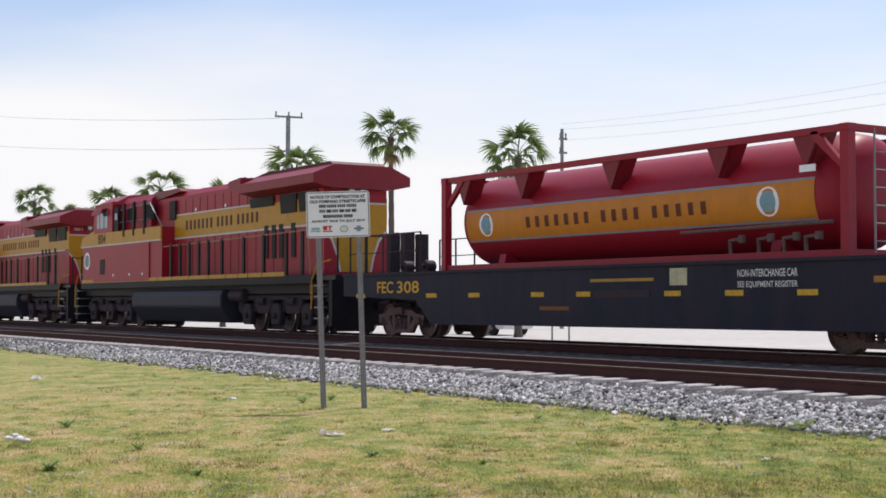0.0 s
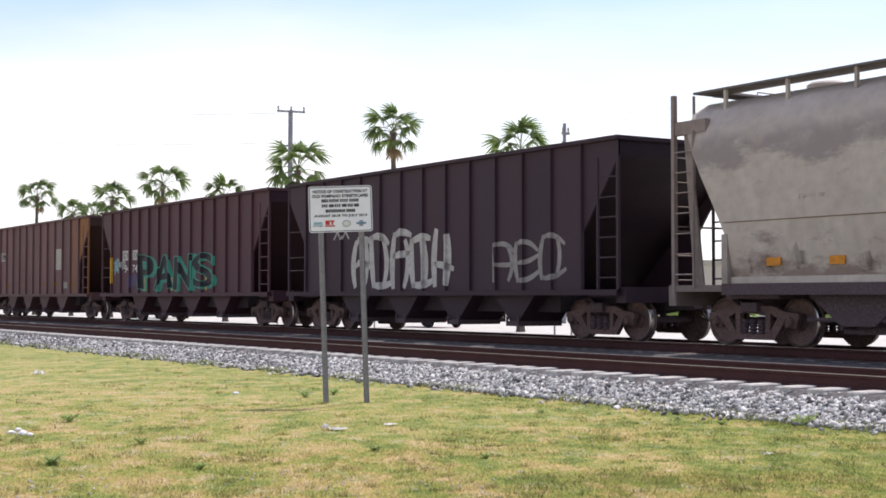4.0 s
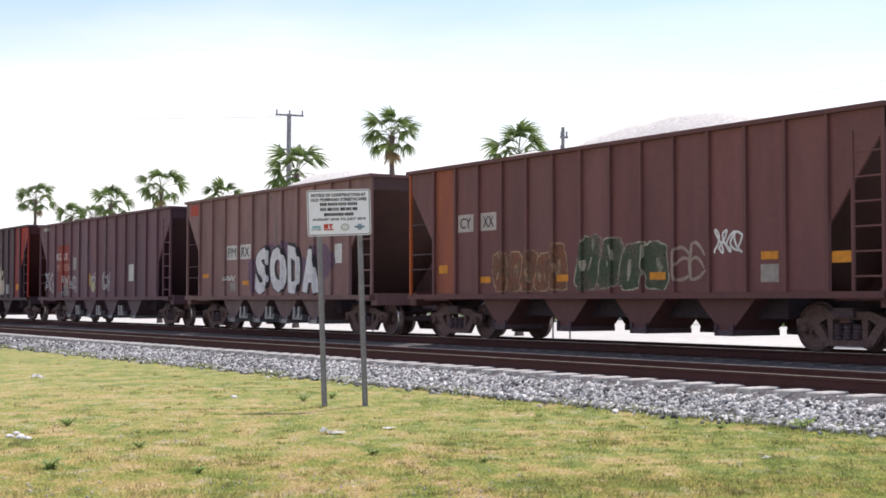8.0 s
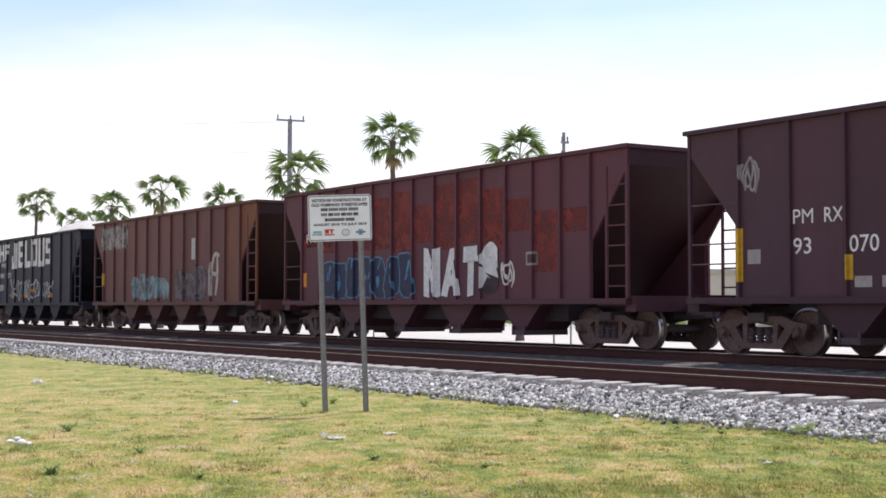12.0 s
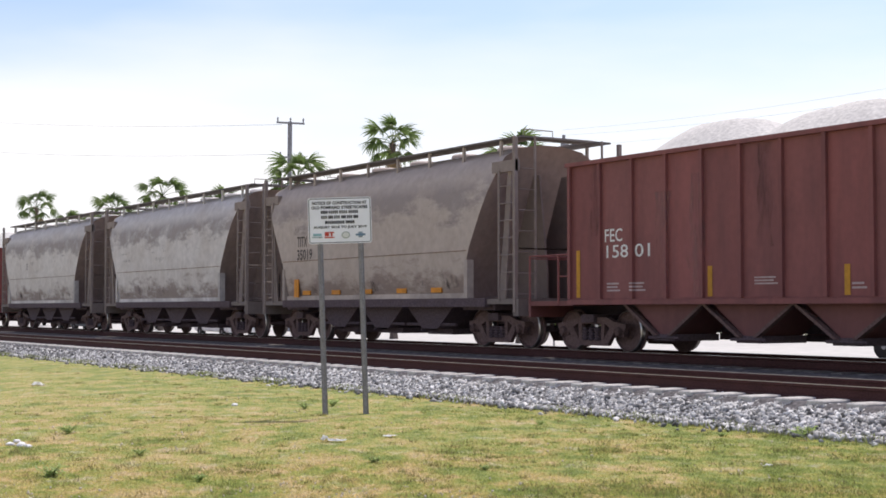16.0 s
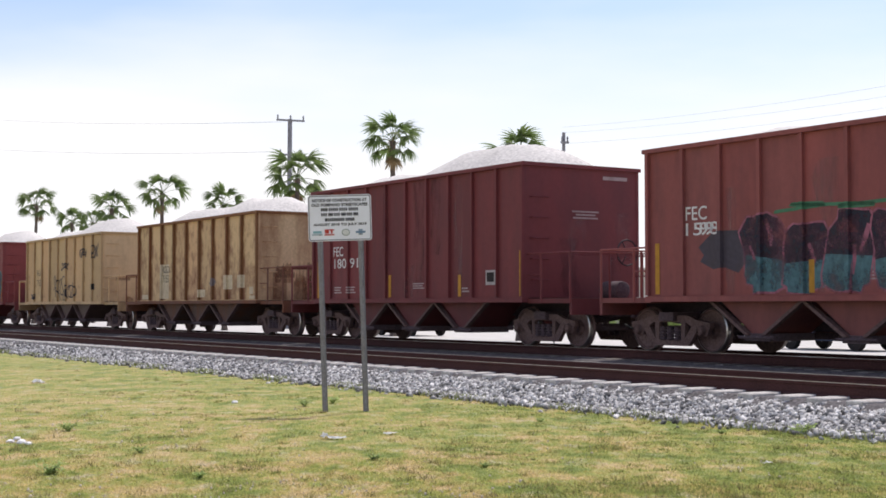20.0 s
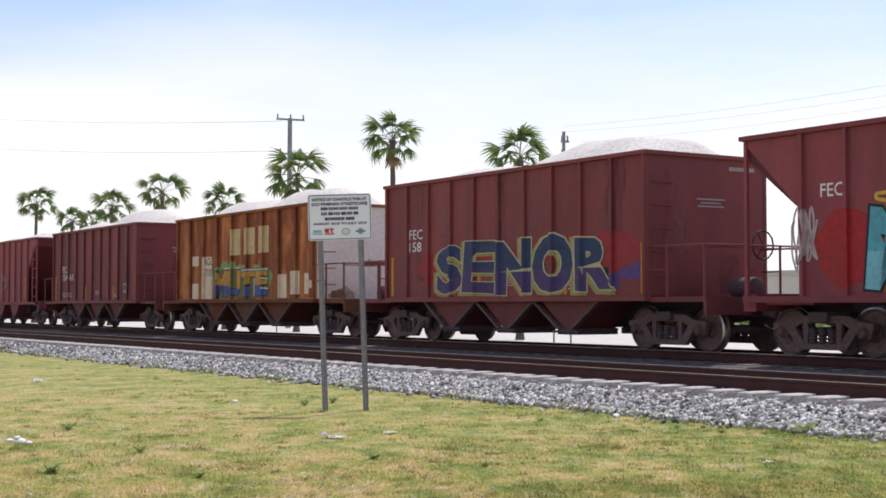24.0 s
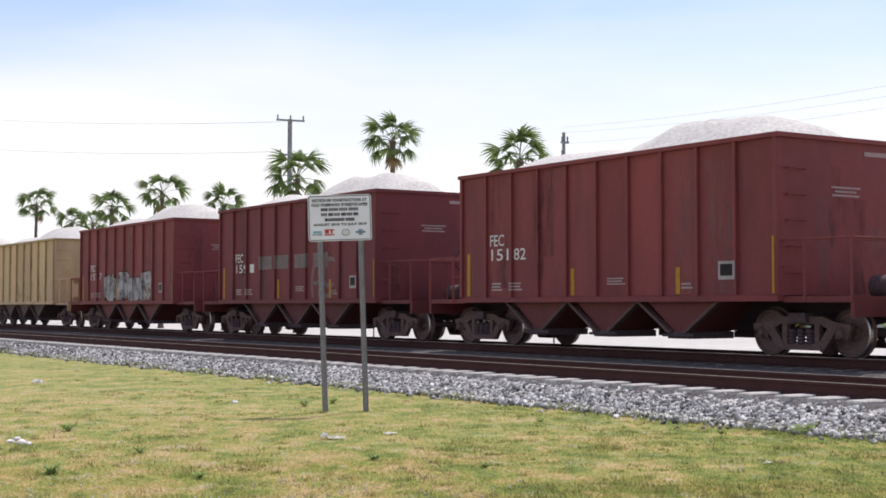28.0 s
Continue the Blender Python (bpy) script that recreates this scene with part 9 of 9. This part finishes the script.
def road_vehicle(kind, label, color, t0, u0, v, lane=LANE):
    length, wid, rw = {"car": (4.5, 0.9, 0.33), "suv": (4.7, 0.95, 0.37), "pickup": (5.6, 0.98, 0.39), "truck": (7.2, 1.15, 0.48)}[kind]
    ob = thing({"car": "saloon_car", "suv": "sports_utility_car", "pickup": "pickup_truck", "truck": "box_truck"}[kind], label, {"car": "car", "suv": "car", "pickup": "pickup truck", "truck": "truck"}[kind], lay(u0, lane, 0.02), "traffic on the road")
    L2 = length / 2
    side = {"car": [(-L2, 0.35), (-L2, 0.75), (-L2 + 0.2, 0.95), (-L2 + 1.0, 1.0), (-L2 + 1.6, 1.42), (0.5, 1.45), (1.1, 0.98), (L2 - 0.3, 0.85), (L2, 0.65), (L2, 0.3)],
            "suv": [(-L2, 0.4), (-L2, 1.0), (-L2 + 0.35, 1.65), (0.3, 1.72), (1.1, 1.1), (L2 - 0.15, 0.98), (L2, 0.7), (L2, 0.38)],
            "pickup": [(-L2, 0.5), (-L2, 1.1), (-0.6, 1.1), (-0.45, 1.75), (0.75, 1.78), (1.3, 1.15), (L2 - 0.15, 1.05), (L2, 0.8), (L2, 0.45)],
            "truck": [(1.0, 0.6), (1.0, 2.1), (1.6, 2.3), (2.4, 2.25), (2.75, 1.4), (L2, 1.25), (L2, 0.5)]}[kind]
    bm = bmesh.new()
    prism(bm, side, -wid, wid)
    bevel(bm, 0.07, 2)
    part("body", mesh("body", bm, M["loco"], True), ob, color=color)
    glass = {"car": [(-L2 + 1.15, 1.02), (-L2 + 1.65, 1.36), (0.45, 1.39), (0.95, 1.0)], "suv": [(-L2 + 0.3, 1.12), (-L2 + 0.5, 1.56), (0.25, 1.62), (0.9, 1.14)],
             "pickup": [(-0.45, 1.2), (-0.36, 1.66), (0.7, 1.68), (1.1, 1.22)], "truck": [(1.25, 1.45), (1.3, 2.05), (2.25, 2.1), (2.55, 1.45)]}[kind]
    for y in (-1, 1):
        bm = bmesh.new()
        prism(bm, glass, y * (wid + 0.006), y * (wid - 0.05))
        part("side_window", mesh("side_window", bm, M["glass"]), ob)
    if kind == "truck":
        bm = bmesh.new()
        box(bm, -L2, 0.85, -wid, wid, 0.9, 2.9)
        bevel(bm, 0.03)
        part("cargo_box", mesh("cargo_box", bm, M["plain"]), ob, color=(0.75, 0.74, 0.7))
        bm = bmesh.new()
        box(bm, -L2 + 0.1, 1.1, -0.5, 0.5, 0.6, 0.9)
        part("chassis", mesh("chassis", bm, M["under_dark"]), ob)
    def tyre(bm):
        lathe(bm, [(-0.11, rw * 0.6), (-0.11, rw * 0.95), (-0.07, rw), (0.07, rw), (0.11, rw * 0.95), (0.11, rw * 0.6)], 18)
    def rim(bm):
        lathe(bm, [(-0.115, 0.05), (-0.09, rw * 0.6), (0.09, rw * 0.6), (0.115, 0.05)], 10)
    for x in (-L2 * 0.62, L2 * 0.64):
        for y in (-wid + 0.1, wid - 0.1):
            w = part("wheel", kept(("tyre", kind), "tyre", tyre, M["rubber"], True), ob, pose(x, y, rw))
            part("rim", kept(("rim", kind), "rim", rim, M["galv"]), w)
            ROAD_WHEELS.append((w, Vector((x, y, rw)), rw, t0, v))
    for y in (-wid + 0.25, wid - 0.25):
        for x, nm, col in ((L2 - 0.02, "headlight", (0.8, 0.8, 0.78)), (-L2 - 0.005, "tail_light", (0.5, 0.02, 0.02))):
            bm = bmesh.new()
            box(bm, x - 0.02, x + 0.03, y - 0.16, y + 0.16, 0.6, 0.74)
            part(nm, mesh(nm, bm, M["plain"]), ob, color=col)
    ROAD_CARS.append((ob, t0, u0, v, lane))


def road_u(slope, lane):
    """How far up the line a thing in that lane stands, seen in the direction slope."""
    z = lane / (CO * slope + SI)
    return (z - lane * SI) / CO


def far_hedge():
    """Shrubs beyond the road as many small leaves in uneven clumps."""
    rng = np.random.default_rng(12)
    cx, cy, cz, rr = [], [], [], []
    for u in np.arange(20, 230, 1.9):
        hgt = 1.1 + 1.3 * max(0, noise.noise(Vector((u * 0.11, 5, 2)))) * 2
        for k in range(3):
            q = at(u + rng.uniform(-0.8, 0.8), 62 + rng.uniform(-1, 1), 0)
            cx.append(q.x), cy.append(q.y), cz.append(hgt * rng.uniform(0.35, 0.85)), rr.append(hgt * rng.uniform(0.35, 0.5))
    cx, cy, cz, rr = (np.array(q) for q in (cx, cy, cz, rr))
    m = 110
    d = rng.normal(0, 1, (len(cx), m, 3))
    d /= np.linalg.norm(d, axis=2, keepdims=True)
    d *= (rng.uniform(0.5, 1.08, (len(cx), m, 1))) * rr[:, None, None]
    c = np.stack([cx, cy, cz], 1)[:, None] + d
    c[:, :, 2] = np.maximum(c[:, :, 2], 0.05)
    c = c.reshape(-1, 3)
    n = len(c)
    e1, e2 = rng.normal(0, 0.13, (n, 3)), rng.normal(0, 0.13, (n, 3))
    v = np.stack([c - e1, c + e2, c + e1], 1)
    thing("far_shrubs", "row of green shrubs beyond the road", "shrubs", kind="stuff", data=numpy_mesh("far_shrubs", v.reshape(-1, 3), np.arange(3 * n).reshape(n, 3), M["weed"]))


def far_building(u, w, length, depth, height, color, label, seed):
    rnd = random.Random(seed)
    b = thing("low_building", label, "building", lay(u, w, 0), "buildings beyond the road")
    bm = bmesh.new()
    box(bm, -length / 2, length / 2, 0, depth, -0.2, height)
    part("wall", mesh("wall", bm, M["plain"]), b, color=color)
    bm = bmesh.new()
    box(bm, -length / 2 - 0.3, length / 2 + 0.3, -0.3, depth + 0.3, height, height + 0.35)
    part("roof", mesh("roof", bm, M["plain"]), b, color=tuple(c * 0.8 for c in color))
    n = int(length / 3.2)
    for i in range(n):
        x = -length / 2 + (i + 0.5) * length / n
        door = i % 4 == 2
        bm = bmesh.new()
        box(bm, x - (0.5 if door else 0.8), x + (0.5 if door else 0.8), -0.04, 0.05, 0.0 if door else 0.9, 2.1)
        w_ = part("door" if door else "window", mesh("opening", bm, M["plain"] if door else M["glass"]), b, color=(0.2, 0.14, 0.1))
        if not door:
            bm = bmesh.new()
            box(bm, x - 0.9, x + 0.9, -0.1, 0.02, 0.8, 0.9)
            part("sill", mesh("sill", bm, M["concrete"]), w_)


def road_edge():
    """A kerb and low posts along the far side of the tracks."""
    bm = bmesh.new()
    box(bm, -230, 60, 0, 0.2, -0.1, 0.14)
    thing("kerb", "pale concrete kerb along the road", "kerb", lay(0, 26.5, 0.02), kind="structure", data=mesh("kerb", bm, M["concrete"]))
    for slope in (0.080, 0.0922, -0.05, -0.12):
        z = 27.5 / (CO * slope + SI)
        p = thing("marker_post", "thin grey metal post beside the road", "post", pose(slope * z, z, 0), "posts beside the road")
        bm = bmesh.new()
        rod(bm, (0, 0, -0.2), (0, 0, 1.05), 0.03, 8)
        part("shaft", mesh("shaft", bm, M["galv"], True), p)
        bm = bmesh.new()
        rod(bm, (0, 0, 1.05), (0, 0, 1.09), 0.036, 8)
        part("cap", mesh("cap", bm, M["galv"]), p)


notice_sign()
for slope, z, h, r, k, dry, lean in ((-0.2955, 120, 10.4, 2.0, 1, 1, 1.0), (-0.269, 112, 8.4, 1.5, 2, 0, 0.5), (-0.2405, 104, 9.0, 1.85, 3, 1, 1.5), (-0.2037, 95, 9.35, 1.85, 4, 1, 0.8),
                                     (-0.1576, 86, 7.9, 1.65, 5, 0, 1.2), (-0.1057, 78, 8.8, 2.05, 6, 1, 0.6), (-0.0355, 69, 9.9, 1.85, 7, 2, 1.0), (0.0555, 60, 7.95, 1.7, 8, 1, 0.8), (-0.2527, 125, 9.2, 1.5, 9, 1, 0.5)):
    x, y = spot_at(slope, z)
    fan_palm(x, y, h, r * 1.03, k, 18, dry, lean)
X1, Y1 = spot_at(-0.1118, 92)
utility_pole(X1, Y1, 14.0, ((13.9, 1.9, 3), (11.6, 1.5, 2)), "tall grey utility pole with two crossarms and insulators", 0.2)
X2, Y2 = spot_at(0.0869, 80)
utility_pole(X2, Y2, 11.6, ((11.0, 0.5, 2), (10.2, 0.5, 1)), "grey utility pole with short brackets", 0.13)
X3, Y3 = spot_at(0.1302, 120)
utility_pole(X3, Y3, 10.6, ((10.2, 0.8, 2),), "distant thin grey utility pole", 0.1)
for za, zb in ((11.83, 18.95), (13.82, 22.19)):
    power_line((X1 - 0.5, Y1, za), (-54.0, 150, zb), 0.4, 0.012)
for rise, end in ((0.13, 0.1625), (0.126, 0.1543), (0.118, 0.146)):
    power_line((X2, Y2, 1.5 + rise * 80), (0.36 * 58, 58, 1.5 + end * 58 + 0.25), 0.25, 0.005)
ties()
stones()
lawn()
for k, (sx, sy, size) in enumerate(((0.2588, 16.4, 0.26), (-0.269, 16.8, 0.22), (-0.283, 12.4, 0.22), (-0.0996, 21.0, 0.2), (-0.0792, 21.6, 0.2), (-0.218, 14.3, 0.14), (-0.175, 12.2, 0.13), (0.07, 18.0, 0.12), (0.2, 16.4, 0.1), (0.03, 13.0, 0.1), (-0.05, 13.6, 0.14))):
    weed(sx * sy, sy, size * 0.8, k)
crumpled("paper_scrap", "crumpled white paper scrap lying in the grass", -0.076 * 15.7, 15.7, 0.12, 0.2, 0.03, 1, M["paper"], "paper scraps")
crumpled("paper_scrap", "crumpled white paper scrap lying in the grass", -0.085 * 15.75, 15.75, 0.08, 0.11, 0.06, 2, M["paper"], "paper scraps")
crumpled("paper_scrap", "flat white paper scrap lying in the grass", -0.0376 * 16.3, 16.3, 0.16, 0.12, 0.015, 3, M["paper"], "paper scraps")
crumpled("paper_scrap", "crumpled white paper scrap lying in the grass", -0.292 * 27, 27, 0.22, 0.25, 0.09, 4, M["paper"], "paper scraps")
crumpled("paper_scrap", "small white paper scrap lying in the grass", 0.233 * 13.2, 13.2, 0.09, 0.07, 0.03, 5, M["paper"], "paper scraps")
for sx, sy, size, k in ((0.125, 18.95, 0.05, 1), (-0.3035, 15.2, 0.06, 2), (-0.311, 15.3, 0.05, 3), (-0.298, 15.1, 0.045, 4), (-0.306, 15.6, 0.05, 5), (-0.15, 21.6, 0.05, 6)):
    rubble(sx * sy, sy, size, k)

road_edge()
far_hedge()
for u, length, hgt, col, k in ((60, 22, 3.6, (0.62, 0.58, 0.5), 1), (96, 26, 4.2, (0.55, 0.5, 0.42), 2), (150, 40, 3.8, (0.6, 0.58, 0.54), 3), (24, 18, 3.4, (0.66, 0.64, 0.6), 4)):
    far_building(u, 72, length, 12, hgt, col, "low pale rendered building beyond the road", k)
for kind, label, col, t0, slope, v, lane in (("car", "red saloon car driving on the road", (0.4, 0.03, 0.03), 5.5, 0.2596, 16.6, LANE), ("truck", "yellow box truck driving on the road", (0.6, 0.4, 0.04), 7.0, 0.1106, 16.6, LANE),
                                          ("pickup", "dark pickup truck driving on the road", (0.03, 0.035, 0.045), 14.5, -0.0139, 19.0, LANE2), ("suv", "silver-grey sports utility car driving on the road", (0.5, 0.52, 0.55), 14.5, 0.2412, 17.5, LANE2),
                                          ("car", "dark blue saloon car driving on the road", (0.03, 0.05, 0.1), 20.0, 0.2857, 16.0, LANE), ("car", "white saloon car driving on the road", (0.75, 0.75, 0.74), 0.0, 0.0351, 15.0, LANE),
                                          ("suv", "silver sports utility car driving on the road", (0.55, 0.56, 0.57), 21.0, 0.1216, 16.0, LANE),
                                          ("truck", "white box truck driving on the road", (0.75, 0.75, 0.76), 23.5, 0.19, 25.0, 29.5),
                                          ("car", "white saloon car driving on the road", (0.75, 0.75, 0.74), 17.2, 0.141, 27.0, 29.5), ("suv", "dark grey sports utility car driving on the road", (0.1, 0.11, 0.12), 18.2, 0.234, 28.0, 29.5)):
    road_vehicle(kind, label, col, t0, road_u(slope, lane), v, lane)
# ---------------------------------------------------------------- motion
def motions():
    for car, centre in CARS:
        walk(car, [(t, lay(centre - SPEED * t, W_TRAIN, RAIL)) for t in (0, 7, 14, 21, 28)])
    first = {car: centre for car, centre in CARS}
    for ob, place, r, holder in WHEELS:
        top = holder
        while top.parent:
            top = top.parent
        lo = max(0.0, (first[top] - 48) / SPEED)
        hi = min(28.0, (first[top] + 14) / SPEED)
        spin = lambda t: Matrix.Translation(place) @ Matrix.Rotation(SPEED * t / r, 4, "Y")
        rows = [(0.0, spin(lo))] if lo > 0 else []
        a, b = int(math.ceil(lo * FPS)), int(hi * FPS)
        rows += [(k / FPS, spin(k / FPS)) for k in range(a + (1 if rows else 0), b + 1)]
        if b / FPS < 27.9:
            rows.append((28.0, spin(b / FPS)))
        walk(ob, rows)
    for ob, t0, u0, v, lane in ROAD_CARS:
        walk(ob, [(t, lay(u0 - v * (t - t0), lane, 0.02)) for t in (0, 14, 28)])
    for ob, place, r, t0, v in ROAD_WHEELS:
        a, b = max(0, int((t0 - 1.5) * FPS)), min(28 * FPS, int((t0 + 1.5) * FPS))
        roll = lambda k: Matrix.Translation(place) @ Matrix.Rotation(v * k / FPS / r, 4, "Y")
        rows = ([(0.0, roll(a))] if a > 0 else []) + [(k / FPS, roll(k)) for k in range(a, b + 1)] + ([(28.0, roll(b))] if b < 28 * FPS else [])
        walk(ob, rows)


motions()
